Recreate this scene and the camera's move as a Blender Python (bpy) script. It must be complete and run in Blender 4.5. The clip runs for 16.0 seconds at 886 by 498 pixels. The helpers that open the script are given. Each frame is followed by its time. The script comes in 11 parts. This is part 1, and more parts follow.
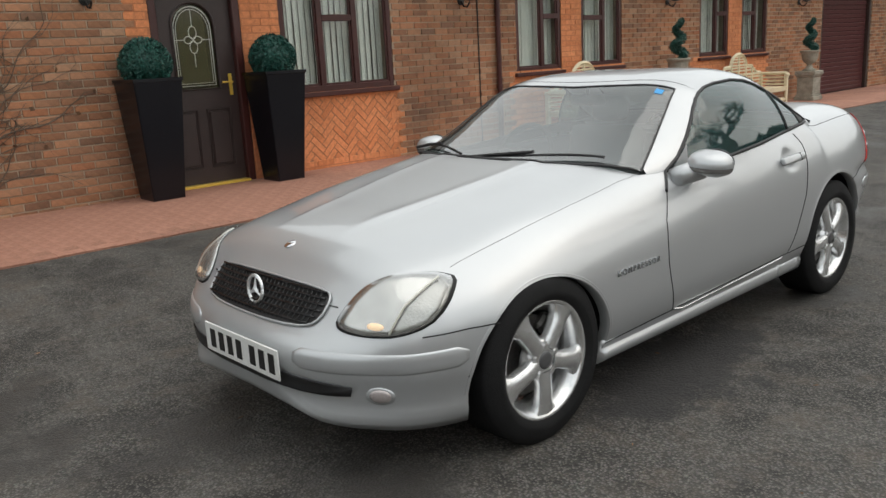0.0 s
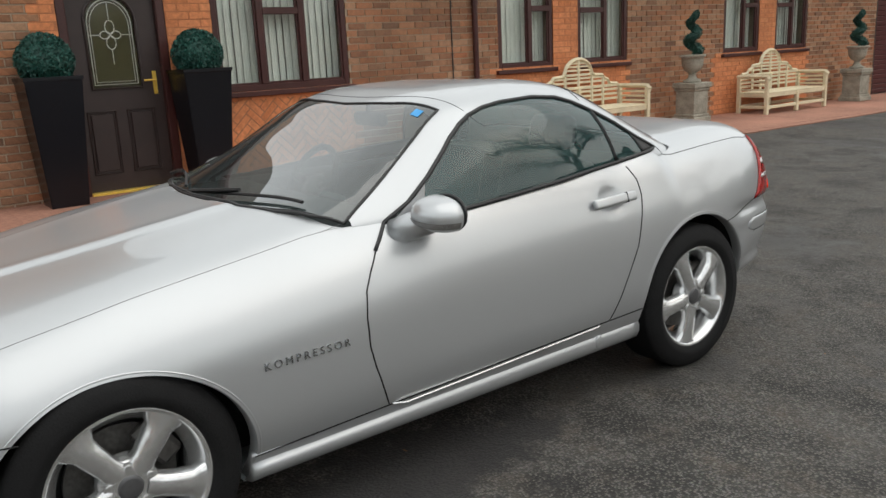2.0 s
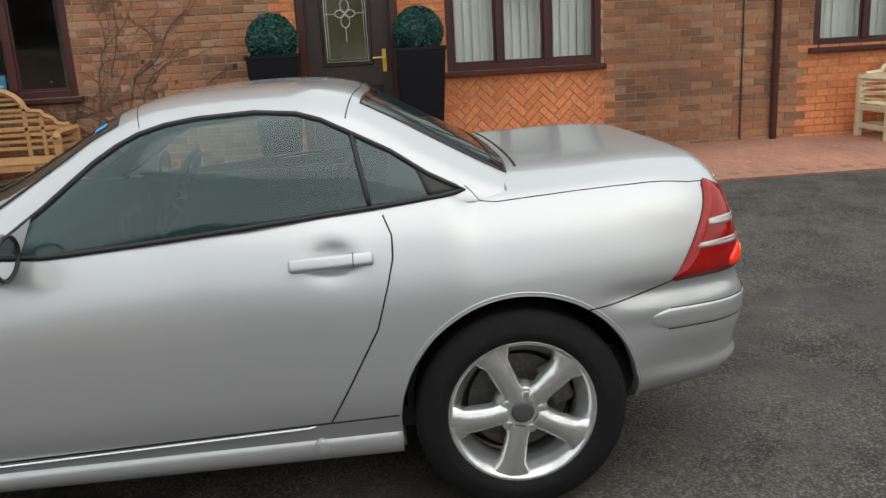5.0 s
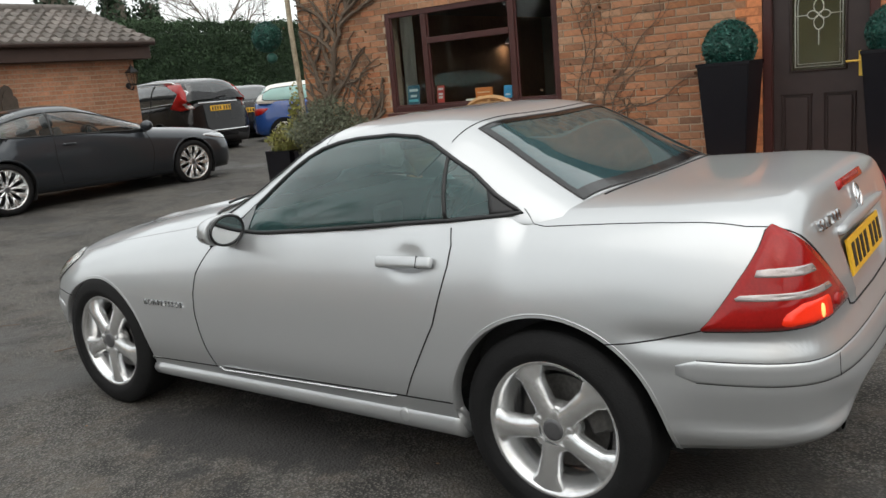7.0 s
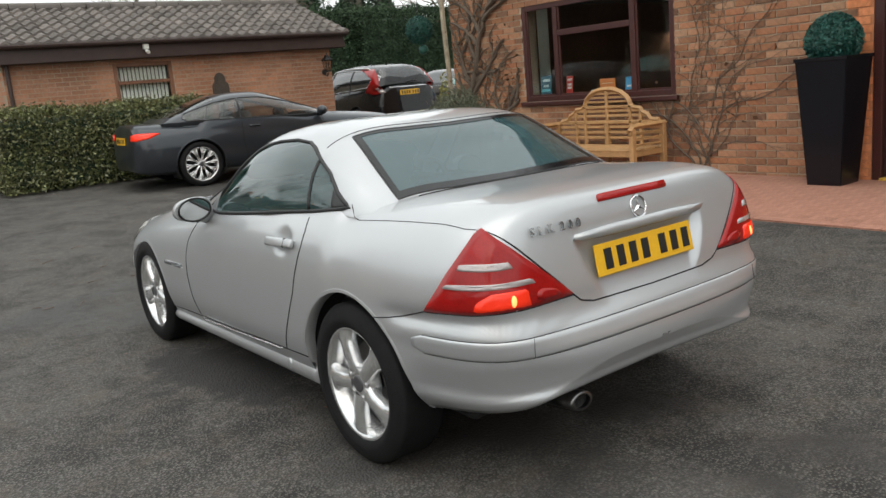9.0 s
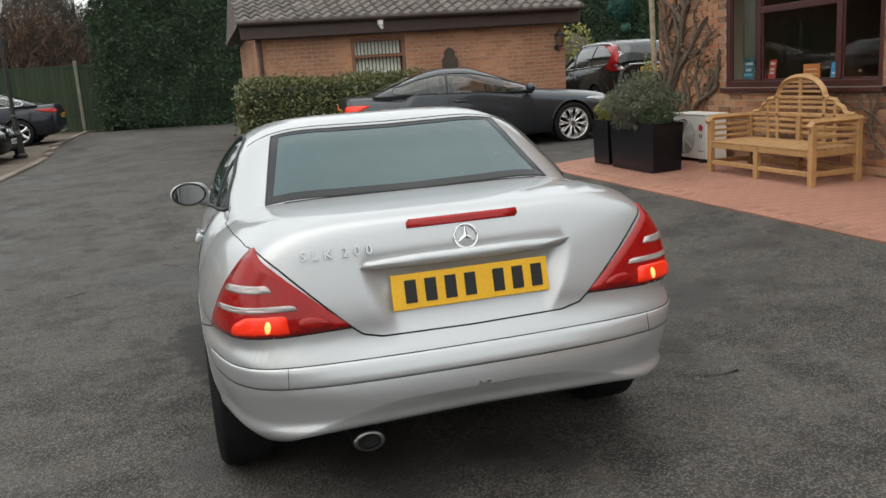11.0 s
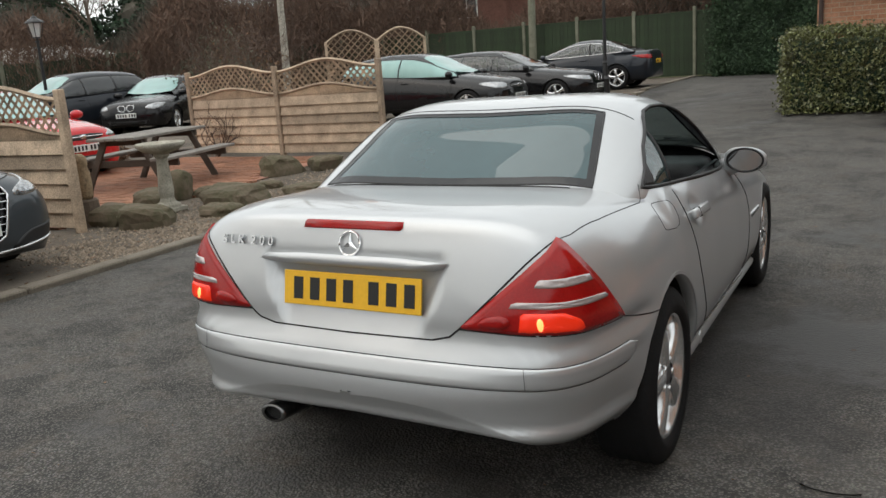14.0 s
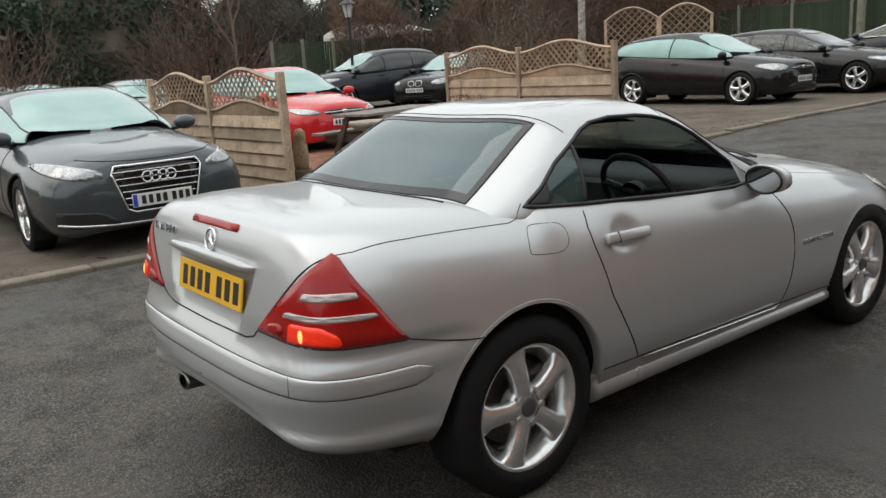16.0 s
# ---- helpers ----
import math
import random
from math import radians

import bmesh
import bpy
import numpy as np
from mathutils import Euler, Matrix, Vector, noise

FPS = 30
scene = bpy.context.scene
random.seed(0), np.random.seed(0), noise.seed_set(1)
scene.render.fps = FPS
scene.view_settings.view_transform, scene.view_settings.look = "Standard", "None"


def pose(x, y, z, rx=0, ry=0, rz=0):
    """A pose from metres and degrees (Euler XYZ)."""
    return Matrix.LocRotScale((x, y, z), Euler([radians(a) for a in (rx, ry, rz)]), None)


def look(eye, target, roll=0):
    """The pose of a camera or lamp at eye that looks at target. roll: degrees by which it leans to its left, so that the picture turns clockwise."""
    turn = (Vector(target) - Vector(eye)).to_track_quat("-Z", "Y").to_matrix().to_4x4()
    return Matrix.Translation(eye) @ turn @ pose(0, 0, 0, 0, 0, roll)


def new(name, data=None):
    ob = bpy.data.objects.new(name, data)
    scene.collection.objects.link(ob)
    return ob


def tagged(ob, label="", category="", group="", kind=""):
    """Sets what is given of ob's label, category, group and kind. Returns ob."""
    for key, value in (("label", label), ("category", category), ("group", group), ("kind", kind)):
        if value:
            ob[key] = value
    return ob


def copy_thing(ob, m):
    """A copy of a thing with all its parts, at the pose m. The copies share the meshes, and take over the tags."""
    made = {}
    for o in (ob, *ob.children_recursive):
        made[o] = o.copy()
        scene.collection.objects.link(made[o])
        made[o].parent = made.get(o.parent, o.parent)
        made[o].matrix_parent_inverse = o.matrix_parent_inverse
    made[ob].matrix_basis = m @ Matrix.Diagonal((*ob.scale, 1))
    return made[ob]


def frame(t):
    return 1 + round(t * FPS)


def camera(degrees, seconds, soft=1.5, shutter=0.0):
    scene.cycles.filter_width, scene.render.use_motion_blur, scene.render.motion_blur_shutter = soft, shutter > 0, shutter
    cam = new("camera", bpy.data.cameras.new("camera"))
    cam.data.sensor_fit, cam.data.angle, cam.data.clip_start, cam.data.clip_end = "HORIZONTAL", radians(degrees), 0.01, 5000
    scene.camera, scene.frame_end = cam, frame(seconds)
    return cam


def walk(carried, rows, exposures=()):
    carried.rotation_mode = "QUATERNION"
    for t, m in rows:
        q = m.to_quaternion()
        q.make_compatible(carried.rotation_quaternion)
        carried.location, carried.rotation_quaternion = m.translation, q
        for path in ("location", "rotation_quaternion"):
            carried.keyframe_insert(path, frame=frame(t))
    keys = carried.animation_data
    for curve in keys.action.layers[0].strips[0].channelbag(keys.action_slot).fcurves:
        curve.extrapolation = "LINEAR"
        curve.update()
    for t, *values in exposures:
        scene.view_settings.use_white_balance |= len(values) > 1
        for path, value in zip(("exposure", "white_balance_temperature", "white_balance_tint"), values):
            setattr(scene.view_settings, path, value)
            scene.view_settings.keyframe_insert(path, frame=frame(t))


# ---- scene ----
cam = camera(56.7, 16.0)
METRES, EYE, TILT, LEAN, TURN = 12.72, 1.395, 0.0, 0.0, 48.0
ROWS = [
    (0.0, 0.0, 0.0, 0.0, -0.71, -13.33, 3.02),
    (0.5, 0.0249, 0.0143, -0.0015, -0.09, -13.3, 3.0),
    (1.0, 0.0506, 0.0311, -0.0013, 0.51, -13.5, 2.59),
    (1.5, 0.0796, 0.0476, -0.0003, 2.26, -13.61, 2.59),
    (2.0, 0.109, 0.0707, -0.0001, 4.93, -13.7, 2.74),
    (2.5, 0.1422, 0.0867, 0.0012, 6.77, -13.86, 1.9),
    (3.0, 0.1661, 0.1109, -0.0004, 10.03, -14.02, 2.35),
    (5.5, 0.2825, 0.216, -0.0017, 47.02, -14.36, 3.76),
    (6.0, 0.3048, 0.2376, -0.0021, 59.42, -13.74, 4.71),
    (6.5, 0.3224, 0.2613, -0.0024, 72.41, -11.82, 4.81),
    (7.0, 0.3423, 0.2857, -0.0018, 77.88, -11.52, 5.01),
    (7.5, 0.3624, 0.3099, -0.001, 79.87, -11.77, 4.24),
    (8.0, 0.3706, 0.3367, -0.0003, 85.74, -11.44, 4.33),
    (8.5, 0.3863, 0.3646, -0.0, 90.35, -11.43, 4.94),
    (11.0, 0.3458, 0.5117, 0.0008, 115.77, -11.91, 3.91),
    (11.5, 0.3233, 0.5345, 0.0002, 121.75, -11.87, 4.4),
    (12.0, 0.3032, 0.5602, 0.0012, 127.78, -11.76, 3.02),
    (12.5, 0.2809, 0.5812, 0.0007, 133.88, -11.98, 2.92),
    (13.0, 0.2564, 0.5967, 0.0012, 142.84, -12.66, 3.13),
    (13.5, 0.2336, 0.6153, 0.0036, 152.07, -12.86, 4.32),
    (14.0, 0.2063, 0.6219, 0.0034, 160.25, -12.8, 3.91),
    (14.5, 0.1782, 0.6333, 0.0034, 168.55, -12.52, 3.85),
    (15.0, 0.1474, 0.6373, 0.0027, 174.03, -12.62, 3.33),
    (15.5, 0.1165, 0.6385, 0.0038, 176.32, -12.89, 2.98),
    (16.0, 0.0864, 0.6403, 0.0051, 183.11, -13.05, 3.63),
]
walk(cam, [(t, pose(0, 0, EYE, TILT, LEAN, TURN) @ pose(METRES * x, METRES * y, METRES * z, 90 + pitch, roll, yaw)) for t, x, y, z, yaw, pitch, roll in ROWS], exposures=[(0.0, 0.54), (3.0, 0.53), (5.5, 0.62), (7.5, 0.74), (11.0, 0.72), (13.5, 0.60), (16.0, 0.64)])

# ---------------------------------------------------------------- light
world = bpy.data.worlds.new("overcast_sky")
scene.world = world
world.use_nodes = True
wn, wl = world.node_tree.nodes, world.node_tree.links
wn.clear()
w_out = wn.new("ShaderNodeOutputWorld")
w_bg = wn.new("ShaderNodeBackground")
w_sky = wn.new("ShaderNodeTexSky")
w_sky.sky_type = "NISHITA"
w_sky.sun_disc = False
w_sky.sun_elevation = radians(38)
w_sky.sun_rotation = radians(42)
w_sky.air_density = 1.0
w_sky.dust_density = 4.0
w_co = wn.new("ShaderNodeTexCoord")
w_noise = wn.new("ShaderNodeTexNoise")
w_noise.inputs["Scale"].default_value = 2.2
w_noise.inputs["Detail"].default_value = 6
w_noise.inputs["Roughness"].default_value = 0.6
w_ramp = wn.new("ShaderNodeValToRGB")
w_ramp.color_ramp.elements[0].position, w_ramp.color_ramp.elements[0].color = 0.3, (5.85, 6.1, 6.1, 1)
w_ramp.color_ramp.elements[1].position, w_ramp.color_ramp.elements[1].color = 0.75, (8.85, 9.0, 8.75, 1)
w_mix = wn.new("ShaderNodeMixRGB")
w_mix.inputs[0].default_value = 0.86
w_bg.inputs["Strength"].default_value = 0.115
wl.new(w_co.outputs["Generated"], w_noise.inputs["Vector"])
wl.new(w_noise.outputs["Fac"], w_ramp.inputs["Fac"])
wl.new(w_sky.outputs["Color"], w_mix.inputs[1])
wl.new(w_ramp.outputs["Color"], w_mix.inputs[2])
wl.new(w_mix.outputs["Color"], w_bg.inputs["Color"])
wl.new(w_bg.outputs["Background"], w_out.inputs["Surface"])

sun_data = bpy.data.lights.new("sun", "SUN")
sun_data.energy = 0.66
sun_data.angle = radians(70)
sun_data.color = (1.0, 0.96, 0.9)
sun = new("sun", sun_data)
sun.matrix_world = look((0, 0, 30), (-8, -6, 0))


# ---------------------------------------------------------------- materials
def mat(name, color, rough=0.6, metal=0.0, var=0.12, scale=6.0, bump=0.0, bscale=80.0, second=None, coat=0.0, per=0.0, island=0.0, spec=0.5, detail=6, stain=0.0):
    """A procedural surface: two scales of colour variation, a fine relief, and a spread from piece to piece."""
    m = bpy.data.materials.new(name)
    m.use_nodes = True
    n, l = m.node_tree.nodes, m.node_tree.links
    b = n["Principled BSDF"]
    b.inputs["Roughness"].default_value = rough
    b.inputs["Metallic"].default_value = metal
    b.inputs["Specular IOR Level"].default_value = spec
    if coat:
        b.inputs["Coat Weight"].default_value = coat
        b.inputs["Coat Roughness"].default_value = 0.04
    co = n.new("ShaderNodeTexCoord")
    big = n.new("ShaderNodeTexNoise")
    big.inputs["Scale"].default_value = scale
    big.inputs["Detail"].default_value = detail
    small = n.new("ShaderNodeTexNoise")
    small.inputs["Scale"].default_value = bscale
    small.inputs["Detail"].default_value = 4
    for t in (big, small):
        l.new(co.outputs["Object"], t.inputs["Vector"])
    add = n.new("ShaderNodeMath")
    add.operation = "ADD"
    l.new(big.outputs["Fac"], add.inputs[0])
    l.new(small.outputs["Fac"], add.inputs[1])
    ramp = n.new("ShaderNodeMapRange")
    ramp.inputs["From Min"].default_value = 0.7
    ramp.inputs["From Max"].default_value = 1.3
    l.new(add.outputs[0], ramp.inputs["Value"])
    mix = n.new("ShaderNodeMixRGB")
    second = second or tuple(c * 0.75 for c in color)
    lo = tuple(c * (1 - var) + s * var for c, s in zip([x * (1 - var) for x in color], second))
    mix.inputs[1].default_value = (*lo, 1)
    mix.inputs[2].default_value = (*[min(1, c * (1 + 0.6 * var)) for c in color], 1)
    l.new(ramp.outputs[0], mix.inputs[0])
    out = mix.outputs[0]
    if per or island:
        src = n.new("ShaderNodeObjectInfo") if per else n.new("ShaderNodeNewGeometry")
        rnd = src.outputs["Random"] if per else src.outputs["Random Per Island"]
        pr = n.new("ShaderNodeMapRange")
        amount = per or island
        pr.inputs["To Min"].default_value = 1 - amount
        pr.inputs["To Max"].default_value = 1 + amount
        l.new(rnd, pr.inputs["Value"])
        mul = n.new("ShaderNodeMixRGB")
        mul.blend_type = "MULTIPLY"
        mul.inputs[0].default_value = 1
        l.new(out, mul.inputs[1])
        l.new(pr.outputs[0], mul.inputs[2])
        out = mul.outputs[0]
    if stain:
        st = n.new("ShaderNodeTexNoise")
        st.inputs["Scale"].default_value = 0.9
        st.inputs["Detail"].default_value = 8
        st.inputs["Roughness"].default_value = 0.65
        l.new(co.outputs["Object"], st.inputs["Vector"])
        sr = n.new("ShaderNodeMapRange")
        sr.inputs["From Min"].default_value = 0.42
        sr.inputs["From Max"].default_value = 0.68
        sr.inputs["To Min"].default_value = 1.0
        sr.inputs["To Max"].default_value = 1 - stain
        l.new(st.outputs["Fac"], sr.inputs["Value"])
        ml = n.new("ShaderNodeMixRGB")
        ml.blend_type = "MULTIPLY"
        ml.inputs[0].default_value = 1
        l.new(out, ml.inputs[1])
        l.new(sr.outputs[0], ml.inputs[2])
        out = ml.outputs[0]
    l.new(out, b.inputs["Base Color"])
    if bump:
        bp = n.new("ShaderNodeBump")
        bp.inputs["Strength"].default_value = bump
        bp.inputs["Distance"].default_value = 0.01
        l.new(small.outputs["Fac"], bp.inputs["Height"])
        l.new(bp.outputs[0], b.inputs["Normal"])
    return m


def brick_mat(name, tones, rough=0.85, spread="island"):
    """Fired clay: each brick takes one of several tones, with mottling and a sanded face."""
    m = bpy.data.materials.new(name)
    m.use_nodes = True
    n, l = m.node_tree.nodes, m.node_tree.links
    b = n["Principled BSDF"]
    b.inputs["Roughness"].default_value = rough
    src = n.new("ShaderNodeNewGeometry") if spread == "island" else n.new("ShaderNodeObjectInfo")
    rnd = src.outputs["Random Per Island"] if spread == "island" else src.outputs["Random"]
    ramp = n.new("ShaderNodeValToRGB")
    e = ramp.color_ramp.elements
    e[0].position, e[0].color = 0.0, (*tones[0], 1)
    e[1].position, e[1].color = 1.0, (*tones[-1], 1)
    for k, tone in enumerate(tones[1:-1]):
        el = e.new((k + 1) / (len(tones) - 1))
        el.color = (*tone, 1)
    l.new(rnd, ramp.inputs["Fac"])
    co = n.new("ShaderNodeTexCoord")
    nz = n.new("ShaderNodeTexNoise")
    nz.inputs["Scale"].default_value = 22
    nz.inputs["Detail"].default_value = 8
    nz.inputs["Roughness"].default_value = 0.7
    l.new(co.outputs["Object"], nz.inputs["Vector"])
    wide = n.new("ShaderNodeTexNoise")
    wide.inputs["Scale"].default_value = 0.8
    wide.inputs["Detail"].default_value = 5
    l.new(co.outputs["Object"], wide.inputs["Vector"])
    add = n.new("ShaderNodeMath")
    l.new(nz.outputs["Fac"], add.inputs[0])
    l.new(wide.outputs["Fac"], add.inputs[1])
    mr = n.new("ShaderNodeMapRange")
    mr.inputs["From Min"].default_value, mr.inputs["From Max"].default_value = 0.65, 1.35
    mr.inputs["To Min"].default_value, mr.inputs["To Max"].default_value = 0.5, 1.4
    l.new(add.outputs[0], mr.inputs["Value"])
    mul = n.new("ShaderNodeMixRGB")
    mul.blend_type = "MULTIPLY"
    mul.inputs[0].default_value = 1
    l.new(ramp.outputs[0], mul.inputs[1])
    l.new(mr.outputs[0], mul.inputs[2])
    l.new(mul.outputs[0], b.inputs["Base Color"])
    bp = n.new("ShaderNodeBump")
    bp.inputs["Strength"].default_value = 0.5
    bp.inputs["Distance"].default_value = 0.006
    l.new(nz.outputs["Fac"], bp.inputs["Height"])
    l.new(bp.outputs[0], b.inputs["Normal"])
    return m


def glass_mat(name, tint=(0.8, 0.9, 0.88), rough=0.0, opaque=0.0, body=(0.02, 0.03, 0.03), gloss=0.045):
    """Thin glazing: clear with a mirror gloss by Fresnel; opaque mixes in a misted or blacked-out body."""
    m = bpy.data.materials.new(name)
    m.use_nodes = True
    n, l = m.node_tree.nodes, m.node_tree.links
    n.remove(n["Principled BSDF"])
    out = n["Material Output"]
    tr = n.new("ShaderNodeBsdfTransparent")
    tr.inputs["Color"].default_value = (*tint, 1)
    gl = n.new("ShaderNodeBsdfGlossy")
    gl.inputs["Roughness"].default_value = rough
    lw = n.new("ShaderNodeLayerWeight")
    lw.inputs["Blend"].default_value = 0.5
    pw = n.new("ShaderNodeMath")
    pw.operation = "POWER"
    pw.inputs[1].default_value = 3.1
    l.new(lw.outputs["Facing"], pw.inputs[0])
    fr = n.new("ShaderNodeMapRange")
    fr.inputs["To Min"].default_value = gloss
    fr.inputs["To Max"].default_value = 0.95
    l.new(pw.outputs[0], fr.inputs["Value"])
    df = n.new("ShaderNodeBsdfDiffuse")
    df.inputs["Color"].default_value = (*body, 1)
    mx0 = n.new("ShaderNodeMixShader")
    mx0.inputs[0].default_value = opaque
    if opaque:
        nz = n.new("ShaderNodeTexNoise")
        nz.inputs["Scale"].default_value = 3.0
        nz.inputs["Detail"].default_value = 5
        co = n.new("ShaderNodeTexCoord")
        l.new(co.outputs["Object"], nz.inputs["Vector"])
        mr = n.new("ShaderNodeMapRange")
        mr.inputs["To Min"].default_value = max(0, opaque - 0.15)
        mr.inputs["To Max"].default_value = min(1, opaque + 0.15)
        l.new(nz.outputs["Fac"], mr.inputs["Value"])
        l.new(mr.outputs[0], mx0.inputs[0])
    l.new(tr.outputs[0], mx0.inputs[1])
    l.new(df.outputs[0], mx0.inputs[2])
    mx = n.new("ShaderNodeMixShader")
    l.new(fr.outputs[0], mx.inputs[0])
    l.new(mx0.outputs[0], mx.inputs[1])
    l.new(gl.outputs[0], mx.inputs[2])
    l.new(mx.outputs[0], out.inputs["Surface"])
    return m


def glow_mat(name, color, strength):
    m = bpy.data.materials.new(name)
    m.use_nodes = True
    b = m.node_tree.nodes["Principled BSDF"]
    b.inputs["Base Color"].default_value = (*color, 1)
    b.inputs["Emission Color"].default_value = (*color, 1)
    b.inputs["Emission Strength"].default_value = strength
    b.inputs["Roughness"].default_value = 0.2
    return m


def paint_mat(name, color, metal=0.0, rough=0.35, coat=1.0, flake=0.0, grime=0.0):
    """Car lacquer: a base with optional metal flake under a clear coat, and a film of road dust."""
    m = bpy.data.materials.new(name)
    m.use_nodes = True
    n, l = m.node_tree.nodes, m.node_tree.links
    b = n["Principled BSDF"]
    b.inputs["Metallic"].default_value = metal
    b.inputs["Coat Weight"].default_value = coat
    b.inputs["Coat Roughness"].default_value = 0.03
    b.inputs["Specular IOR Level"].default_value = 0.12
    co = n.new("ShaderNodeTexCoord")
    nz = n.new("ShaderNodeTexNoise")
    nz.inputs["Scale"].default_value = 2.5
    nz.inputs["Detail"].default_value = 7
    l.new(co.outputs["Object"], nz.inputs["Vector"])
    mix = n.new("ShaderNodeMixRGB")
    mix.inputs[1].default_value = (*color, 1)
    mix.inputs[2].default_value = (*[c * (1 - grime) + 0.22 * grime for c in color], 1)
    l.new(nz.outputs["Fac"], mix.inputs[0])
    l.new(mix.outputs[0], b.inputs["Base Color"])
    mr = n.new("ShaderNodeMapRange")
    mr.inputs["To Min"].default_value = rough - 0.05
    mr.inputs["To Max"].default_value = rough + 0.08
    l.new(nz.outputs["Fac"], mr.inputs["Value"])
    l.new(mr.outputs[0], b.inputs["Roughness"])
    if flake:
        vo = n.new("ShaderNodeTexNoise")
        vo.inputs["Scale"].default_value = 900
        l.new(co.outputs["Object"], vo.inputs["Vector"])
        bp = n.new("ShaderNodeBump")
        bp.inputs["Strength"].default_value = flake
        bp.inputs["Distance"].default_value = 0.001
        l.new(vo.outputs["Fac"], bp.inputs["Height"])
        l.new(bp.outputs[0], b.inputs["Normal"])
    return m


M = {}
M["mortar"] = mat("mortar", (0.41, 0.325, 0.24), 0.9, var=0.2, scale=3, bump=0.4, bscale=120)
M["brick"] = brick_mat("multi_brown_brick", [(0.19, 0.098, 0.058), (0.38, 0.165, 0.076), (0.20, 0.108, 0.064), (0.43, 0.215, 0.115), (0.35, 0.138, 0.064), (0.45, 0.262, 0.155), (0.25, 0.112, 0.058)])
M["brick_one"] = brick_mat("multi_brown_brick_single", [(0.19, 0.098, 0.058), (0.38, 0.165, 0.076), (0.20, 0.108, 0.064), (0.43, 0.215, 0.115), (0.35, 0.138, 0.064), (0.45, 0.262, 0.155), (0.25, 0.112, 0.058)], spread="object")
M["brick_orange"] = brick_mat("orange_red_brick", [(0.63, 0.23, 0.092), (0.67, 0.26, 0.112), (0.57, 0.20, 0.078), (0.69, 0.28, 0.122)])
M["paver"] = brick_mat("red_block_paver", [(0.36, 0.178, 0.122), (0.38, 0.19, 0.132), (0.35, 0.172, 0.118), (0.37, 0.184, 0.128)])
M["paver_one"] = brick_mat("red_block_paver_single", [(0.36, 0.178, 0.122), (0.38, 0.19, 0.132), (0.35, 0.172, 0.118), (0.37, 0.184, 0.128)], spread="object")
M["frame"] = mat("rosewood_upvc", (0.062, 0.018, 0.015), 0.38, var=0.25, scale=3, bump=0.06, bscale=60, second=(0.03, 0.01, 0.01))
M["door"] = mat("dark_brown_door", (0.038, 0.024, 0.022), 0.42, var=0.25, scale=8, bump=0.12, bscale=140)
M["black_pot"] = mat("black_planter_gloss", (0.007, 0.007, 0.010), 0.27, spec=0.35, var=0.2, scale=4, bump=0.05, bscale=30)
M["gold"] = mat("brass", (0.85, 0.58, 0.10), 0.35, metal=0.35, var=0.1, scale=20)
M["glass"] = glass_mat("window_glass", (0.95, 0.97, 0.96), gloss=0.03)
M["blind"] = mat("vertical_blind_fabric", (0.84, 0.85, 0.79), 0.8, var=0.1, scale=4, bump=0.1, bscale=200, island=0.06)
# near-black colour stands for the shade inside rooms and hollows
M["inside_shade"] = mat("inside_shade_tone", (0.06, 0.055, 0.05), 0.9, var=0.2, scale=1.5)
M["tile"] = mat("roof_tile", (0.15, 0.132, 0.12), 0.85, var=0.3, scale=3, bump=0.5, bscale=60, island=0.25, second=(0.05, 0.05, 0.035))
M["fascia"] = mat("dark_brown_fascia", (0.05, 0.03, 0.025), 0.5, var=0.2, scale=4, bump=0.08)
M["stone"] = mat("weathered_cast_stone", (0.36, 0.34, 0.28), 0.9, var=0.35, scale=7, bump=0.7, bscale=70, second=(0.12, 0.12, 0.09))
M["concrete"] = mat("weathered_concrete", (0.30, 0.28, 0.24), 0.9, var=0.3, scale=5, bump=0.5, bscale=90, second=(0.12, 0.12, 0.08))
M["wood_grey"] = mat("weathered_fence_timber", (0.46, 0.345, 0.245), 0.85, var=0.38, scale=5, bump=0.35, bscale=60, per=0.32, second=(0.16, 0.135, 0.10))
M["wood_teak"] = mat("golden_teak", (0.42, 0.24, 0.10), 0.55, var=0.25, scale=12, bump=0.15, bscale=90, per=0.1)
M["wood_cream"] = mat("cream_painted_timber", (0.74, 0.65, 0.45), 0.6, var=0.15, scale=6, bump=0.12, bscale=60, second=(0.4, 0.36, 0.24))
M["wood_dark"] = mat("dark_stained_timber", (0.075, 0.058, 0.045), 0.8, var=0.3, scale=9, bump=0.4, bscale=60)
M["rubber"] = mat("tyre_rubber", (0.011, 0.011, 0.0115), 0.76, spec=0.2, var=0.25, scale=14, bump=0.2, bscale=160)
M["black"] = mat("black_plastic", (0.014, 0.014, 0.015), 0.5, var=0.15, scale=20, bump=0.1, bscale=200)
M["gloss_black"] = mat("gloss_black", (0.008, 0.008, 0.009), 0.12, var=0.1, scale=10)
M["liner"] = mat("wheel_well_liner", (0.012, 0.012, 0.012), 0.95, var=0.3, scale=8, bump=0.3)
M["alloy"] = mat("silver_alloy", (0.76, 0.77, 0.775), 0.24, metal=0.82, var=0.12, scale=14, coat=0.4)
M["alloy_dark"] = mat("grey_alloy", (0.34, 0.34, 0.35), 0.35, metal=0.8, var=0.12, scale=14)
M["chrome"] = mat("chrome", (0.78, 0.78, 0.79), 0.08, metal=1.0, var=0.04, scale=8)
M["white"] = mat("white_plastic", (0.72, 0.71, 0.66), 0.5, var=0.08, scale=4)
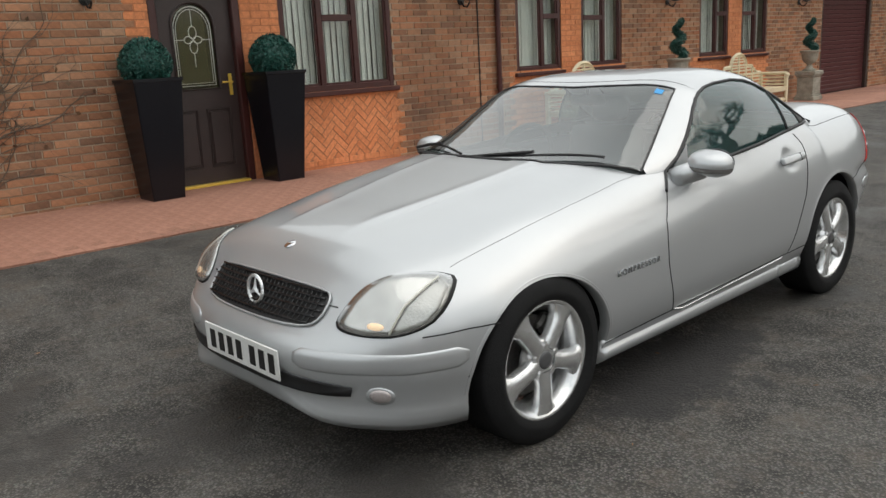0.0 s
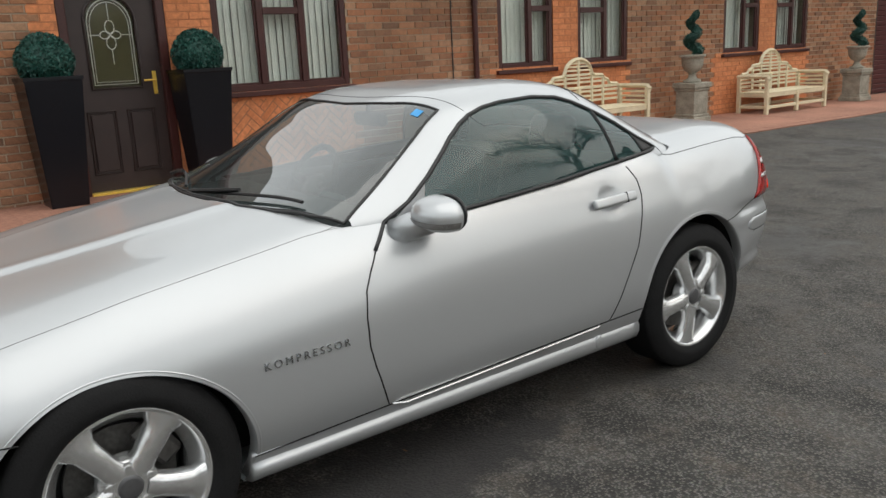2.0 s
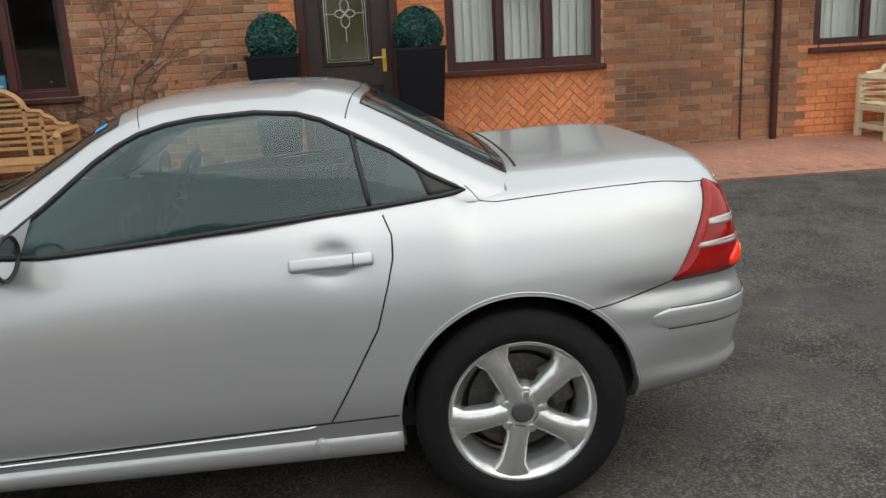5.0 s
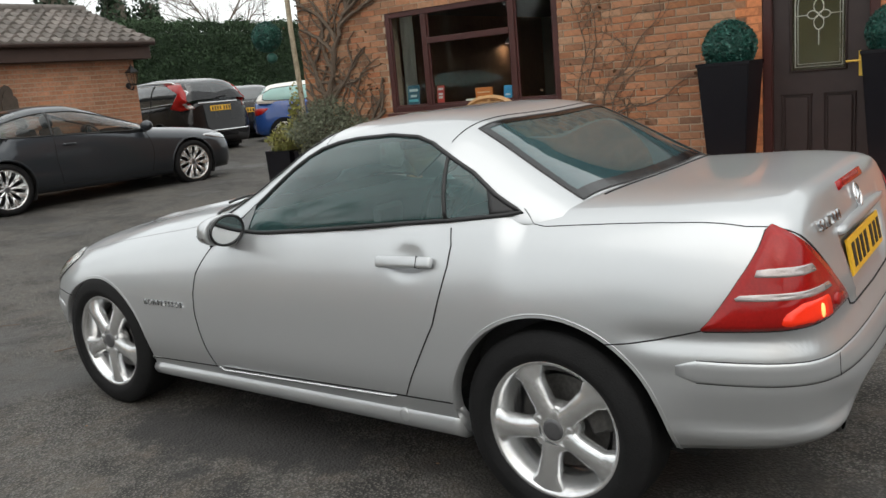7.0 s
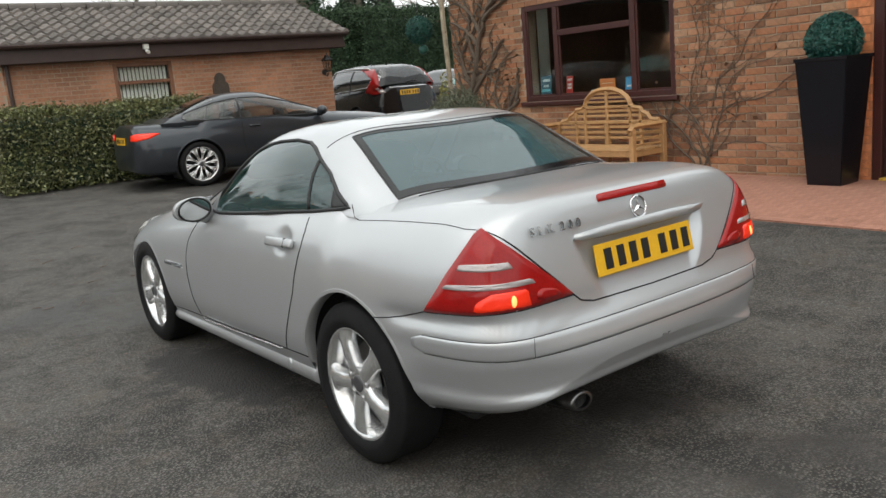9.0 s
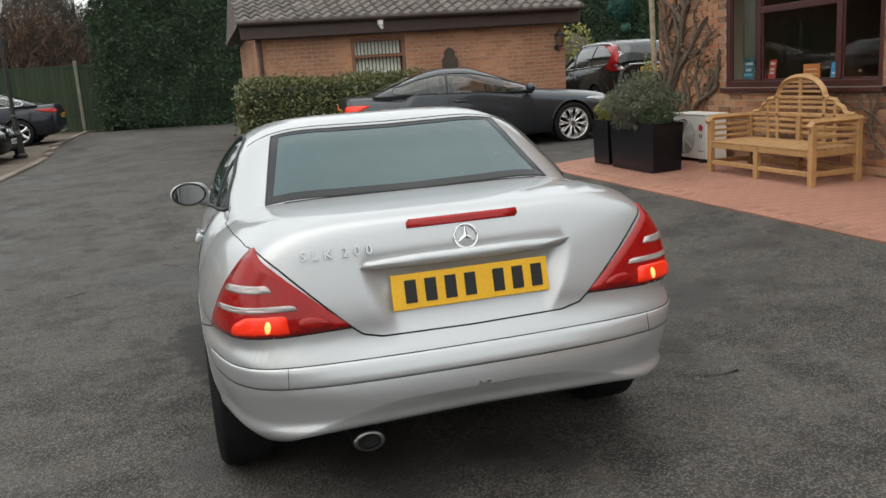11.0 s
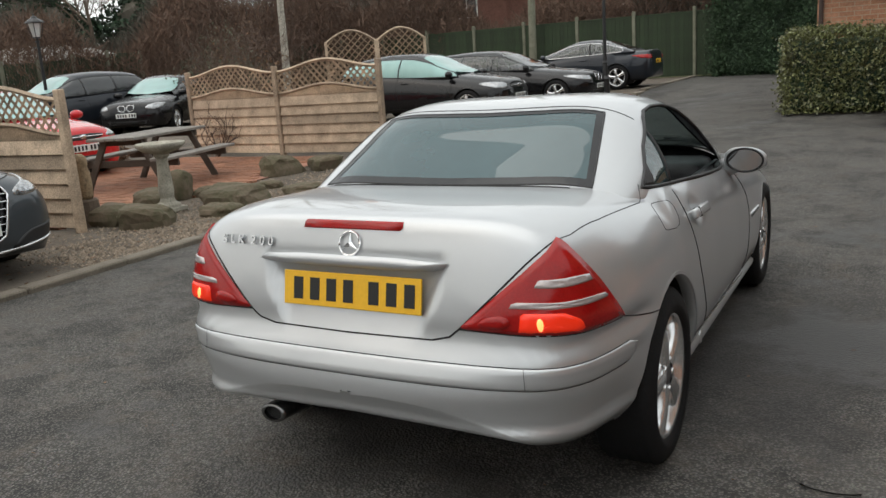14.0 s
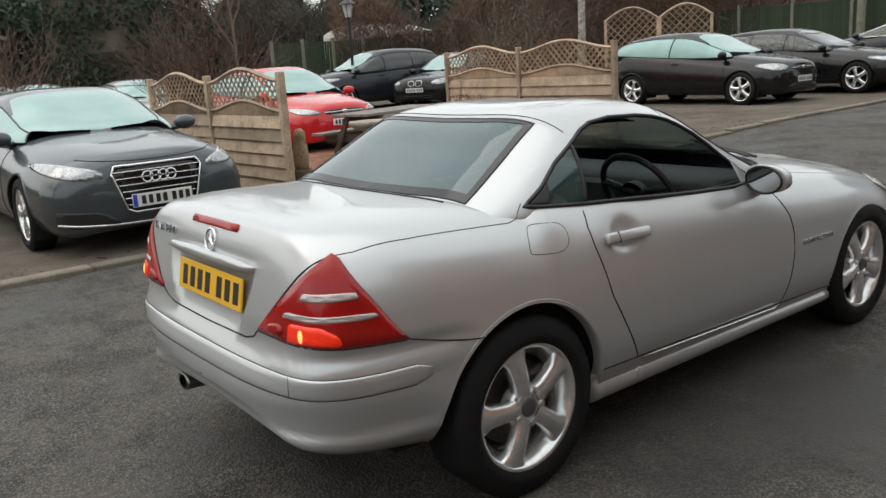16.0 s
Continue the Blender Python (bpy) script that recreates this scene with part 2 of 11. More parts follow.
M["leaf"] = mat("evergreen_leaf", (0.045, 0.085, 0.028), 0.5, var=0.4, scale=2, island=0.45, bscale=9)
M["leaf_dark"] = mat("conifer_leaf", (0.018, 0.042, 0.017), 0.7, var=0.4, scale=0.8, island=0.45, bscale=5)
M["box_leaf"] = mat("artificial_box_leaf", (0.016, 0.085, 0.066), 0.5, var=0.4, scale=9, island=0.5, bscale=30)
M["bark"] = mat("winter_bark", (0.12, 0.09, 0.066), 0.9, var=0.3, scale=5, bump=0.5, bscale=40)
M["twig"] = mat("bare_twig", (0.115, 0.078, 0.06), 0.9, var=0.3, scale=1.2, island=0.3)
M["twig_dark"] = mat("dark_twig", (0.085, 0.075, 0.058), 0.9, var=0.3, scale=1.2, island=0.3)
M["patio_brick"] = brick_mat("worn_patio_brick", [(0.27, 0.125, 0.072), (0.33, 0.155, 0.09), (0.24, 0.12, 0.075), (0.30, 0.14, 0.085)])
M["patio_brick_one"] = brick_mat("worn_patio_brick_single", [(0.27, 0.125, 0.072), (0.33, 0.155, 0.09), (0.24, 0.12, 0.075), (0.30, 0.14, 0.085)], spread="object")
M["rock"] = mat("mossy_sandstone", (0.11, 0.082, 0.056), 0.9, var=0.4, scale=4, bump=0.8, bscale=24, second=(0.07, 0.09, 0.03))
M["soil"] = mat("damp_soil", (0.06, 0.042, 0.03), 0.95, var=0.4, scale=5, bump=0.9, bscale=60)


# ---------------------------------------------------------------- mesh helpers
def mesh_ob(name, bm, material, parent=None, smooth=False, label=""):
    me = bpy.data.meshes.new(name)
    bm.to_mesh(me)
    bm.free()
    if smooth:
        me.shade_smooth()
    for m in material if isinstance(material, (list, tuple)) else [material]:
        me.materials.append(m)
    ob = new(name, me)
    if parent:
        ob.parent = parent
    if label:
        ob["label"] = label
    return ob


def part(name, bm, material, parent, label="", smooth=False):
    return mesh_ob(name, bm, material, parent, smooth, label)


def empty(name, x=0, y=0, z=0, rz=0):
    ob = new(name)
    ob.empty_display_size = 0.1
    ob.matrix_basis = pose(x, y, z, 0, 0, rz)
    return ob


def box(bm, x0, x1, y0, y1, z0, z1, bevel=0.0, m=None, seg=1):
    """Adds a box, bevelled if asked, moved by m."""
    r = bmesh.ops.create_cube(bm, size=1)
    vs = r["verts"]
    for v in vs:
        v.co = Vector(((x0 + x1) / 2 + v.co.x * (x1 - x0), (y0 + y1) / 2 + v.co.y * (y1 - y0), (z0 + z1) / 2 + v.co.z * (z1 - z0)))
    if bevel:
        es = list({e for v in vs for e in v.link_edges})
        r = bmesh.ops.bevel(bm, geom=es, offset=bevel, segments=seg, affect="EDGES", profile=0.5)
        vs = list({v for f in r["faces"] for v in f.verts} | {v for v in vs if v.is_valid})
    if m is not None:
        bmesh.ops.transform(bm, matrix=m, verts=vs)
    return vs


def quads(name, boxes, material, parent=None, kind="", label="", inset=0.0):
    """Many boxes (x0,x1,y0,y1,z0,z1) in one mesh, quickly."""
    V, F = [], []
    for b in boxes:
        k = len(V)
        x0, x1, y0, y1, z0, z1 = b
        V += [(x0, y0, z0), (x1, y0, z0), (x1, y1, z0), (x0, y1, z0), (x0, y0, z1), (x1, y0, z1), (x1, y1, z1), (x0, y1, z1)]
        F += [(k, k + 3, k + 2, k + 1), (k + 4, k + 5, k + 6, k + 7), (k, k + 1, k + 5, k + 4), (k + 1, k + 2, k + 6, k + 5), (k + 2, k + 3, k + 7, k + 6), (k + 3, k, k + 4, k + 7)]
    me = bpy.data.meshes.new(name)
    me.from_pydata(V, [], F)
    me.materials.append(material)
    ob = new(name, me)
    ob.parent = parent
    if kind:
        ob["kind"] = kind
    if label:
        ob["label"] = label
    return ob


def lathe(bm, profile, segs=24, m=None, cap=True):
    """Spins (radius, height) pairs round z."""
    rings = []
    for r, z in profile:
        if r < 1e-5:
            rings.append([bm.verts.new((0, 0, z))])
        else:
            rings.append([bm.verts.new((r * math.cos(2 * math.pi * k / segs), r * math.sin(2 * math.pi * k / segs), z)) for k in range(segs)])
    for a, b in zip(rings, rings[1:]):
        for k in range(segs):
            j = (k + 1) % segs
            if len(a) == 1 and len(b) == 1:
                continue
            if len(a) == 1:
                bm.faces.new((a[0], b[j], b[k]))
            elif len(b) == 1:
                bm.faces.new((a[k], a[j], b[0]))
            else:
                bm.faces.new((a[k], a[j], b[j], b[k]))
    vs = [v for r in rings for v in r]
    if m is not None:
        bmesh.ops.transform(bm, matrix=m, verts=vs)
    return vs


def tube(bm, pts, r, sides=6, r_end=None, closed=False):
    """A round bar along points, tapering to r_end."""
    pts = [Vector(p) for p in pts]
    n = len(pts)
    rings = []
    up = Vector((0, 0, 1))
    for i, p in enumerate(pts):
        d = (pts[(i + 1) % n] - pts[i - 1]) if closed else (pts[min(i + 1, n - 1)] - pts[max(i - 1, 0)])
        d.normalize()
        a = d.cross(up)
        if a.length < 0.05:
            a = d.cross(Vector((1, 0, 0)))
        a.normalize()
        b = d.cross(a)
        rr = r if r_end is None else r + (r_end - r) * i / max(1, n - 1)
        rings.append([bm.verts.new(p + (a * math.cos(2 * math.pi * k / sides) + b * math.sin(2 * math.pi * k / sides)) * rr) for k in range(sides)])
    pairs = list(zip(rings, rings[1:])) + ([(rings[-1], rings[0])] if closed else [])
    for q, w in pairs:
        for k in range(sides):
            bm.faces.new((q[k], w[k], w[(k + 1) % sides], q[(k + 1) % sides]))
    if not closed:
        bm.faces.new(rings[0])
        bm.faces.new(rings[-1][::-1])
    return rings


def table(points):
    """A smooth function through (position, value) pairs (monotone cubic)."""
    xs = [p[0] for p in points]
    ys = [p[1] for p in points]
    n = len(xs)
    d = [(ys[i + 1] - ys[i]) / (xs[i + 1] - xs[i]) for i in range(n - 1)]
    m = [d[0]] + [0 if d[i - 1] * d[i] <= 0 else 2 * d[i - 1] * d[i] / (d[i - 1] + d[i]) for i in range(1, n - 1)] + [d[-1]]

    def f(x):
        if x <= xs[0]:
            return ys[0]
        if x >= xs[-1]:
            return ys[-1]
        i = max(k for k in range(n - 1) if xs[k] <= x)
        h = xs[i + 1] - xs[i]
        t = (x - xs[i]) / h
        return (ys[i] * (1 + 2 * t) * (1 - t) ** 2 + m[i] * h * t * (1 - t) ** 2 + ys[i + 1] * t * t * (3 - 2 * t) + m[i + 1] * h * t * t * (t - 1))
    return f


def smooth(a, b, x):
    t = min(1, max(0, (x - a) / (b - a)))
    return t * t * (3 - 2 * t)


def ground_z(x, y):
    """The yard is lowest where the silver car stands and rises gently all round."""
    house = 0.18 * smooth(-3.9, -7.6, x) * (1 - 0.5 * smooth(7, 18, y))
    end = 0.18 * smooth(-0.5, -6.0, y) + 0.17 * smooth(-6.0, -9.0, y) * smooth(1.0, -2.5, x) + 0.22 * smooth(-11.5, -15.5, y) * smooth(-2.5, 1.0, x)
    return max(house, end) if house * end < 1e-4 else math.hypot(house, end) * 0.5 + max(house, end) * 0.5


# ---------------------------------------------------------------- ground
def axis_steps(lo, hi, step, far):
    a = [lo + i * step for i in range(int(round((hi - lo) / step)) + 1)]
    out = [8, 20, 45, 90, 180, 350, 700]
    return [lo - d for d in reversed(out) if d <= far] + a + [hi + d for d in out if d <= far]


def sheet(name, xs, ys, lift, material, keep=None, rough=0.0):
    V = [(x, y, ground_z(x, y) + lift + rough * noise.noise((x * 3.1, y * 3.1, 0.3))) for x in xs for y in ys]
    n = len(ys)
    F = [(i * n + j, (i + 1) * n + j, (i + 1) * n + j + 1, i * n + j + 1) for i in range(len(xs) - 1) for j in range(n - 1)
         if keep is None or keep((xs[i] + xs[i + 1]) / 2, (ys[j] + ys[j + 1]) / 2)]
    me = bpy.data.meshes.new(name)
    me.from_pydata(V, [], F)
    me.shade_smooth()
    me.materials.append(material)
    return new(name, me)


def asphalt_mat():
    m = bpy.data.materials.new("worn_asphalt")
    m.use_nodes = True
    n, l = m.node_tree.nodes, m.node_tree.links
    b = n["Principled BSDF"]
    co = n.new("ShaderNodeTexCoord")

    def nz(scale, detail, rough=0.6):
        t = n.new("ShaderNodeTexNoise")
        t.inputs["Scale"].default_value, t.inputs["Detail"].default_value, t.inputs["Roughness"].default_value = scale, detail, rough
        l.new(co.outputs["Object"], t.inputs["Vector"])
        return t.outputs["Fac"]

    def rng(src, a, b2, c, d):
        r = n.new("ShaderNodeMapRange")
        for k, v in zip(("From Min", "From Max", "To Min", "To Max"), (a, b2, c, d)):
            r.inputs[k].default_value = v
        l.new(src, r.inputs["Value"])
        return r.outputs[0]

    def mixc(fac, c1, c2, mode="MIX"):
        x = n.new("ShaderNodeMixRGB")
        x.blend_type = mode
        if isinstance(fac, float):
            x.inputs[0].default_value = fac
        else:
            l.new(fac, x.inputs[0])
        for k, c in ((1, c1), (2, c2)):
            if isinstance(c, tuple):
                x.inputs[k].default_value = (*c, 1)
            else:
                l.new(c, x.inputs[k])
        return x.outputs[0]
    vo = n.new("ShaderNodeTexVoronoi")
    vo.inputs["Scale"].default_value = 92
    l.new(co.outputs["Object"], vo.inputs["Vector"])
    stones = mixc(rng(vo.outputs["Distance"], 0.1, 0.6, 0, 1), (0.195, 0.183, 0.163), (0.024, 0.023, 0.021))
    tint = n.new("ShaderNodeMixRGB")
    tint.blend_type = "MULTIPLY"
    tint.inputs[0].default_value = 0.15
    l.new(stones, tint.inputs[1])
    l.new(vo.outputs["Color"], tint.inputs[2])
    base = mixc(rng(nz(1.3, 6), 0.35, 0.65, 0, 0.5), tint.outputs[0], (0.112, 0.105, 0.095))
    brown = mixc(rng(nz(4.5, 8, 0.7), 0.50, 0.66, 0, 0.65), base, (0.088, 0.070, 0.053))
    clump = mixc(rng(nz(22, 8, 0.8), 0.48, 0.62, 0, 0.8), brown, (0.040, 0.035, 0.030))
    clump = mixc(rng(nz(46, 3, 0.6), 0.57, 0.66, 0, 0.5), clump, (0.20, 0.19, 0.172))
    coarse = mixc(rng(vo.outputs["Distance"], 0.08, 0.48, 0, 1), (0.150, 0.138, 0.120), (0.014, 0.013, 0.012))
    clump = mixc(rng(nz(1.9, 9, 0.78), 0.475, 0.58, 0, 0.85), clump, coarse)
    damp = rng(nz(0.55, 8, 0.66), 0.535, 0.60, 0, 0.8)
    patched = mixc(damp, clump, (0.034, 0.032, 0.030))
    # a ragged dark oval beside the roadster's sill
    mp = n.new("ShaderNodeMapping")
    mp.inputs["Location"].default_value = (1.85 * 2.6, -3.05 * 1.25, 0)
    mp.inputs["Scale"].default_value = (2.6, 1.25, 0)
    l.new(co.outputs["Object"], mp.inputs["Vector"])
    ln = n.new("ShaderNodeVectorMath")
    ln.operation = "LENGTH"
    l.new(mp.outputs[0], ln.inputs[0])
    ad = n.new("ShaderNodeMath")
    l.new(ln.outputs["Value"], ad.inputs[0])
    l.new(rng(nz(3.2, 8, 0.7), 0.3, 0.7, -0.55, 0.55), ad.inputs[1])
    patched = mixc(rng(ad.outputs[0], 0.62, 0.86, 0.85, 0.0), patched, (0.022, 0.021, 0.021))
    # and a second, wider and weaker one on the far side of the car
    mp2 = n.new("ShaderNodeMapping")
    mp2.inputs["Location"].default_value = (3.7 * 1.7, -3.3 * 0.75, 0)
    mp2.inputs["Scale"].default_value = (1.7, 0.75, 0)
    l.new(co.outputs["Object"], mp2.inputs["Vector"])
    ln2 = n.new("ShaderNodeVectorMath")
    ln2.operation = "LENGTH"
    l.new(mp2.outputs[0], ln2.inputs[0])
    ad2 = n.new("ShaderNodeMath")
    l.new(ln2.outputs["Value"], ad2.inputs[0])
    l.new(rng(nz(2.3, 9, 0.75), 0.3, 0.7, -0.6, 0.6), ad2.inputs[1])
    patched = mixc(rng(ad2.outputs[0], 0.55, 1.1, 0.65, 0.0), patched, (0.028, 0.026, 0.025))
    l.new(patched, b.inputs["Base Color"])
    l.new(rng(damp, 0, 1, 0.85, 0.5), b.inputs["Roughness"])
    bp = n.new("ShaderNodeBump")
    bp.inputs["Strength"].default_value = 0.8
    bp.inputs["Distance"].default_value = 0.005
    l.new(vo.outputs["Distance"], bp.inputs["Height"])
    bp.invert = True
    l.new(bp.outputs[0], b.inputs["Normal"])
    return m


M["asphalt"] = asphalt_mat()
M["gravel"] = mat("parking_gravel", (0.135, 0.11, 0.085), 0.95, var=0.45, scale=2.2, bump=0.9, bscale=70, second=(0.05, 0.04, 0.03), stain=0.35)
M["patio"] = mat("patio_bedding", (0.35, 0.175, 0.121), 0.95, var=0.35, scale=3, bump=0.6, bscale=50, stain=0.3)

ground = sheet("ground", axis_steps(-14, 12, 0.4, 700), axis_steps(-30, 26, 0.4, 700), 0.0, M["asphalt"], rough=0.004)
tagged(ground, "worn dark grey asphalt yard with damp and darker patches", "ground", kind="structure")

def frange(a, b, n):
    return [a + (b - a) * i / n for i in range(n + 1)]


def kerb_x(y):
    return 1.42 + 0.012 * abs(min(0, y)) + 0.0006 * min(0, y + 6) ** 2 * (y < -6)


parking = sheet("parking_ground", frange(1.35, 9.35, 40) + frange(9.9, 40, 40), frange(-21.8, 16, 180), 0.014, M["gravel"], keep=lambda x, y: x > kerb_x(y) + 0.05, rough=0.012)
tagged(parking, "brown gravel parking ground behind the kerb", "ground", kind="structure")
verge = sheet("verge", frange(-3.4, 40, 60), frange(-23.6, -21.4, 6), 0.03, mat("rough_grass", (0.07, 0.085, 0.03), 0.95, var=0.5, scale=3, bump=0.9, bscale=60, second=(0.09, 0.06, 0.035)), rough=0.03)
tagged(verge, "strip of rough grass under the green fence", "grass", kind="structure")

kerb = empty("kerb", 0, 0, 0)
tagged(kerb, "line of weathered concrete edging kerb stones", "kerb", kind="structure")
kb = bmesh.new()
box(kb, -0.075, 0.075, -0.445, 0.445, -0.1, 0.045, bevel=0.012)
kerb_me = bpy.data.meshes.new("kerb_stone")
kb.to_mesh(kerb_me)
kb.free()
kerb_me.materials.append(mat("kerb_concrete", (0.19, 0.162, 0.128), 0.9, var=0.35, scale=5, bump=0.5, bscale=90, per=0.15, second=(0.1, 0.09, 0.06)))
for i in range(35):
    y = 8.6 - 0.9 * i
    k = new("kerb_stone", kerb_me)
    k.parent = kerb
    k.matrix_basis = pose(kerb_x(y), y, ground_z(kerb_x(y), y) + 0.002 * math.sin(i * 2.3), 0.1 * math.sin(i * 1.7), 0, 90 * 0 - math.degrees(math.atan2(kerb_x(y + 0.4) - kerb_x(y - 0.4), 0.8)) + 0.12 * math.sin(i * 3.1))


# ---------------------------------------------------------------- house
WX = -7.9
EAVES, UPPER, BLOCK = 2.55, 5.35, 3.25
HOLES = [(3.48, 4.46, 0.0, 2.25), (4.92, 6.47, 1.06, 2.25), (8.68, 9.65, 1.09, 2.25), (10.12, 11.14, 1.09, 2.25),
         (13.45, 14.44, 1.10, 2.25), (14.93, 15.93, 1.10, 2.25), (-1.02, 1.37, 1.04, 2.25), (18.4, 21.1, 0.0, 2.35)]
Y0, Y1 = -2.5, 24.0


def wall_boxes(u0, u1, z0, z1, holes):
    us = sorted({u0, u1, *[h[0] for h in holes], *[h[1] for h in holes]})
    zs = sorted({z0, z1, *[h[2] for h in holes], *[h[3] for h in holes]})
    us = [u for u in us if u0 <= u <= u1]
    zs = [z for z in zs if z0 <= z <= z1]
    out = []
    for a, b in zip(us, us[1:]):
        run = None
        for c, d in zip(zs, zs[1:]):
            solid = not any(h[0] <= (a + b) / 2 <= h[1] and h[2] <= (c + d) / 2 <= h[3] for h in holes)
            if solid:
                run = [run[0], d] if run else [c, d]
            if (not solid or d == zs[-1]) and run:
                out.append((a, b, *run))
                run = None
    return out


def bricks_in(u0, u1, z0, z1, holes, skip=None):
    """Stretcher bond: (u0, u1, z0, z1) of each brick, cut at openings and ends."""
    out = []
    row = 0
    z = z0
    while z + 0.03 < z1:
        u = u0 - (0.1125 if row % 2 else 0)
        while u < u1:
            a, b = max(u, u0), min(u + 0.212, u1)
            c, d = z, min(z + 0.0625, z1)
            cz = (c + d) / 2
            for h in holes:
                if h[2] < cz < h[3]:
                    if a < h[0] < b:
                        b = h[0]
                    if a < h[1] < b:
                        a = h[1]
                    if h[0] <= (a + b) / 2 <= h[1]:
                        b = a
            if b - a > 0.02 and not (skip and skip((a + b) / 2, cz)):
                out.append((a, b, c, d))
            u += 0.225
        z += 0.075
        row += 1
    return out


house = empty("house", WX, 0, 0)
house.matrix_basis = Matrix()
tagged(house, "brown brick house with a two-storey end and rosewood window frames", "house", kind="structure")
quads("wall", [(WX - 0.25, WX - 0.008, a, b, c, d) for a, b, c, d in wall_boxes(Y0, Y1, -0.1, EAVES, HOLES)], M["mortar"], house, label="pale mortar bed of the brick wall")
quads("end_wall", [(WX - 6.5, WX - 0.25, Y0, Y0 + 0.25, -0.1, UPPER), (WX - 6.5, WX - 0.25, BLOCK - 0.25, BLOCK, EAVES + 0.05, UPPER)], M["brick_one"], house)
quads("upper_wall", [(WX - 0.25, WX - 0.008, Y0, BLOCK, EAVES, UPPER)], M["mortar"], house, label="pale mortar bed of the upper brick wall")
# ceiling and floor slabs carry the same painted-in dimness
quads("far_wall", [(WX - 6.5, WX - 0.25, Y1 - 0.25, Y1, -0.1, EAVES), (WX - 6.5, WX - 6.25, Y0, Y1, -0.1, EAVES), (WX - 6.5, WX - 6.25, Y0 + 0.25, BLOCK - 0.25, EAVES, UPPER), (WX - 6.2, WX - 0.3, Y0 + 0.3, Y1 - 0.3, 2.4, 2.45), (WX - 6.2, WX - 0.3, Y0 + 0.3, Y1 - 0.3, 0.05, 0.12)], M["inside_shade"], house)
quads("inner_wall", [(WX - 3.2, WX - 3.1, 2.0, Y1 - 0.3, 0.12, 2.4), (WX - 6.2, WX - 6.1, Y0 + 0.3, 1.9, 0.12, 2.4), (WX - 6.1, WX - 0.3, 1.9, 2.0, 0.12, 2.4), (WX - 3.1, WX - 0.3, 4.68, 4.76, 0.12, 2.4), (WX - 3.1, WX - 0.3, 18.1, 18.2, 0.12, 2.4)], mat("room_plaster", (0.34, 0.33, 0.29), 0.9, var=0.1, scale=2), house)

ORANGE = [(3.25, 3.48, 0, 2.6), (4.46, 4.92, 0, 2.6), (4.92, 6.5, 0.0, 1.06), (9.65, 10.12, 0, 2.6), (8.6, 9.65, 0.0, 1.09), (10.12, 11.2, 0, 1.09), (13.2, 16.0, 0.0, 1.10), (14.44, 14.93, 0, 2.6)]
HERR = (4.99, 6.44, 0.27, 0.98)


def is_orange(u, z):
    return any(o[0] <= u <= o[1] and o[2] <= z <= o[3] for o in ORANGE)


def in_herr(u, z):
    return HERR[0] < u < HERR[1] and HERR[2] < z < HERR[3]


B = bricks_in(Y0, Y1, 0.0, EAVES, HOLES, skip=in_herr) + bricks_in(Y0, BLOCK, EAVES, UPPER, [])
near = [b for b in B if (1.4 < b[0] < 3.3 and b[2] > 0.12 and not is_orange((b[0] + b[1]) / 2, b[2]))][:290]
near_set = set(near)
rng_b = random.Random(5)
quads("brickwork", [(WX - 0.02, WX + rng_b.uniform(-0.002, 0.003), *b) for b in B if b not in near_set and not is_orange((b[0] + b[1]) / 2, (b[2] + b[3]) / 2)], M["brick"], house, kind="stuff", label="brown and tan multi bricks in stretcher bond")
quads("orange_brickwork", [(WX - 0.02, WX + rng_b.uniform(-0.002, 0.003), *b) for b in B if b not in near_set and is_orange((b[0] + b[1]) / 2, (b[2] + b[3]) / 2)], M["brick_orange"], house, kind="stuff", label="smooth orange-red bricks round openings")

quads("orange_bed", [(WX - 0.009, WX - 0.0032, a, b, c, d) for o in ORANGE for a, b, c, d in wall_boxes(o[0], o[1], max(o[2], 0.01), min(o[3], EAVES - 0.03), [h for h in HOLES if h[0] < o[1] and h[1] > o[0]] + [(HERR[0] - 0.1, HERR[1] + 0.1, HERR[2], HERR[3] + 0.012)])], mat("orange_joint", (0.50, 0.19, 0.085), 0.9, var=0.2, scale=5, bump=0.3, bscale=80), house, label="orange pointing between the smooth bricks")

# herringbone panel under the first window
hb = bmesh.new()
unit, nb = 0.0745, 3
cu, cz = (HERR[0] + HERR[1]) / 2, (HERR[2] + HERR[3]) / 2
rot45 = Matrix.Rotation(radians(45), 4, "X")
s2 = math.sqrt(0.5)
for k in range(-40, 41):
    for m_ in range(-8, 9):
        for c, w in (((k + 2 * nb * m_ + nb / 2, k + 0.5), (nb, 1)), ((k + 2 * nb * m_ + nb + 0.5, k + 1 - nb / 2), (1, nb))):
            yy, zz = (c[0] - c[1]) * s2 * unit + cu, (c[0] + c[1]) * s2 * unit + cz
            if HERR[0] - 0.16 < yy < HERR[1] + 0.16 and HERR[2] - 0.06 < zz < HERR[3] + 0.08:
                hy, hz = (w[0] * unit - 0.011) / 2, (w[1] * unit - 0.011) / 2
                box(hb, -0.014, -0.0055 + 0.003 * rng_b.random(), -hy, hy, -hz, hz, m=Matrix.Translation((WX, yy, zz)) @ rot45)
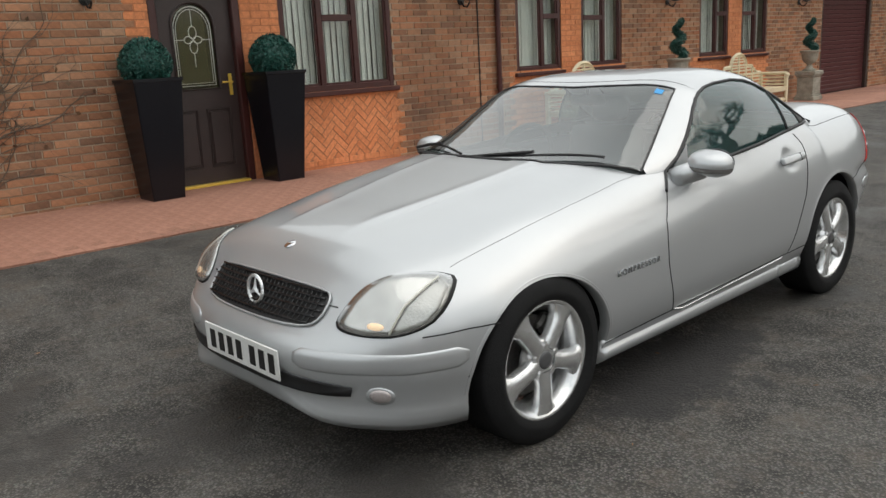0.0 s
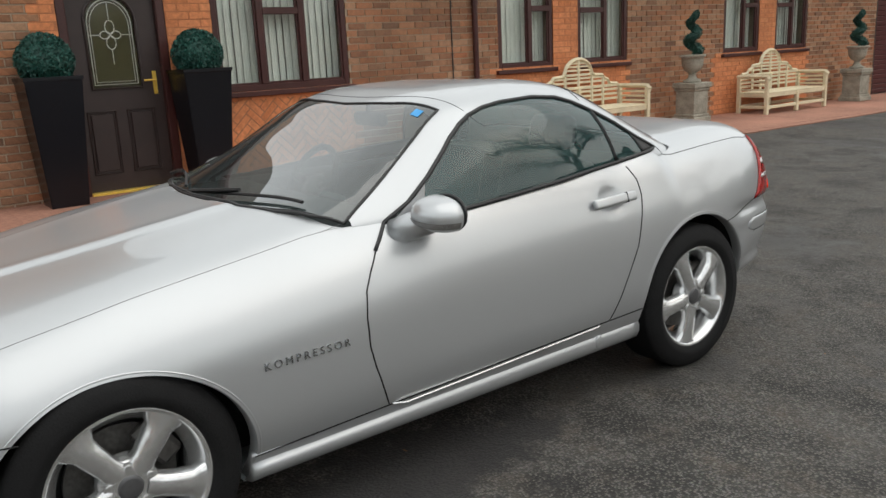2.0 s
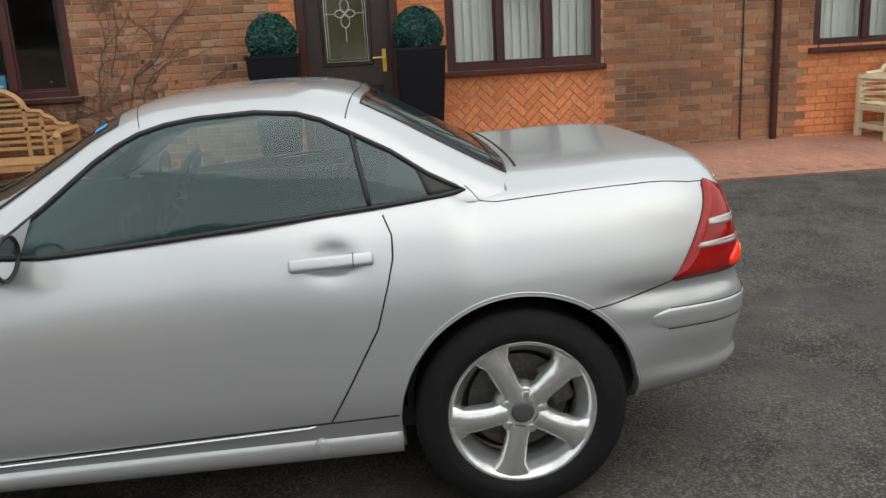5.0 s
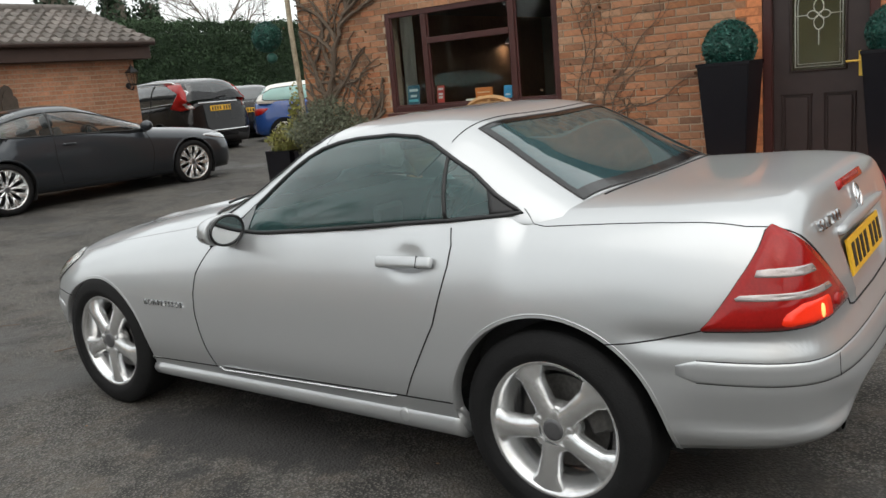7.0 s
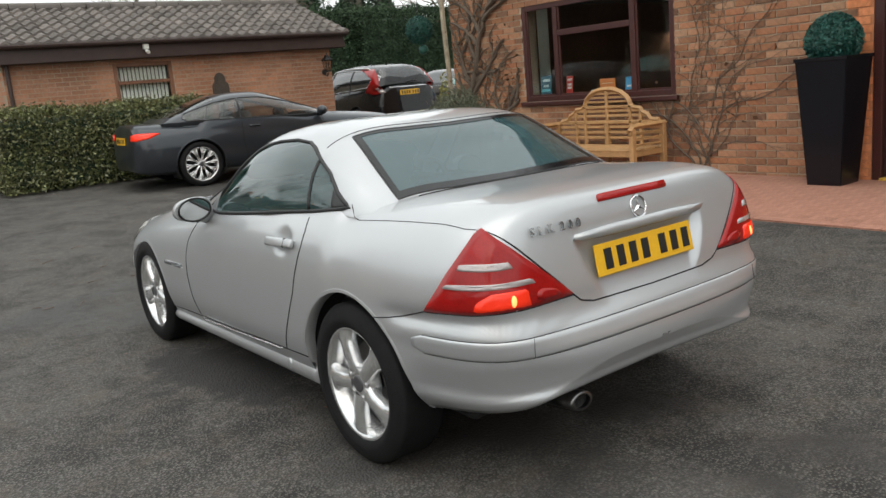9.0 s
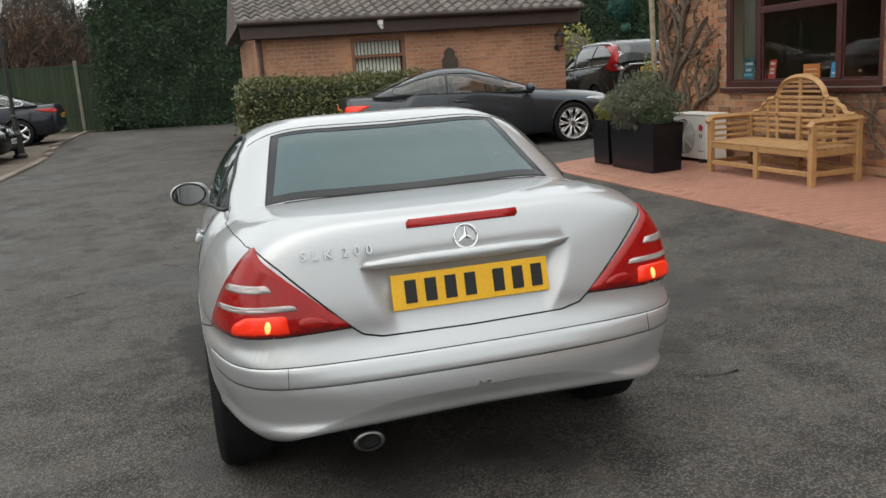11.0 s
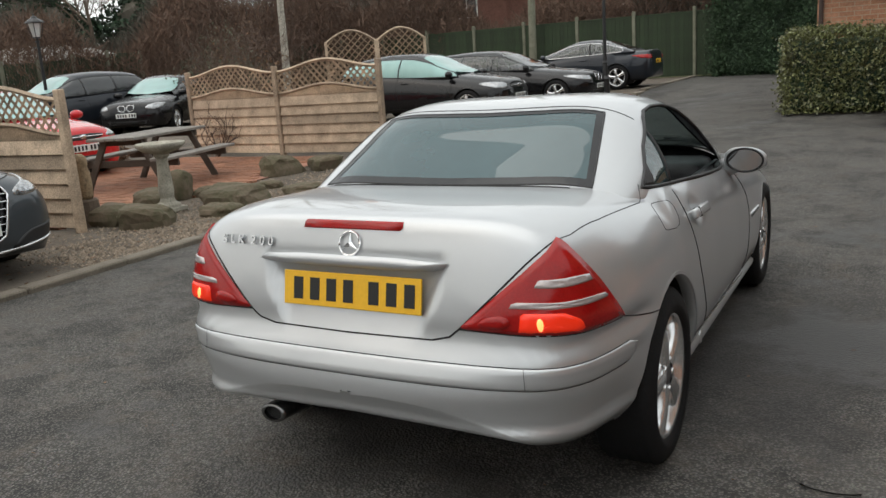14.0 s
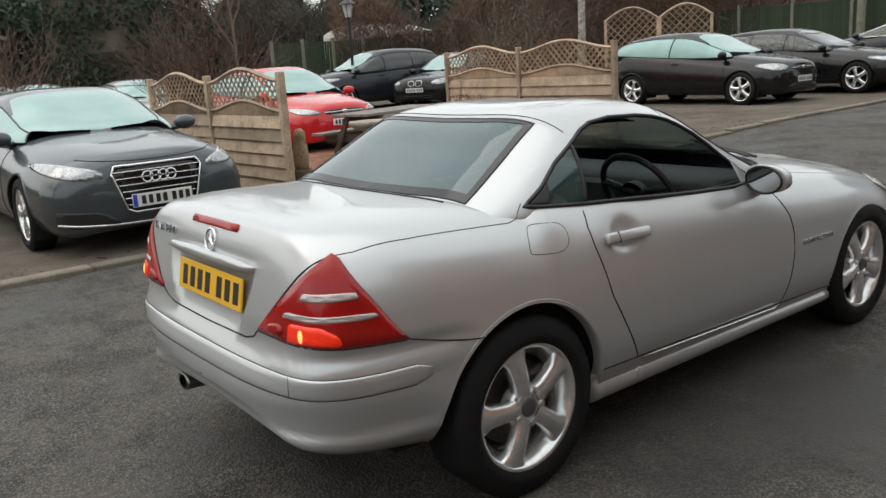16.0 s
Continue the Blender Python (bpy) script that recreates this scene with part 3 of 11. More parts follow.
for co_h, no_h in (((0, 0, HERR[3] + 0.012), (0, 0, 1)), ((0, 0, HERR[2]), (0, 0, -1)), ((0, HERR[1] + 0.1, 0), (0, 1, 0)), ((0, HERR[0] - 0.1, 0), (0, -1, 0))):
    bmesh.ops.bisect_plane(hb, geom=hb.verts[:] + hb.edges[:] + hb.faces[:], plane_co=co_h, plane_no=no_h, clear_outer=True)
quads("panel_bed", [(WX - 0.02, WX - 0.0078, HERR[0] - 0.1, HERR[1] + 0.1, HERR[2], HERR[3] + 0.012)], mat("orange_mortar", (0.33, 0.16, 0.085), 0.9, var=0.25, scale=8, bump=0.4), house)
part("herringbone_panel", hb, M["brick_orange"], house, "orange bricks laid in a herringbone panel")

# roofs, fascias, gutters: a low wing with a hipped end against a taller block
def eaves_run(ya, yb, z):
    rf = bmesh.new()
    box(rf, WX - 0.05 if z == UPPER else WX + 0.004, WX + 0.32, ya, yb, z - 0.02, z + 0.02)
    box(rf, WX + 0.28, WX + 0.32, ya, yb, z - 0.03, z + 0.2)
    part("fascia", rf, M["fascia"], house, "dark brown fascia and soffit")
    gt = bmesh.new()
    tube(gt, [(WX + 0.38, ya, z + 0.15), (WX + 0.38, yb, z + 0.15)], 0.055, 10)
    part("gutter", gt, M["frame"], house)


def hipped_roof(ya, yb, z, rise, hip_a, hip_b):
    """Tiled slopes from z up by rise, the ends leaning in by hip_a and hip_b."""
    rt = bmesh.new()
    xa, xb, xm = WX + 0.36, WX - 6.9, WX - 3.27
    for lift, turn in ((0.2, False), (0.1, True)):
        c = [rt.verts.new(p) for p in ((xa, ya, z + lift), (xa, yb, z + lift), (xb, yb, z + lift), (xb, ya, z + lift), (xm, ya + hip_a, z + rise + lift), (xm, yb - hip_b, z + rise + lift))]
        for f in ((0, 1, 5, 4), (2, 3, 4, 5), (1, 2, 5), (3, 0, 4)):
            rt.faces.new([c[k] for k in (f[::-1] if turn else f)])
        if turn:
            for p, q in ((0, 1), (1, 2), (2, 3), (3, 0)):
                rt.faces.new((c[p], c[q], top[q], top[p]))
        top = c
    part("roof", rt, M["tile"], house, "dark grey-brown tiled roof")


eaves_run(BLOCK + 0.01, Y1 + 0.3, EAVES)
eaves_run(Y0 - 0.3, BLOCK + 0.3, UPPER)
hipped_roof(BLOCK + 0.01, Y1 + 0.3, EAVES, 2.7, 3.0, 0.0)
hipped_roof(Y0 - 0.3, BLOCK + 0.3, UPPER, 1.5, 2.6, 2.6)


def window(name, y0, y1, z0, z1, mullions, transoms, blinds, label):
    """Rosewood frame with sill, mullions, panes and what hangs behind. mullions: y; transoms: (y0, y1, z)."""
    w = empty(name)
    tagged(w, label, "window", kind="structure")
    fx0, fx1 = WX - 0.075, WX - 0.01
    t = 0.065
    fb = bmesh.new()
    for a in ((y0, y0 + t, z0, z1), (y1 - t, y1, z0, z1), (y0 + t, y1 - t, z0, z0 + t), (y0 + t, y1 - t, z1 - t, z1)):
        box(fb, fx0, fx1, *a, bevel=0.006)
    part("window_frame", fb, M["frame"], w)
    sb = bmesh.new()
    box(sb, WX - 0.06, WX + 0.055, y0 - 0.045, y1 + 0.045, z0 - 0.055, z0 - 0.002, bevel=0.008)
    part("window_sill", sb, M["frame"], w)
    bays = [y0 + t] + [v for m_ in mullions for v in (m_ - 0.035, m_ + 0.035)] + [y1 - t]
    for m_ in mullions:
        mb = bmesh.new()
        box(mb, fx0 + 0.004, fx1 + 0.004, m_ - 0.035, m_ + 0.035, z0 + t, z1 - t, bevel=0.006)
        part("mullion", mb, M["frame"], w)
    for a, b, z in transoms:
        tb = bmesh.new()
        box(tb, fx0 + 0.002, fx1 + 0.006, a, b, z - 0.035, z + 0.035, bevel=0.006)
        part("transom", tb, M["frame"], w)
    for a, b in zip(bays[::2], bays[1::2]):
        pb = bmesh.new()
        box(pb, WX - 0.046, WX - 0.042, a, b, z0 + t, z1 - t)
        p = part("pane", pb, M["glass"], w)
        p.visible_shadow = False
        fr = bmesh.new()
        for q in ((a, a + 0.022, z0 + t, z1 - t), (b - 0.022, b, z0 + t, z1 - t), (a + 0.022, b - 0.022, z0 + t, z0 + t + 0.022)):
            box(fr, WX - 0.05, WX - 0.028, *q, bevel=0.003)
        part("glazing_bead", fr, M["frame"], w)
    if blinds:
        n = int((y1 - y0 - 0.1) / 0.082) + 1
        for i in range(n):
            bb = bmesh.new()
            yy = y0 + 0.07 + i * 0.082
            ang = radians(-blinds + 6 * math.sin(i * 1.9))
            pts = [(-0.044, 0.004), (-0.02, 0.0), (0.02, 0.0), (0.044, 0.004)]
            cols = []
            for z in (z0 + 0.06, z1 - 0.03):
                cols.append([bb.verts.new((WX - 0.16 + u * math.sin(ang) + v * math.cos(ang), yy + u * math.cos(ang) - v * math.sin(ang), z)) for u, v in pts])
            for k in range(3):
                bb.faces.new((cols[0][k], cols[0][k + 1], cols[1][k + 1], cols[1][k]))
            part("blind_slat", bb, M["blind"], w)
    return w


window("window_1", 4.92, 6.47, 1.06, 2.25, [5.445, 5.925], [(5.48, 5.89, 1.865)], 16, "rosewood three-bay window with cream vertical blinds")
window("window_2", 8.68, 9.65, 1.09, 2.25, [9.24], [(9.27, 9.59, 1.85)], 5, "rosewood two-bay window with closed pale blinds")
window("window_3", 10.12, 11.14, 1.09, 2.25, [10.68], [(10.18, 10.645, 1.82)], 8, "rosewood two-bay window with closed pale blinds")
window("window_4", 13.45, 14.44, 1.10, 2.25, [14.02], [(14.05, 14.38, 1.85)], 5, "rosewood two-bay window with closed pale blinds")
window("window_5", 14.93, 15.93, 1.10, 2.25, [15.45], [(14.99, 15.42, 1.85)], 9, "rosewood two-bay window with pale blinds")
window("window_6", -1.02, 1.37, 1.04, 2.25, [-0.43, 0.79], [(-0.395, 0.755, 1.87)], 0, "wide rosewood office window with cards on its sill")

# front door
door = empty("door_1")
tagged(door, "dark brown panelled front door with arched leaded glass", "door", kind="structure")
DX = WX - 0.07
db = bmesh.new()
for a in ((3.48, 3.565, 0.17, 2.25), (4.375, 4.46, 0.17, 2.25), (3.565, 4.375, 2.16, 2.25)):
    box(db, WX - 0.1, WX - 0.004, *a, bevel=0.008)
part("door_frame", db, M["frame"], door)
lf = bmesh.new()
GY0, GY1, GZ0, GSP = 3.72, 4.185, 1.18, 1.80
cy, rad = (GY0 + GY1) / 2, (GY1 - GY0) / 2
# the leaf is built in stiles round the arched light
for a in ((3.565, GY0, 0.21, 2.16), (GY1, 4.375, 0.21, 2.16), (GY0, GY1, 0.21, GZ0)):
    box(lf, DX - 0.045, DX, *a)
N = 14
for k in range(N):
    a0, a1 = math.pi * k / N, math.pi * (k + 1) / N
    p0, p1 = (cy + rad * math.cos(a0), GSP + rad * math.sin(a0)), (cy + rad * math.cos(a1), GSP + rad * math.sin(a1))
    vs = [lf.verts.new((DX, *q)) for q in (p0, p1, (p1[0], 2.16), (p0[0], 2.16))]
    lf.faces.new(vs)
    bk = [lf.verts.new((DX - 0.045, *q)) for q in (p0, p1)]
    lf.faces.new((vs[1], vs[0], bk[0], bk[1]))
part("leaf", lf, M["door"], door)
mo = bmesh.new()
arch = [(GY0, GZ0), (GY1, GZ0)] + [(cy + rad * math.cos(math.pi * k / N), GSP + rad * math.sin(math.pi * k / N)) for k in range(N + 1)]
tube(mo, [(DX + 0.006, *p) for p in arch], 0.014, 6, closed=True)
part("moulding", mo, M["door"], door)
for a, b in ((3.66, 3.875), (4.03, 4.245)):
    pb = bmesh.new()
    vs = box(pb, DX - 0.002, DX + 0.012, a, b, 0.40, 0.95, bevel=0.012)
    part("door_panel", pb, M["door"], door)
    rb = bmesh.new()
    tube(rb, [(DX + 0.004, a - 0.02, 0.38), (DX + 0.004, b + 0.02, 0.38), (DX + 0.004, b + 0.02, 0.97), (DX + 0.004, a - 0.02, 0.97)], 0.012, 6, closed=True)
    part("panel_moulding", rb, M["door"], door)
gb = bmesh.new()
inner = [(cy + (y - cy) * 0.97, GZ0 + 0.012 if z == GZ0 else z - 0.008) for y, z in arch]
gb.faces.new([gb.verts.new((DX - 0.02, *p)) for p in inner])
g_ob = part("pane", gb, glass_mat("obscured_door_glass", (0.5, 0.5, 0.34), rough=0.08, opaque=0.55, body=(0.14, 0.135, 0.07)), door, "obscured leaded glass")
lead = bmesh.new()
s = 0.9
tube(lead, [(DX - 0.014, cy + (y - cy) * 0.86, GZ0 + 0.035 if z == GZ0 else (z - GZ0) * 0.955 + GZ0) for y, z in arch], 0.006, 5, closed=True)
tube(lead, [(DX - 0.014, cy + (y - cy) * 0.76, GZ0 + 0.06 if z == GZ0 else (z - GZ0) * 0.925 + GZ0) for y, z in arch], 0.004, 5, closed=True)
for zc, r2 in ((1.74, 0.042), (1.60, 0.042)):
    tube(lead, [(DX - 0.014, cy + r2 * math.sin(a) * (1 + 0.0 * a), zc + 1.5 * r2 * math.cos(a)) for a in [2 * math.pi * i / 14 for i in range(14)]], 0.005, 5, closed=True)
for yc in (-0.05, 0.05):
    tube(lead, [(DX - 0.014, cy + yc + 0.046 * math.sin(a), 1.67 + 0.035 * math.cos(a)) for a in [2 * math.pi * i / 14 for i in range(14)]], 0.005, 5, closed=True)
for q in (((cy, 1.80), (cy, 1.97)), ((cy, 1.54), (cy, 1.40)), ((cy - 0.1, 1.67), (GY0 + 0.04, 1.67)), ((cy + 0.1, 1.67), (GY1 - 0.04, 1.67))):
    tube(lead, [(DX - 0.014, *p) for p in q], 0.004, 5)
part("leading", lead, mat("lead_came", (0.62, 0.63, 0.6), 0.4, metal=0.6, var=0.1), door, "pale leaded tracery")
hd = bmesh.new()
box(hd, DX, DX + 0.012, 4.285, 4.325, 1.10, 1.32, bevel=0.005)
tube(hd, [(DX + 0.01, 4.305, 1.235), (DX + 0.055, 4.305, 1.235)], 0.009, 8)
tube(hd, [(DX + 0.055, 4.308, 1.235), (DX + 0.057, 4.25, 1.238), (DX + 0.055, 4.19, 1.236)], 0.009, 8)
part("door_handle", hd, M["gold"], door, "brass lever handle")
th = bmesh.new()
box(th, WX - 0.09, WX + 0.03, 3.56, 4.38, 0.175, 0.215, bevel=0.006)
part("threshold", th, M["gold"], door, "brass threshold bar")
box_s = bmesh.new()
box(box_s, WX - 0.2, WX + 0.0, 3.48, 4.46, 0.0, 0.172)
part("step", box_s, M["paver"], door)
# dark sheet inside the door, the hall's dimness put into its colour
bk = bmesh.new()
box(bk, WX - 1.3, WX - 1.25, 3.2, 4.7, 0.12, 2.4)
part("hall_wall", bk, M["inside_shade"], door)

# drain pipe, cable
pp = bmesh.new()
tube(pp, [(WX + 0.05, 8.27, 0.12), (WX + 0.05, 8.27, EAVES + 0.1)], 0.036, 12)
for z in (0.9, 1.9):
    tube(pp, [(WX + 0.05, 8.27, z), (WX + 0.05, 8.27, z + 0.05)], 0.043, 12)
drain = mesh_ob("drain_pipe", pp, M["frame"])
tagged(drain, "dark red plastic rainwater pipe on the brick wall", "drain pipe", kind="structure")
cb = bmesh.new()
tube(cb, [(WX + 0.012, 7.93, z) for z in (0.2, 1.0, 1.8, EAVES)], 0.008, 5)
tagged(mesh_ob("wall_cable", cb, M["black"]), "thin dark cable clipped up the brick wall", "cable", kind="structure")

# roller door
gd = empty("door_2")
tagged(gd, "maroon ribbed roller garage door", "garage door", kind="structure")
for i in range(24):
    rb = bmesh.new()
    box(rb, WX - 0.12, WX - 0.09, 18.5, 21.0, 0.1 + i * 0.095, 0.1 + i * 0.095 + 0.09, bevel=0.012)
    part("slat", rb, mat("maroon_steel", (0.085, 0.022, 0.022), 0.4, var=0.15, scale=5) if i == 0 else bpy.data.materials["maroon_steel"], gd)
for a, b in ((18.4, 18.5), (21.0, 21.1)):
    fb = bmesh.new()
    box(fb, WX - 0.13, WX - 0.02, a, b, 0.0, 2.35, bevel=0.005)
    part("guide_rail", fb, M["fascia"], gd)

# ---------------------------------------------------------------- outbuilding
GY = -7.95
GH = 2.42
outb = empty("outbuilding")
tagged(outb, "low orange-brown brick outbuilding with a tiled roof", "outbuilding", kind="structure")
GX0, GX1 = -9.0, -2.95
gh = [(-5.72, -4.68, 1.46, 2.20)]
quads("wall", [(a, b, GY - 0.25, GY - 0.006, c, d) for a, b, c, d in wall_boxes(GX0, GX1, 0.0, GH, gh)] + [(GX1 - 0.25, GX1 - 0.006, GY - 5.5, GY - 0.25, 0.0, GH), (GX0, GX0 + 0.25, GY - 5.5, GY - 0.25, 0.0, GH), (GX0, GX1, GY - 5.7, GY - 5.5, 0.0, GH)], M["mortar"], outb)
quads("brickwork", [(a, b, GY - 0.02, GY + rng_b.uniform(-0.002, 0.002), c, d) for a, b, c, d in bricks_in(GX0, GX1, 0.3, GH, gh)]
      + [(GX1 - 0.02, GX1 + rng_b.uniform(-0.002, 0.002), GY - a, GY - b, c, d) for b, a, c, d in bricks_in(0, 5.5, 0.3, GH, [])],
      brick_mat("warm_orange_brown_brick", [(0.40, 0.20, 0.12), (0.48, 0.25, 0.155), (0.35, 0.175, 0.105), (0.46, 0.215, 0.12)]), outb, kind="stuff", label="warm orange-brown bricks")
fb = bmesh.new()
box(fb, GX0 - 0.25, GX1 + 0.25, GY + 0.0, GY + 0.22, GH - 0.16, GH + 0.12, bevel=0.01)
part("fascia", fb, M["fascia"], outb)
gt = bmesh.new()
tube(gt, [(GX0 - 0.3, GY + 0.28, GH + 0.12), (GX1 + 0.3, GY + 0.28, GH + 0.12)], 0.055, 10)
tube(gt, [(GX1 - 0.06, GY + 0.06, GH), (GX1 - 0.06, GY + 0.06, 0.3)], 0.035, 10)
part("gutter", gt, M["fascia"], outb)
# pantiles in rolls
V, F = [], []
rows, cols = 8, 31
rise = math.tan(radians(20.5))
for r in range(rows):
    for c in range(cols):
        x0 = GX0 - 0.3 + c * (GX1 - GX0 + 0.6) / cols
        wdt = (GX1 - GX0 + 0.6) / cols
        for u0, u1 in ((0, 1),):
            k = len(V)
            M8 = 7
            for e, (yy, lift) in enumerate(((0.0, 0.045), (0.30, 0.0))):
                y = GY + 0.33 - (r * 0.265 + yy)
                z = GH + 0.13 + (r * 0.265 + yy) * rise + lift
                for q in range(M8):
                    t = q / (M8 - 1)
                    V.append((x0 + t * wdt * 1.02, y, z + 0.028 * math.sin(2 * math.pi * t)))
            for q in range(M8 - 1):
                F.append((k + q, k + q + 1, k + M8 + q + 1, k + M8 + q))
            kk = len(V)
            for q in range(M8):
                t = q / (M8 - 1)
                V.append((x0 + t * wdt * 1.02, GY + 0.33 - r * 0.265, GH + 0.13 + r * 0.265 * rise + 0.02 * math.sin(2 * math.pi * t)))
            for q in range(M8 - 1):
                F.append((kk + q, kk + q + 1, k + q + 1, k + q))
me = bpy.data.meshes.new("roof_tiles")
me.from_pydata(V, [], F)
me.materials.append(M["tile"])
ro = new("roof_tiles", me)
ro.parent = outb
tagged(ro, "dark weathered pantiles", kind="stuff")
rb = bmesh.new()
yr = GY + 0.33 - rows * 0.265
zr = GH + 0.13 + rows * 0.265 * rise
vs = [rb.verts.new(p) for p in ((GX0 - 0.3, GY + 0.3, GH + 0.08), (GX1 + 0.3, GY + 0.3, GH + 0.08), (GX1 + 0.3, yr, zr - 0.02), (GX0 - 0.3, yr, zr - 0.02), (GX1 + 0.3, GY - 6.0, GH + 0.08), (GX0 - 0.3, GY - 6.0, GH + 0.08))]
rb.faces.new((vs[0], vs[1], vs[2], vs[3]))
rb.faces.new((vs[3], vs[2], vs[4], vs[5]))
rb.faces.new((vs[1], vs[4], vs[2]))
rb.faces.new((vs[0], vs[3], vs[5]))
part("roof_deck", rb, M["tile"], outb)
for k in range(15):
    rc = bmesh.new()
    xa = GX0 - 0.3 + k * (GX1 - GX0 + 0.6) / 15
    tube(rc, [(xa, yr, zr + 0.01), (xa + (GX1 - GX0 + 0.6) / 15 - 0.012, yr, zr + 0.01)], 0.10, 12)
    part("ridge_tile", rc, M["tile"], outb)
gw = bmesh.new()
for a in ((-5.72, -5.65, 1.46, 2.20), (-4.75, -4.68, 1.46, 2.20), (-5.65, -4.75, 1.46, 1.53), (-5.65, -4.75, 2.13, 2.20), (-5.65, -4.75, 1.83, 1.89)):
    box(gw, a[0], a[1], GY - 0.07, GY + 0.005, a[2], a[3], bevel=0.005)
part("window_frame", gw, mat("mid_brown_frame", (0.22, 0.10, 0.055), 0.45, var=0.2, scale=5), outb)
gp = bmesh.new()
box(gp, -5.65, -4.75, GY - 0.045, GY - 0.041, 1.53, 2.13)
part("pane", gp, M["glass"], outb).visible_shadow = False
for i in range(13):
    sb = bmesh.new()
    box(sb, -5.63 + i * 0.069, -5.63 + i * 0.069 + 0.05, GY - 0.12, GY - 0.115, 1.53, 2.13, m=None)
    part("blind_slat", sb, M["blind"], outb)
# dark sheet close behind the pane: the room's shade as colour
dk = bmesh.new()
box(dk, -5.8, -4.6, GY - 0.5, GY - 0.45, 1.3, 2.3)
part("room_back", dk, M["inside_shade"], outb)
pq = bmesh.new()
half = [(0.16, 1.35), (0.16, 1.70), (0.135, 1.74), (0.105, 1.76)] + [(0.105 * math.cos(a), 1.80 + 0.125 * math.sin(a)) for a in [math.pi * k / 16 for k in range(1, 8)]]
rim_p = [(-6.58 + x, z) for x, z in half] + [(-6.58, 1.935)] + [(-6.58 - x, z) for x, z in reversed(half)]
for scale_p, y0_p, y1_p in ((1.0, 0.004, 0.035), (0.72, 0.035, 0.055)):
    lo_p = [pq.verts.new((-6.58 + (x + 6.58) * scale_p, GY + y0_p, 1.62 + (z - 1.62) * scale_p)) for x, z in rim_p]
    hi_p = [pq.verts.new((-6.58 + (x + 6.58) * scale_p, GY + y1_p, 1.62 + (z - 1.62) * scale_p)) for x, z in rim_p]
    for k in range(len(rim_p)):
        k2 = (k + 1) % len(rim_p)
        pq.faces.new((lo_p[k], lo_p[k2], hi_p[k2], hi_p[k]))
    pq.faces.new(hi_p)
bmesh.ops.recalc_face_normals(pq, faces=pq.faces)
part("wall_plaque", pq, M["wood_dark"], outb, "dark carved wall plaque")
cm = bmesh.new()
box(cm, -5.27, -5.17, GY + 0.22, GY + 0.29, GH - 0.02, GH + 0.09, bevel=0.01)
tube(cm, [(-5.22, GY + 0.28, GH - 0.05), (-5.22, GY + 0.38, GH - 0.08)], 0.03, 8)
part("security_light", cm, M["white"], outb, "white security light")


# ---------------------------------------------------------------- car surfaces
class Car:
    """Two smooth surfaces: the lower body and the cabin. y runs from the nose (negative) to the tail."""

    def __init__(self, W, H, ZB, ZM, A, BB, R, XB, BELT, GA=4.0, GB=1.585, low=0.10, bulge=None):
        def fn(v):
            return table(v) if isinstance(v, list) else (lambda y: v)
        self.W, self.H, self.ZB, self.ZM, self.A, self.BB = fn(W), fn(H), fn(ZB), fn(ZM), fn(A), fn(BB)
        self.R, self.XB, self.BELT = fn(R), fn(XB), fn(BELT)
        self.GA, self.GB, self.low, self.bulge = GA, GB, low, bulge
        self.y0, self.y1 = W[0][0], W[-1][0]
        self.c0, self.c1 = R[0][0], R[-1][0]

    def section(self, y, n_low, n_side, n_top):
        """Half a body section, from the sill to the centre line."""
        w, h, zb, zm, a, b = self.W(y), self.H(y), self.ZB(y), self.ZM(y), self.A(y), self.BB(y)
        zm = min(max(zm, zb + 0.01), h - 0.01)
        out = [(0.0, zb + 0.012), (w * 0.4, zb + 0.008), (w * 0.75, zb + 0.003)]
        for i in range(n_low):
            s = 1 - i / n_low
            out.append((w * (1 - self.low * s ** 2.2), zm - (zm - zb) * s))
        v45, r45 = 0.5 ** (1 / b), 0.5 ** (1 / a)
        for i in range(n_side):
            v = v45 * i / n_side
            out.append((w * (1 - v ** b) ** (1 / a), zm + (h - zm) * v))
        for i in range(n_top + 1):
            r = r45 * (1 - i / n_top)
            out.append((w * r, zm + (h - zm) * (1 - r ** a) ** (1 / b)))
        if self.bulge:
            out = [(x, z + self.bulge(x, y, z)) for x, z in out]
        return out

    def cabin(self, y, n_side, n_top):
        xb, zb, r_ = self.XB(y), self.BELT(y), self.R(y)
        h = max(0.004, r_ - zb)
        v45, r45 = 0.5 ** (1 / self.GB), 0.5 ** (1 / self.GA)
        out = [(xb - 0.015, zb - 0.05)]
        for i in range(n_side):
            v = v45 * i / n_side
            out.append((xb * (1 - v ** self.GB) ** (1 / self.GA), zb + h * v))
        for i in range(n_top + 1):
            r = r45 * (1 - i / n_top)
            out.append((xb * r, zb + h * (1 - r ** self.GA) ** (1 / self.GB)))
        return out


def side_x(c, y, z):
    """Half width of the body at a height."""
    w, h, zb, zm, a, b = c.W(y), c.H(y), c.ZB(y), c.ZM(y), c.A(y), c.BB(y)
    if z <= zm:
        return w * (1 - c.low * max(0, (zm - z) / (zm - zb)) ** 2.2)
    return w * max(0, 1 - ((z - zm) / (h - zm)) ** b) ** (1 / a)


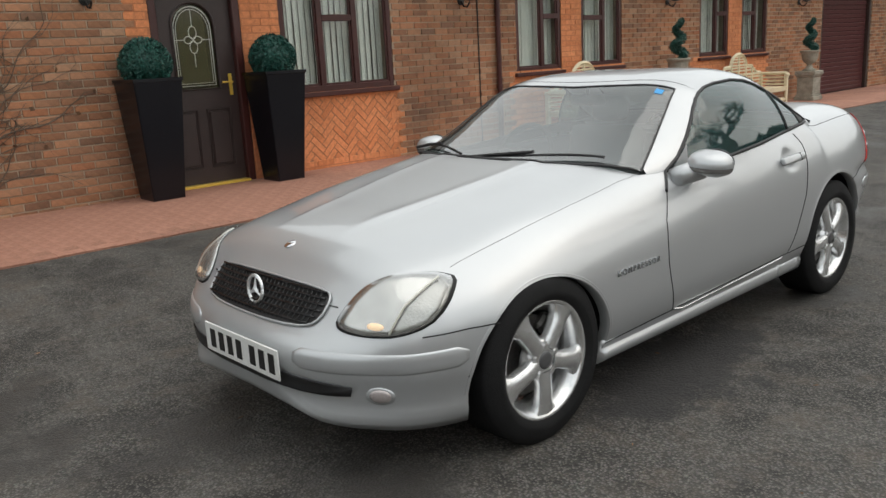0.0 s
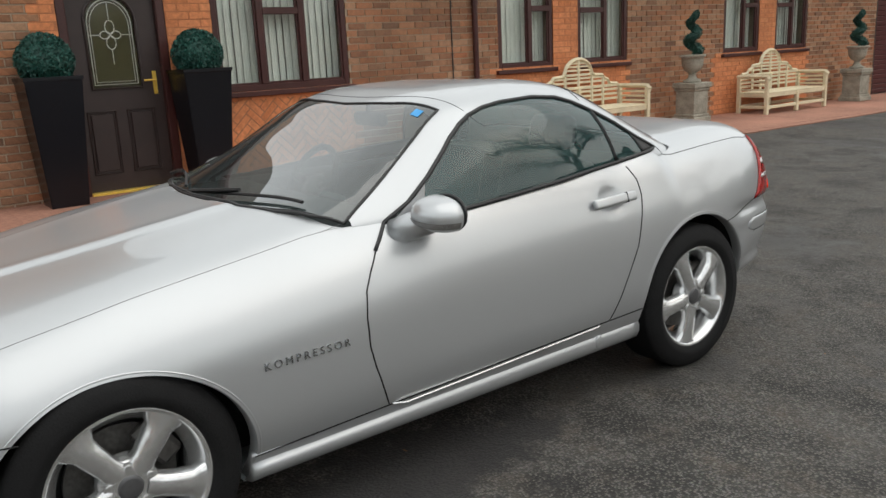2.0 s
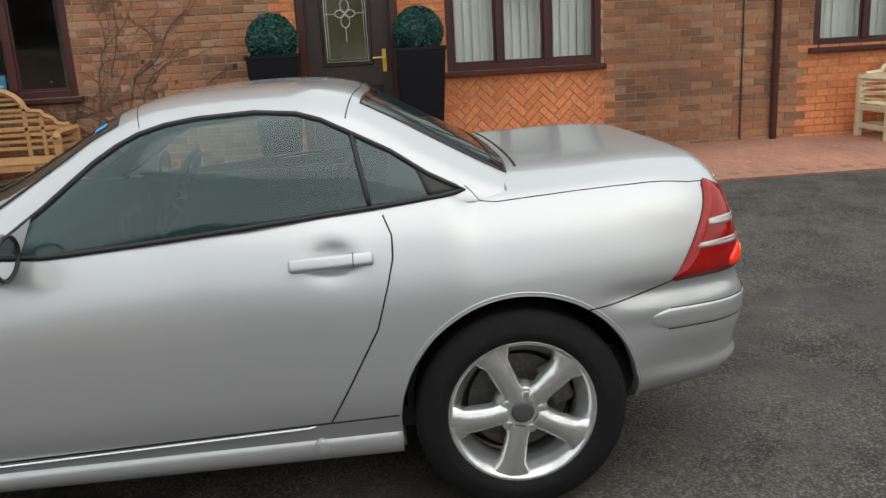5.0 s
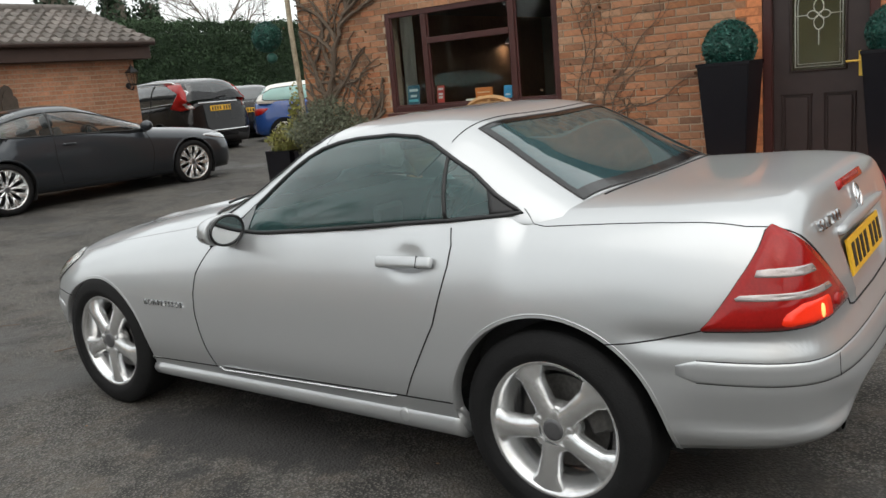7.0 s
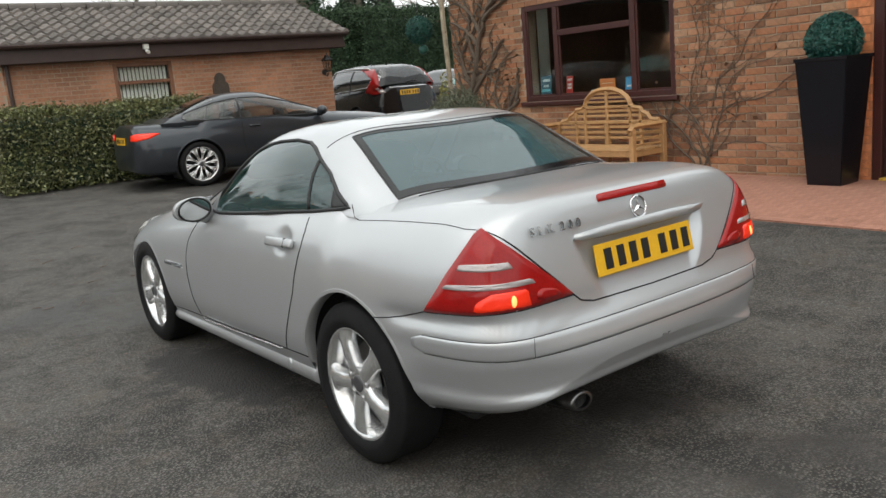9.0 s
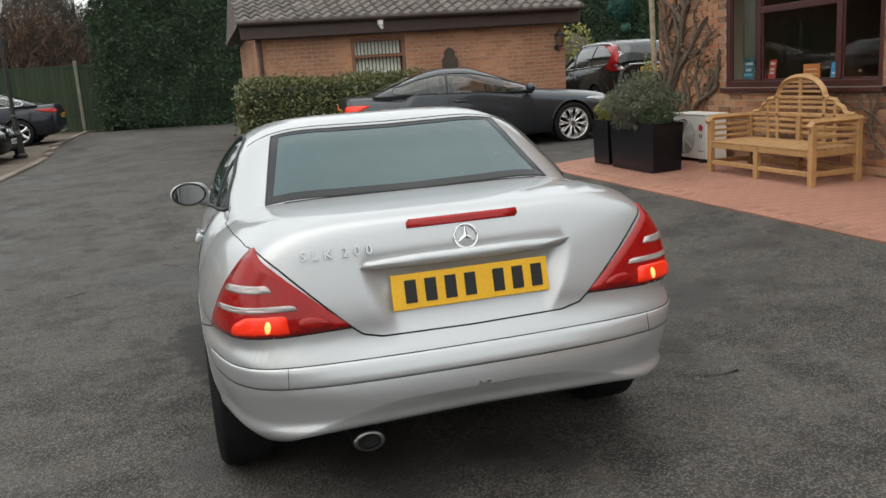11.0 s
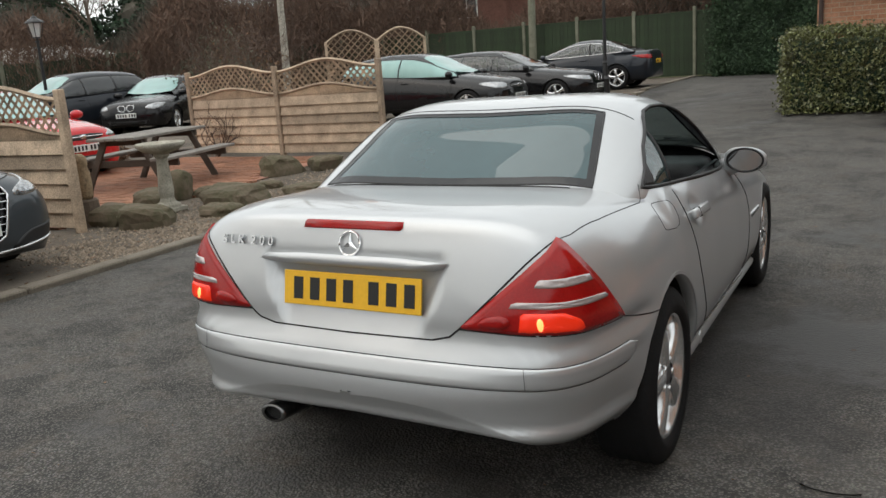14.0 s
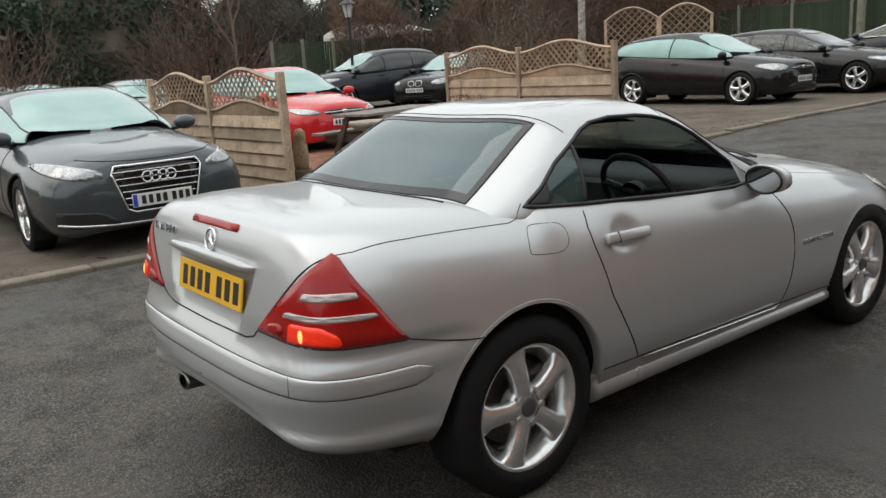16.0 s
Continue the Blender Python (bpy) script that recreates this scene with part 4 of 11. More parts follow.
def hood_creases(x, y, z):
    """Two raised spears on the bonnet, widening towards the screen."""
    x = abs(x)
    k = smooth(-1.68, -1.35, y) * (1 - smooth(-0.75, -0.45, y))
    if k <= 0 or z < 0.6:
        return 0.0
    c = 0.20 + 0.10 * smooth(-1.65, -0.75, y)
    return k * (0.013 * (1 - smooth(c - 0.012, c + 0.022, x)) + 0.004 * math.exp(-((x - c) / 0.05) ** 2))


ROADSTER = Car(
    W=[(-1.960, 0.02), (-1.956, 0.17), (-1.940, 0.35), (-1.915, 0.455), (-1.875, 0.55), (-1.815, 0.64), (-1.735, 0.728), (-1.6, 0.793), (-1.4, 0.836), (-1.2, 0.840), (-0.8, 0.848), (0.0, 0.853), (0.8, 0.855),
       (1.2, 0.854), (1.5, 0.836), (1.65, 0.810), (1.8, 0.765), (1.88, 0.715), (1.93, 0.65), (1.965, 0.55), (1.99, 0.38), (2.0, 0.2), (2.004, 0.02)],
    H=[(-1.960, 0.395), (-1.956, 0.42), (-1.940, 0.47), (-1.915, 0.505), (-1.875, 0.535), (-1.835, 0.570), (-1.795, 0.62), (-1.715, 0.72), (-1.6, 0.768), (-1.3, 0.812), (-1.0, 0.86), (-0.65, 0.915),
       (-0.45, 0.95), (0.0, 1.043), (0.2, 1.062), (0.4, 1.08), (0.6, 1.078), (0.8, 1.046), (1.0, 1.032), (1.09, 0.985), (1.4, 0.992), (1.65, 1.0), (1.79, 0.996), (1.842, 0.980), (1.863, 0.942), (1.885, 0.87), (1.905, 0.79), (1.925, 0.70), (1.94, 0.64), (1.95, 0.60), (1.97, 0.555), (1.99, 0.51), (2.0, 0.47), (2.004, 0.452)],
    ZB=[(-1.960, 0.345), (-1.956, 0.305), (-1.940, 0.250), (-1.90, 0.213), (-1.8, 0.197), (-1.5, 0.175), (0.0, 0.20), (1.3, 0.22), (1.55, 0.292), (1.8, 0.318), (1.88, 0.332), (1.92, 0.343), (1.95, 0.363), (1.975, 0.394), (1.993, 0.432), (2.004, 0.448)],
    ZM=[(-1.962, 0.39), (-1.8, 0.42), (0, 0.45), (1.6, 0.47), (2.0, 0.45)],
    A=[(-1.962, 2.6), (-1.6, 2.6), (-1.0, 4.4), (-0.5, 4.1), (0.6, 4.0), (1.1, 6.0), (1.6, 7.0), (1.85, 6.0), (2.0, 3.0)],
    BB=[(-1.962, 2.2), (-1.6, 3.0), (-1.0, 2.9), (-0.5, 3.08), (0.0, 3.1), (2.0, 3.0)],
    R=[(-0.69, 0.884), (-0.5, 0.943), (-0.3, 1.024), (-0.1, 1.13), (0.05, 1.213), (0.18, 1.25), (0.35, 1.264), (0.5, 1.267), (0.62, 1.262), (0.75, 1.243), (0.85, 1.2), (1.0, 1.115), (1.15, 1.032), (1.28, 0.962)],
    XB=[(-0.69, 0.60), (-0.5, 0.68), (-0.3, 0.73), (0.0, 0.772), (0.4, 0.774), (0.8, 0.736), (1.0, 0.727), (1.28, 0.661)],
    BELT=[(-0.69, 0.88), (-0.4, 0.862), (-0.1, 0.860), (0.13, 0.874), (0.4, 0.897), (0.8, 0.928), (0.95, 0.930), (1.08, 0.921), (1.28, 0.915)],
    GA=5.07, GB=1.38, bulge=hood_creases)


# ---------------------------------------------------------------- car building
from mathutils.bvhtree import BVHTree


def in_poly(p, poly):
    x, y = p
    hit = False
    for (x0, y0), (x1, y1) in zip(poly, poly[1:] + poly[:1]):
        if (y0 > y) != (y1 > y) and x < (x1 - x0) * (y - y0) / (y1 - y0) + x0:
            hit = not hit
    return hit


def on_poly(p, poly):
    best, at = 1e9, p
    for (x0, y0), (x1, y1) in zip(poly, poly[1:] + poly[:1]):
        dx, dy = x1 - x0, y1 - y0
        t = max(0, min(1, ((p[0] - x0) * dx + (p[1] - y0) * dy) / (dx * dx + dy * dy + 1e-12)))
        q = (x0 + t * dx, y0 + t * dy)
        d = math.hypot(p[0] - q[0], p[1] - q[1])
        if d < best:
            best, at = d, q
    return best, at


def round_poly(poly, k=3):
    """Corner-cutting, to round an outline."""
    for _ in range(k):
        out = []
        for (x0, y0), (x1, y1) in zip(poly, poly[1:] + poly[:1]):
            out += [(0.75 * x0 + 0.25 * x1, 0.75 * y0 + 0.25 * y1), (0.25 * x0 + 0.75 * x1, 0.25 * y0 + 0.75 * y1)]
        poly = out
    return poly


def clip_band(poly, z0, z1):
    """The part of an outline (h, z) between two heights."""
    def cut(pts, zc, keep_above):
        out = []
        for a, b in zip(pts, pts[1:] + pts[:1]):
            ina, inb = (a[1] >= zc) == keep_above, (b[1] >= zc) == keep_above
            if ina:
                out.append(a)
            if ina != inb:
                t = (zc - a[1]) / (b[1] - a[1])
                out.append((a[0] + t * (b[0] - a[0]), zc))
        return out
    p = cut(poly, z0, True)
    return cut(p, z1, False) if p else p


def steps_between(a, b, n, dense_ends=0.0):
    out = []
    for i in range(n + 1):
        t = i / n
        if dense_ends:
            t = t * (1 - dense_ends) + dense_ends * (0.5 - 0.5 * math.cos(math.pi * t))
        out.append(a + (b - a) * t)
    return out


class Grid:
    """Vertices, faces and smooth normals of a lofted surface, mirrored about x = 0."""

    def __init__(self, ys, half, shape=None):
        self.V, self.F, self.N = [], [], []
        m = None
        for y in ys:
            h = half(y)
            row = [(x, y, z) for x, z in h] + [(-x, y, z) for x, z in reversed(h[:-1])]
            m = len(row)
            self.V += [shape(v) for v in row] if shape else row
        for i in range(len(ys) - 1):
            for j in range(m - 1):
                a = i * m + j
                self.F.append((a, a + 1, a + m + 1, a + m))
        V = np.array(self.V)
        F = np.array(self.F)
        fn = np.cross(V[F[:, 2]] - V[F[:, 0]], V[F[:, 3]] - V[F[:, 1]])
        N = np.zeros_like(V)
        for k in range(4):
            np.add.at(N, F[:, k], fn)
        ln = np.linalg.norm(N, axis=1)
        N /= np.maximum(ln, 1e-12)[:, None]
        C = V - V.mean(0)
        if (N * C).sum() < 0:
            N = -N
            self.F = [f[::-1] for f in self.F]
        self.N = N
        self.bvh = BVHTree.FromPolygons([Vector(v) for v in self.V], self.F)
        self.done = set()

    def snap(self, poly, flat, lift, pick):
        """Moves grid corners next to an outline onto it. flat: point -> plane; lift: plane, point -> point."""
        ins = {}
        lo = [min(p[k] for p in poly) - 0.08 for k in (0, 1)]
        hi = [max(p[k] for p in poly) + 0.08 for k in (0, 1)]
        for i, v in enumerate(self.V):
            if pick(v):
                f = flat(v)
                if lo[0] < f[0] < hi[0] and lo[1] < f[1] < hi[1]:
                    ins[i] = in_poly(f, poly)
        todo = {}
        for f in self.F:
            for a, b in zip(f, f[1:] + f[:1]):
                if a in ins and b in ins and ins[a] != ins[b]:
                    da, qa = on_poly(flat(self.V[a]), poly)
                    db, qb = on_poly(flat(self.V[b]), poly)
                    i, q, d = (a, qa, da) if da <= db else (b, qb, db)
                    if i not in self.done:
                        todo[i] = q
        for i, q in todo.items():
            p = lift(q, self.V[i])
            if p is not None:
                self.V[i] = p
                self.done.add(i)
        split = []
        for f in self.F:
            if len(f) == 4 and any(i in todo for i in f):
                a, b, c, d = (i in self.done for i in f)
                if a and c and not (b and d):
                    split += [(f[0], f[1], f[2]), (f[0], f[2], f[3])]
                    continue
                if b and d and not (a and c):
                    split += [(f[1], f[2], f[3]), (f[1], f[3], f[0])]
                    continue
            split.append(f)
        self.F = split

    def part(self, name, faces, material, parent, label="", both=False):
        """A mesh object from some of the faces, with the whole surface's normals."""
        if not faces:
            return None
        idx = sorted({i for f in faces for i in f})
        at = {i: k for k, i in enumerate(idx)}
        me = bpy.data.meshes.new(name)
        me.from_pydata([self.V[i] for i in idx], [], [tuple(at[i] for i in f) for f in faces])
        me.materials.append(material)
        me.shade_smooth()
        me.normals_split_custom_set_from_vertices([tuple(self.N[i]) for i in idx])
        ob = new(name, me)
        ob.parent = parent
        if label:
            ob["label"] = label
        return ob

    def centre(self, f):
        return tuple(sum(self.V[i][k] for i in f) / len(f) for k in range(3))

    def cast(self, origin, way):
        loc, nor, _, _ = self.bvh.ray_cast(Vector(origin), Vector(way).normalized())
        if loc is None:
            return None, None
        if nor.dot(Vector(way)) > 0:
            nor = -nor
        return loc, nor


def projector(way, surfaces, up=(0, 0, 1)):
    """(h, v) in a plane facing the way -> the surface point and normal, seen from outside."""
    w = Vector(way).normalized()
    u = Vector(up)
    h = u.cross(w).normalized()
    v = w.cross(h).normalized()

    def f(p):
        o = h * p[0] + v * p[1] + w * 5
        best = None
        for s in surfaces:
            loc, nor = s.cast(o, -w)
            if loc is not None and (best is None or (loc - o).length < (best[0] - o).length):
                best = (loc, nor)
        return best
    f.flat = lambda q: (Vector(q).dot(h), Vector(q).dot(v))
    return f


def decal(name, poly, proj, material, parent, lift=0.004, dome=0.0, rings=6, edge=0.004, sink=0.01, label="", dense=48, inward=0.0):
    """A moulded piece laid on the body: an outline projected onto it, domed, with edges that run down into it."""
    # even outline
    per = [math.dist(a, b) for a, b in zip(poly, poly[1:] + poly[:1])]
    total = sum(per)
    outline = []
    for k in range(dense):
        d = total * k / dense
        i = 0
        while d > per[i]:
            d -= per[i]
            i += 1
        a, b = poly[i], poly[(i + 1) % len(poly)]
        t = d / per[i] if per[i] else 0
        outline.append((a[0] + (b[0] - a[0]) * t, a[1] + (b[1] - a[1]) * t))
    c = (sum(p[0] for p in outline) / dense, sum(p[1] for p in outline) / dense)
    bm = bmesh.new()
    rows = []
    last = None
    for r in range(rings + 1):
        s = r / rings
        row = []
        for p in outline:
            q = (c[0] + (p[0] - c[0]) * (1 - s), c[1] + (p[1] - c[1]) * (1 - s))
            hit = proj(q)
            if hit is None:
                row.append(None)
                continue
            loc, nor = hit
            row.append(loc + nor * (lift + dome * (1 - (1 - s) ** 2) - inward * smooth(0, 0.25, s)))
            if r == rings:
                break
        if r == rings:
            if row and row[0] is not None:
                rows.append([bm.verts.new(row[0])])
            break
        good = [x for x in row if x is not None]
        if not good:
            bm.free()
            return None
        for k in range(len(row)):
            if row[k] is None:
                row[k] = min(good, key=lambda g: (g - (row[k - 1] or g)).length)
        if r == 0:
            skirt = []
            for k, p in enumerate(outline):
                hit = proj(p)
                skirt.append(bm.verts.new(row[k] - (hit[1] if hit else Vector((0, 0, 0))) * sink))
            rows.append(skirt)
        rows.append([bm.verts.new(x) for x in row])
    for a, b in zip(rows, rows[1:]):
        for k in range(len(a)):
            j = (k + 1) % len(a)
            try:
                if len(b) == 1:
                    bm.faces.new((a[k], a[j], b[0]))
                else:
                    bm.faces.new((a[k], a[j], b[j], b[k]))
            except ValueError:
                pass
    bmesh.ops.recalc_face_normals(bm, faces=bm.faces)
    return part(name, bm, material, parent, label, smooth=True)


def seam(name, pts, proj, parent, r=0.0025, material=None, closed=False, lift=0.0):
    """A narrow dark joint that follows the body."""
    dense = []
    loop = pts + pts[:1] if closed else pts
    for a, b in zip(loop, loop[1:]):
        n = max(1, int(math.dist(a, b) / 0.02))
        dense += [(a[0] + (b[0] - a[0]) * i / n, a[1] + (b[1] - a[1]) * i / n) for i in range(n)]
    if not closed:
        dense.append(pts[-1])
    out = []
    for p in dense:
        hit = proj(p)
        if hit:
            out.append(hit[0] + hit[1] * lift)
    if len(out) < 2:
        return None
    bm = bmesh.new()
    tube(bm, out, r, 5, closed=closed)
    return part(name, bm, material or M["black"], parent, smooth=True)


def polar(cx, cy, surfaces):
    """(angle, z) round an upright axis -> the surface point and normal. Angle 0 looks to +y, positive towards +x."""
    def f(p):
        d = Vector((math.sin(p[0]), math.cos(p[0]), 0))
        o = Vector((cx, cy, p[1])) + d * 4
        best = None
        for s in surfaces:
            loc, nor = s.cast(o, -d)
            if loc is not None and (best is None or (loc - o).length < (best[0] - o).length):
                best = (loc, nor)
        return best
    f.angle = lambda x, y: math.atan2(x - cx, y - cy)
    return f


def strip(name, path, proj, half, lift, material, parent, label="", ends=True):
    """A rounded bar laid along the body; path: (angle, z) points; half: half its height."""
    bm = bmesh.new()
    rows = []
    n = len(path)
    for i, (a, z) in enumerate(path):
        e = min(i, n - 1 - i) if ends else 9
        k = min(1, 0.45 + 0.3 * e) if ends else 1
        row = []
        for dz, l in ((-1.0, -0.012), (-1.0, 0.35), (-0.8, 0.8), (-0.3, 1.0), (0.3, 1.0), (0.8, 0.8), (1.0, 0.35), (1.0, -0.012)):
            hit = proj((a, z + dz * half * k))
            if hit is None:
                break
            row.append(hit[0] + hit[1] * (l * lift * (k if l > 0 else 1) if l > 0 else l))
        if len(row) == 8:
            rows.append([bm.verts.new(q) for q in row])
    for p, q in zip(rows, rows[1:]):
        for k in range(7):
            bm.faces.new((p[k], p[k + 1], q[k + 1], q[k]))
    if rows:
        bm.faces.new(rows[0])
        bm.faces.new(rows[-1][::-1])
    bmesh.ops.recalc_face_normals(bm, faces=bm.faces)
    return part(name, bm, material, parent, label, smooth=True)


def on_surface(hit, up=Vector((0, 0, 1)), lift=0.002):
    """A frame on the body: x along it, y up it, z off it (for flat lettering)."""
    loc, n = hit
    n = n.normalized()
    u = (up - n * up.dot(n)).normalized()
    x = u.cross(n)
    m = Matrix((x, u, n)).transposed().to_4x4()
    m.translation = loc + n * lift
    return m


# ---------------------------------------------------------------- wheels
def wheel_meshes(key, R, width, rim_r, spokes, style, alloy):
    """Tyre, rim and caps round the y axis of the wheel (x outward)."""
    turn = Matrix.Rotation(radians(90), 4, "Y")
    ty = bmesh.new()
    hw = width / 2
    lathe(ty, [(rim_r - 0.012, -hw * 0.8), (rim_r + 0.004, -hw * 0.9), (rim_r + 0.03, -hw), (R - 0.03, -hw * 0.98), (R - 0.008, -hw * 0.82)]
          + [(R - (0.006 if k % 2 else 0.0), hw * (-0.72 + 0.18 * k)) for k in range(9)]
          + [(R - 0.008, hw * 0.82), (R - 0.03, hw * 0.98), (rim_r + 0.035, hw), (rim_r + 0.028, hw * 1.02), (rim_r + 0.006, hw * 0.92), (rim_r - 0.012, hw * 0.8)], 48, turn)
    rim = bmesh.new()
    lathe(rim, [(rim_r - 0.008, -hw * 0.8), (rim_r - 0.02, -hw * 0.7), (rim_r - 0.045, -hw * 0.3), (rim_r - 0.045, hw * 0.35), (rim_r - 0.02, hw * 0.62), (rim_r - 0.012, hw * 0.82), (rim_r + 0.004, hw * 0.90), (rim_r + 0.003, hw * 0.80)], 48, turn)
    sp = bmesh.new()
    for s in range(spokes):
        a0 = 2 * math.pi * s / spokes + math.pi / 2
        n = 9
        rows = []
        for i in range(n):
            t = i / (n - 1)
            rr = 0.045 + t * (rim_r - 0.045 - 0.012)
            if style == "five":
                w = 0.029 + 0.011 * t + 0.026 * smooth(0.74, 1.0, t) + 0.010 * (1 - smooth(0.0, 0.25, t))
                xo = hw * (0.80 - 0.02 * math.sin(math.pi * t)) - 0.004 * t + 0.008 * math.sin(math.pi * t)
                skew = 0.0
            else:
                w = 0.016 + 0.004 * t
                xo = hw * (0.66 + 0.12 * t)
                skew = 0
            ca, sa = math.cos(a0 + skew), math.sin(a0 + skew)
            ring = []
            for u, d in ((-1.05, -0.034), (-1, -0.008), (-0.78, 0.001), (0, 0.007), (0.78, 0.001), (1, -0.008), (1.05, -0.034)):
                px, pz = rr * ca - u * w * sa, rr * sa + u * w * ca
                ring.append(sp.verts.new((xo + d, px, pz)))
            rows.append(ring)
        for p, q in zip(rows, rows[1:]):
            for k in range(6):
                sp.faces.new((p[k], p[k + 1], q[k + 1], q[k]))
        if style != "five":
            for side in (-1, 1):
                b0 = a0
                pts = [(hw * 0.72, (0.45 * rim_r) * math.cos(b0), (0.45 * rim_r) * math.sin(b0)), (hw * 0.78, (rim_r - 0.015) * math.cos(b0 + side * 0.17), (rim_r - 0.015) * math.sin(b0 + side * 0.17))]
                tube(sp, pts, 0.010, 5)
    lathe(sp, [(0.0, hw * 0.79), (0.030, hw * 0.79), (0.040, hw * 0.81), (0.066, hw * 0.76), (0.078, hw * 0.68), (0.082, hw * 0.3)] if style == "five" else [(0.0, hw * 0.60), (0.052, hw * 0.60), (0.066, hw * 0.52), (0.070, hw * 0.3)], 30, turn)
    bmesh.ops.recalc_face_normals(sp, faces=sp.faces)
    face = hw * (0.80 if style == "five" else 0.60)
    cap = bmesh.new()
    lathe(cap, [(0.0, face + 0.005), (0.024, face + 0.0045), (0.033, face + 0.003), (0.036, face - 0.004)], 24, turn)
    nut = bmesh.new()
    lathe(nut, [(0.0, 0.006), (0.0095, 0.0055), (0.0105, 0.002), (0.0165, 0.0015), (0.0165, -0.004)], 12, turn)
    disc = bmesh.new()
    lathe(disc, [(0.05, hw * 0.02), (0.15, hw * 0.02), (0.15, -hw * 0.1), (0.05, -hw * 0.1)], 32, turn)
    bar = bmesh.new()
    box(bar, -0.01, hw * 0.3, 0.085, 0.16, -0.07, 0.07, bevel=0.012)
    back = bmesh.new()
    lathe(back, [(0.0, -hw * 0.35), (rim_r - 0.05, -hw * 0.35)], 32, turn)
    out = {}
    for nm, bm, m_, sm in (("tyre", ty, M["rubber"], True), ("rim", rim, alloy, True), ("spokes", sp, alloy, True), ("hub_cap", cap, M["cap"], True), ("wheel_bolt", nut, alloy, False), ("brake_disc", disc, M["brake"], False), ("brake_caliper", bar, M["brake"], False), ("wheel_back", back, M["liner"], False)):
        me = bpy.data.meshes.new(f"{key}_{nm}")
        bm.to_mesh(me)
        bm.free()
        if sm:
            me.shade_smooth()
        me.materials.append(m_)
        out[nm] = me
    out["bolt_x"] = hw * 0.80 if style == "five" else hw * 0.60
    out["bolt_r"] = 0.056 if style == "five" else 0.052
    return out


M["cap"] = mat("dark_hub_cap", (0.11, 0.11, 0.115), 0.35, metal=0.4, var=0.1, scale=20)
M["brake"] = mat("brake_iron", (0.12, 0.115, 0.11), 0.5, metal=0.7, var=0.3, scale=20)


def add_wheel(meshes, x, y, z, side, parent, turn=0.0, fine=True):
    """side +1: the outer face looks to +x."""
    e = new("wheel")
    e.parent = parent
    e.matrix_basis = pose(x, y, z, 0, 0, 0 if side > 0 else 180) @ pose(0, 0, 0, turn * side, 0, 0)
    for nm in ("tyre", "rim", "spokes", "hub_cap", "wheel_back") + (("brake_disc", "brake_caliper") if fine else ()):
        o = new(nm, meshes[nm])
        o.parent = e
    if fine:
        for k in range(5):
            a = 2 * math.pi * (k + 0.5) / 5 + math.pi / 2
            o = new("wheel_bolt", meshes["wheel_bolt"])
            o.parent = e
            o.matrix_basis = pose(meshes["bolt_x"], meshes["bolt_r"] * math.cos(a), meshes["bolt_r"] * math.sin(a))
    return e


# ---------------------------------------------------------------- text
def text_part(name, words, size, material, parent, m, depth=0.002, spread=1.0, label="", bold=0.0):
    c = bpy.data.curves.new(name, "FONT")
    c.body = words
    c.size = size
    c.extrude = depth
    c.offset = bold
    c.space_character = spread
    c.align_x, c.align_y = "CENTER", "CENTER"
    tmp = bpy.data.objects.new(name, c)
    scene.collection.objects.link(tmp)
    me = bpy.data.meshes.new_from_object(tmp.evaluated_get(bpy.context.evaluated_depsgraph_get()))
    bpy.data.objects.remove(tmp)
    bpy.data.curves.remove(c)
    me.materials.clear()
    me.materials.append(material)
    o = new(name, me)
    o.parent = parent
    o.matrix_basis = m
    if label:
        o["label"] = label
    return o


M["plate_white"] = mat("white_plate", (0.72, 0.72, 0.70), 0.4, var=0.05, scale=10)
M["plate_yellow"] = mat("yellow_plate", (0.80, 0.45, 0.02), 0.4, var=0.06, scale=10)
M["plate_ink"] = mat("black_plate_ink", (0.012, 0.012, 0.012), 0.5, var=0.1)


def number_plate(parent, m, yellow, w=0.52, h=0.111, blue=False):
    """A plate in the plane y = 0 facing -y, with plain bars in place of its characters."""
    p = new("number_plate")
    p.parent = parent
    p.matrix_basis = m
    bm = bmesh.new()
    box(bm, -w / 2, w / 2, -0.004, 0.004, -h / 2, h / 2, bevel=0.002)
    part("plate", bm, M["plate_yellow"] if yellow else M["plate_white"], p, "yellow number plate" if yellow else "white number plate")
    cw = 0.037 * w / 0.52
    xs = [-0.2, -0.135, -0.07, -0.005, 0.09, 0.155, 0.22] if not blue else [-0.165, -0.105, -0.04, 0.02, 0.1, 0.16, 0.22]
    for x in xs:
        b = bmesh.new()
        x *= w / 0.52
        box(b, x - cw / 2, x + cw / 2, -0.006, -0.003, -0.036 * h / 0.111, 0.036 * h / 0.111)
        part("plate_bar", b, M["plate_ink"], p)
    if blue:
        b = bmesh.new()
        box(b, -w / 2 + 0.004, -w / 2 + 0.04, -0.0055, -0.003, -h / 2 + 0.004, h / 2 - 0.004)
        part("plate_band", b, mat("blue_band", (0.03, 0.08, 0.45), 0.4), p)
    return p


# ---------------------------------------------------------------- the silver roadster
M["silver"] = paint_mat("brilliant_silver_paint", (0.525, 0.541, 0.553), metal=0.60, rough=0.35, coat=0.85, flake=0.04, grime=0.08)
M["seam"] = mat("panel_gap", (0.01, 0.01, 0.01), 0.9)
M["joint"] = mat("grey_panel_joint", (0.16, 0.16, 0.165), 0.6)
M["car_glass"] = glass_mat("green_tinted_glass", (0.42, 0.57, 0.56), opaque=0.22, body=(0.08, 0.19, 0.19), gloss=0.06)
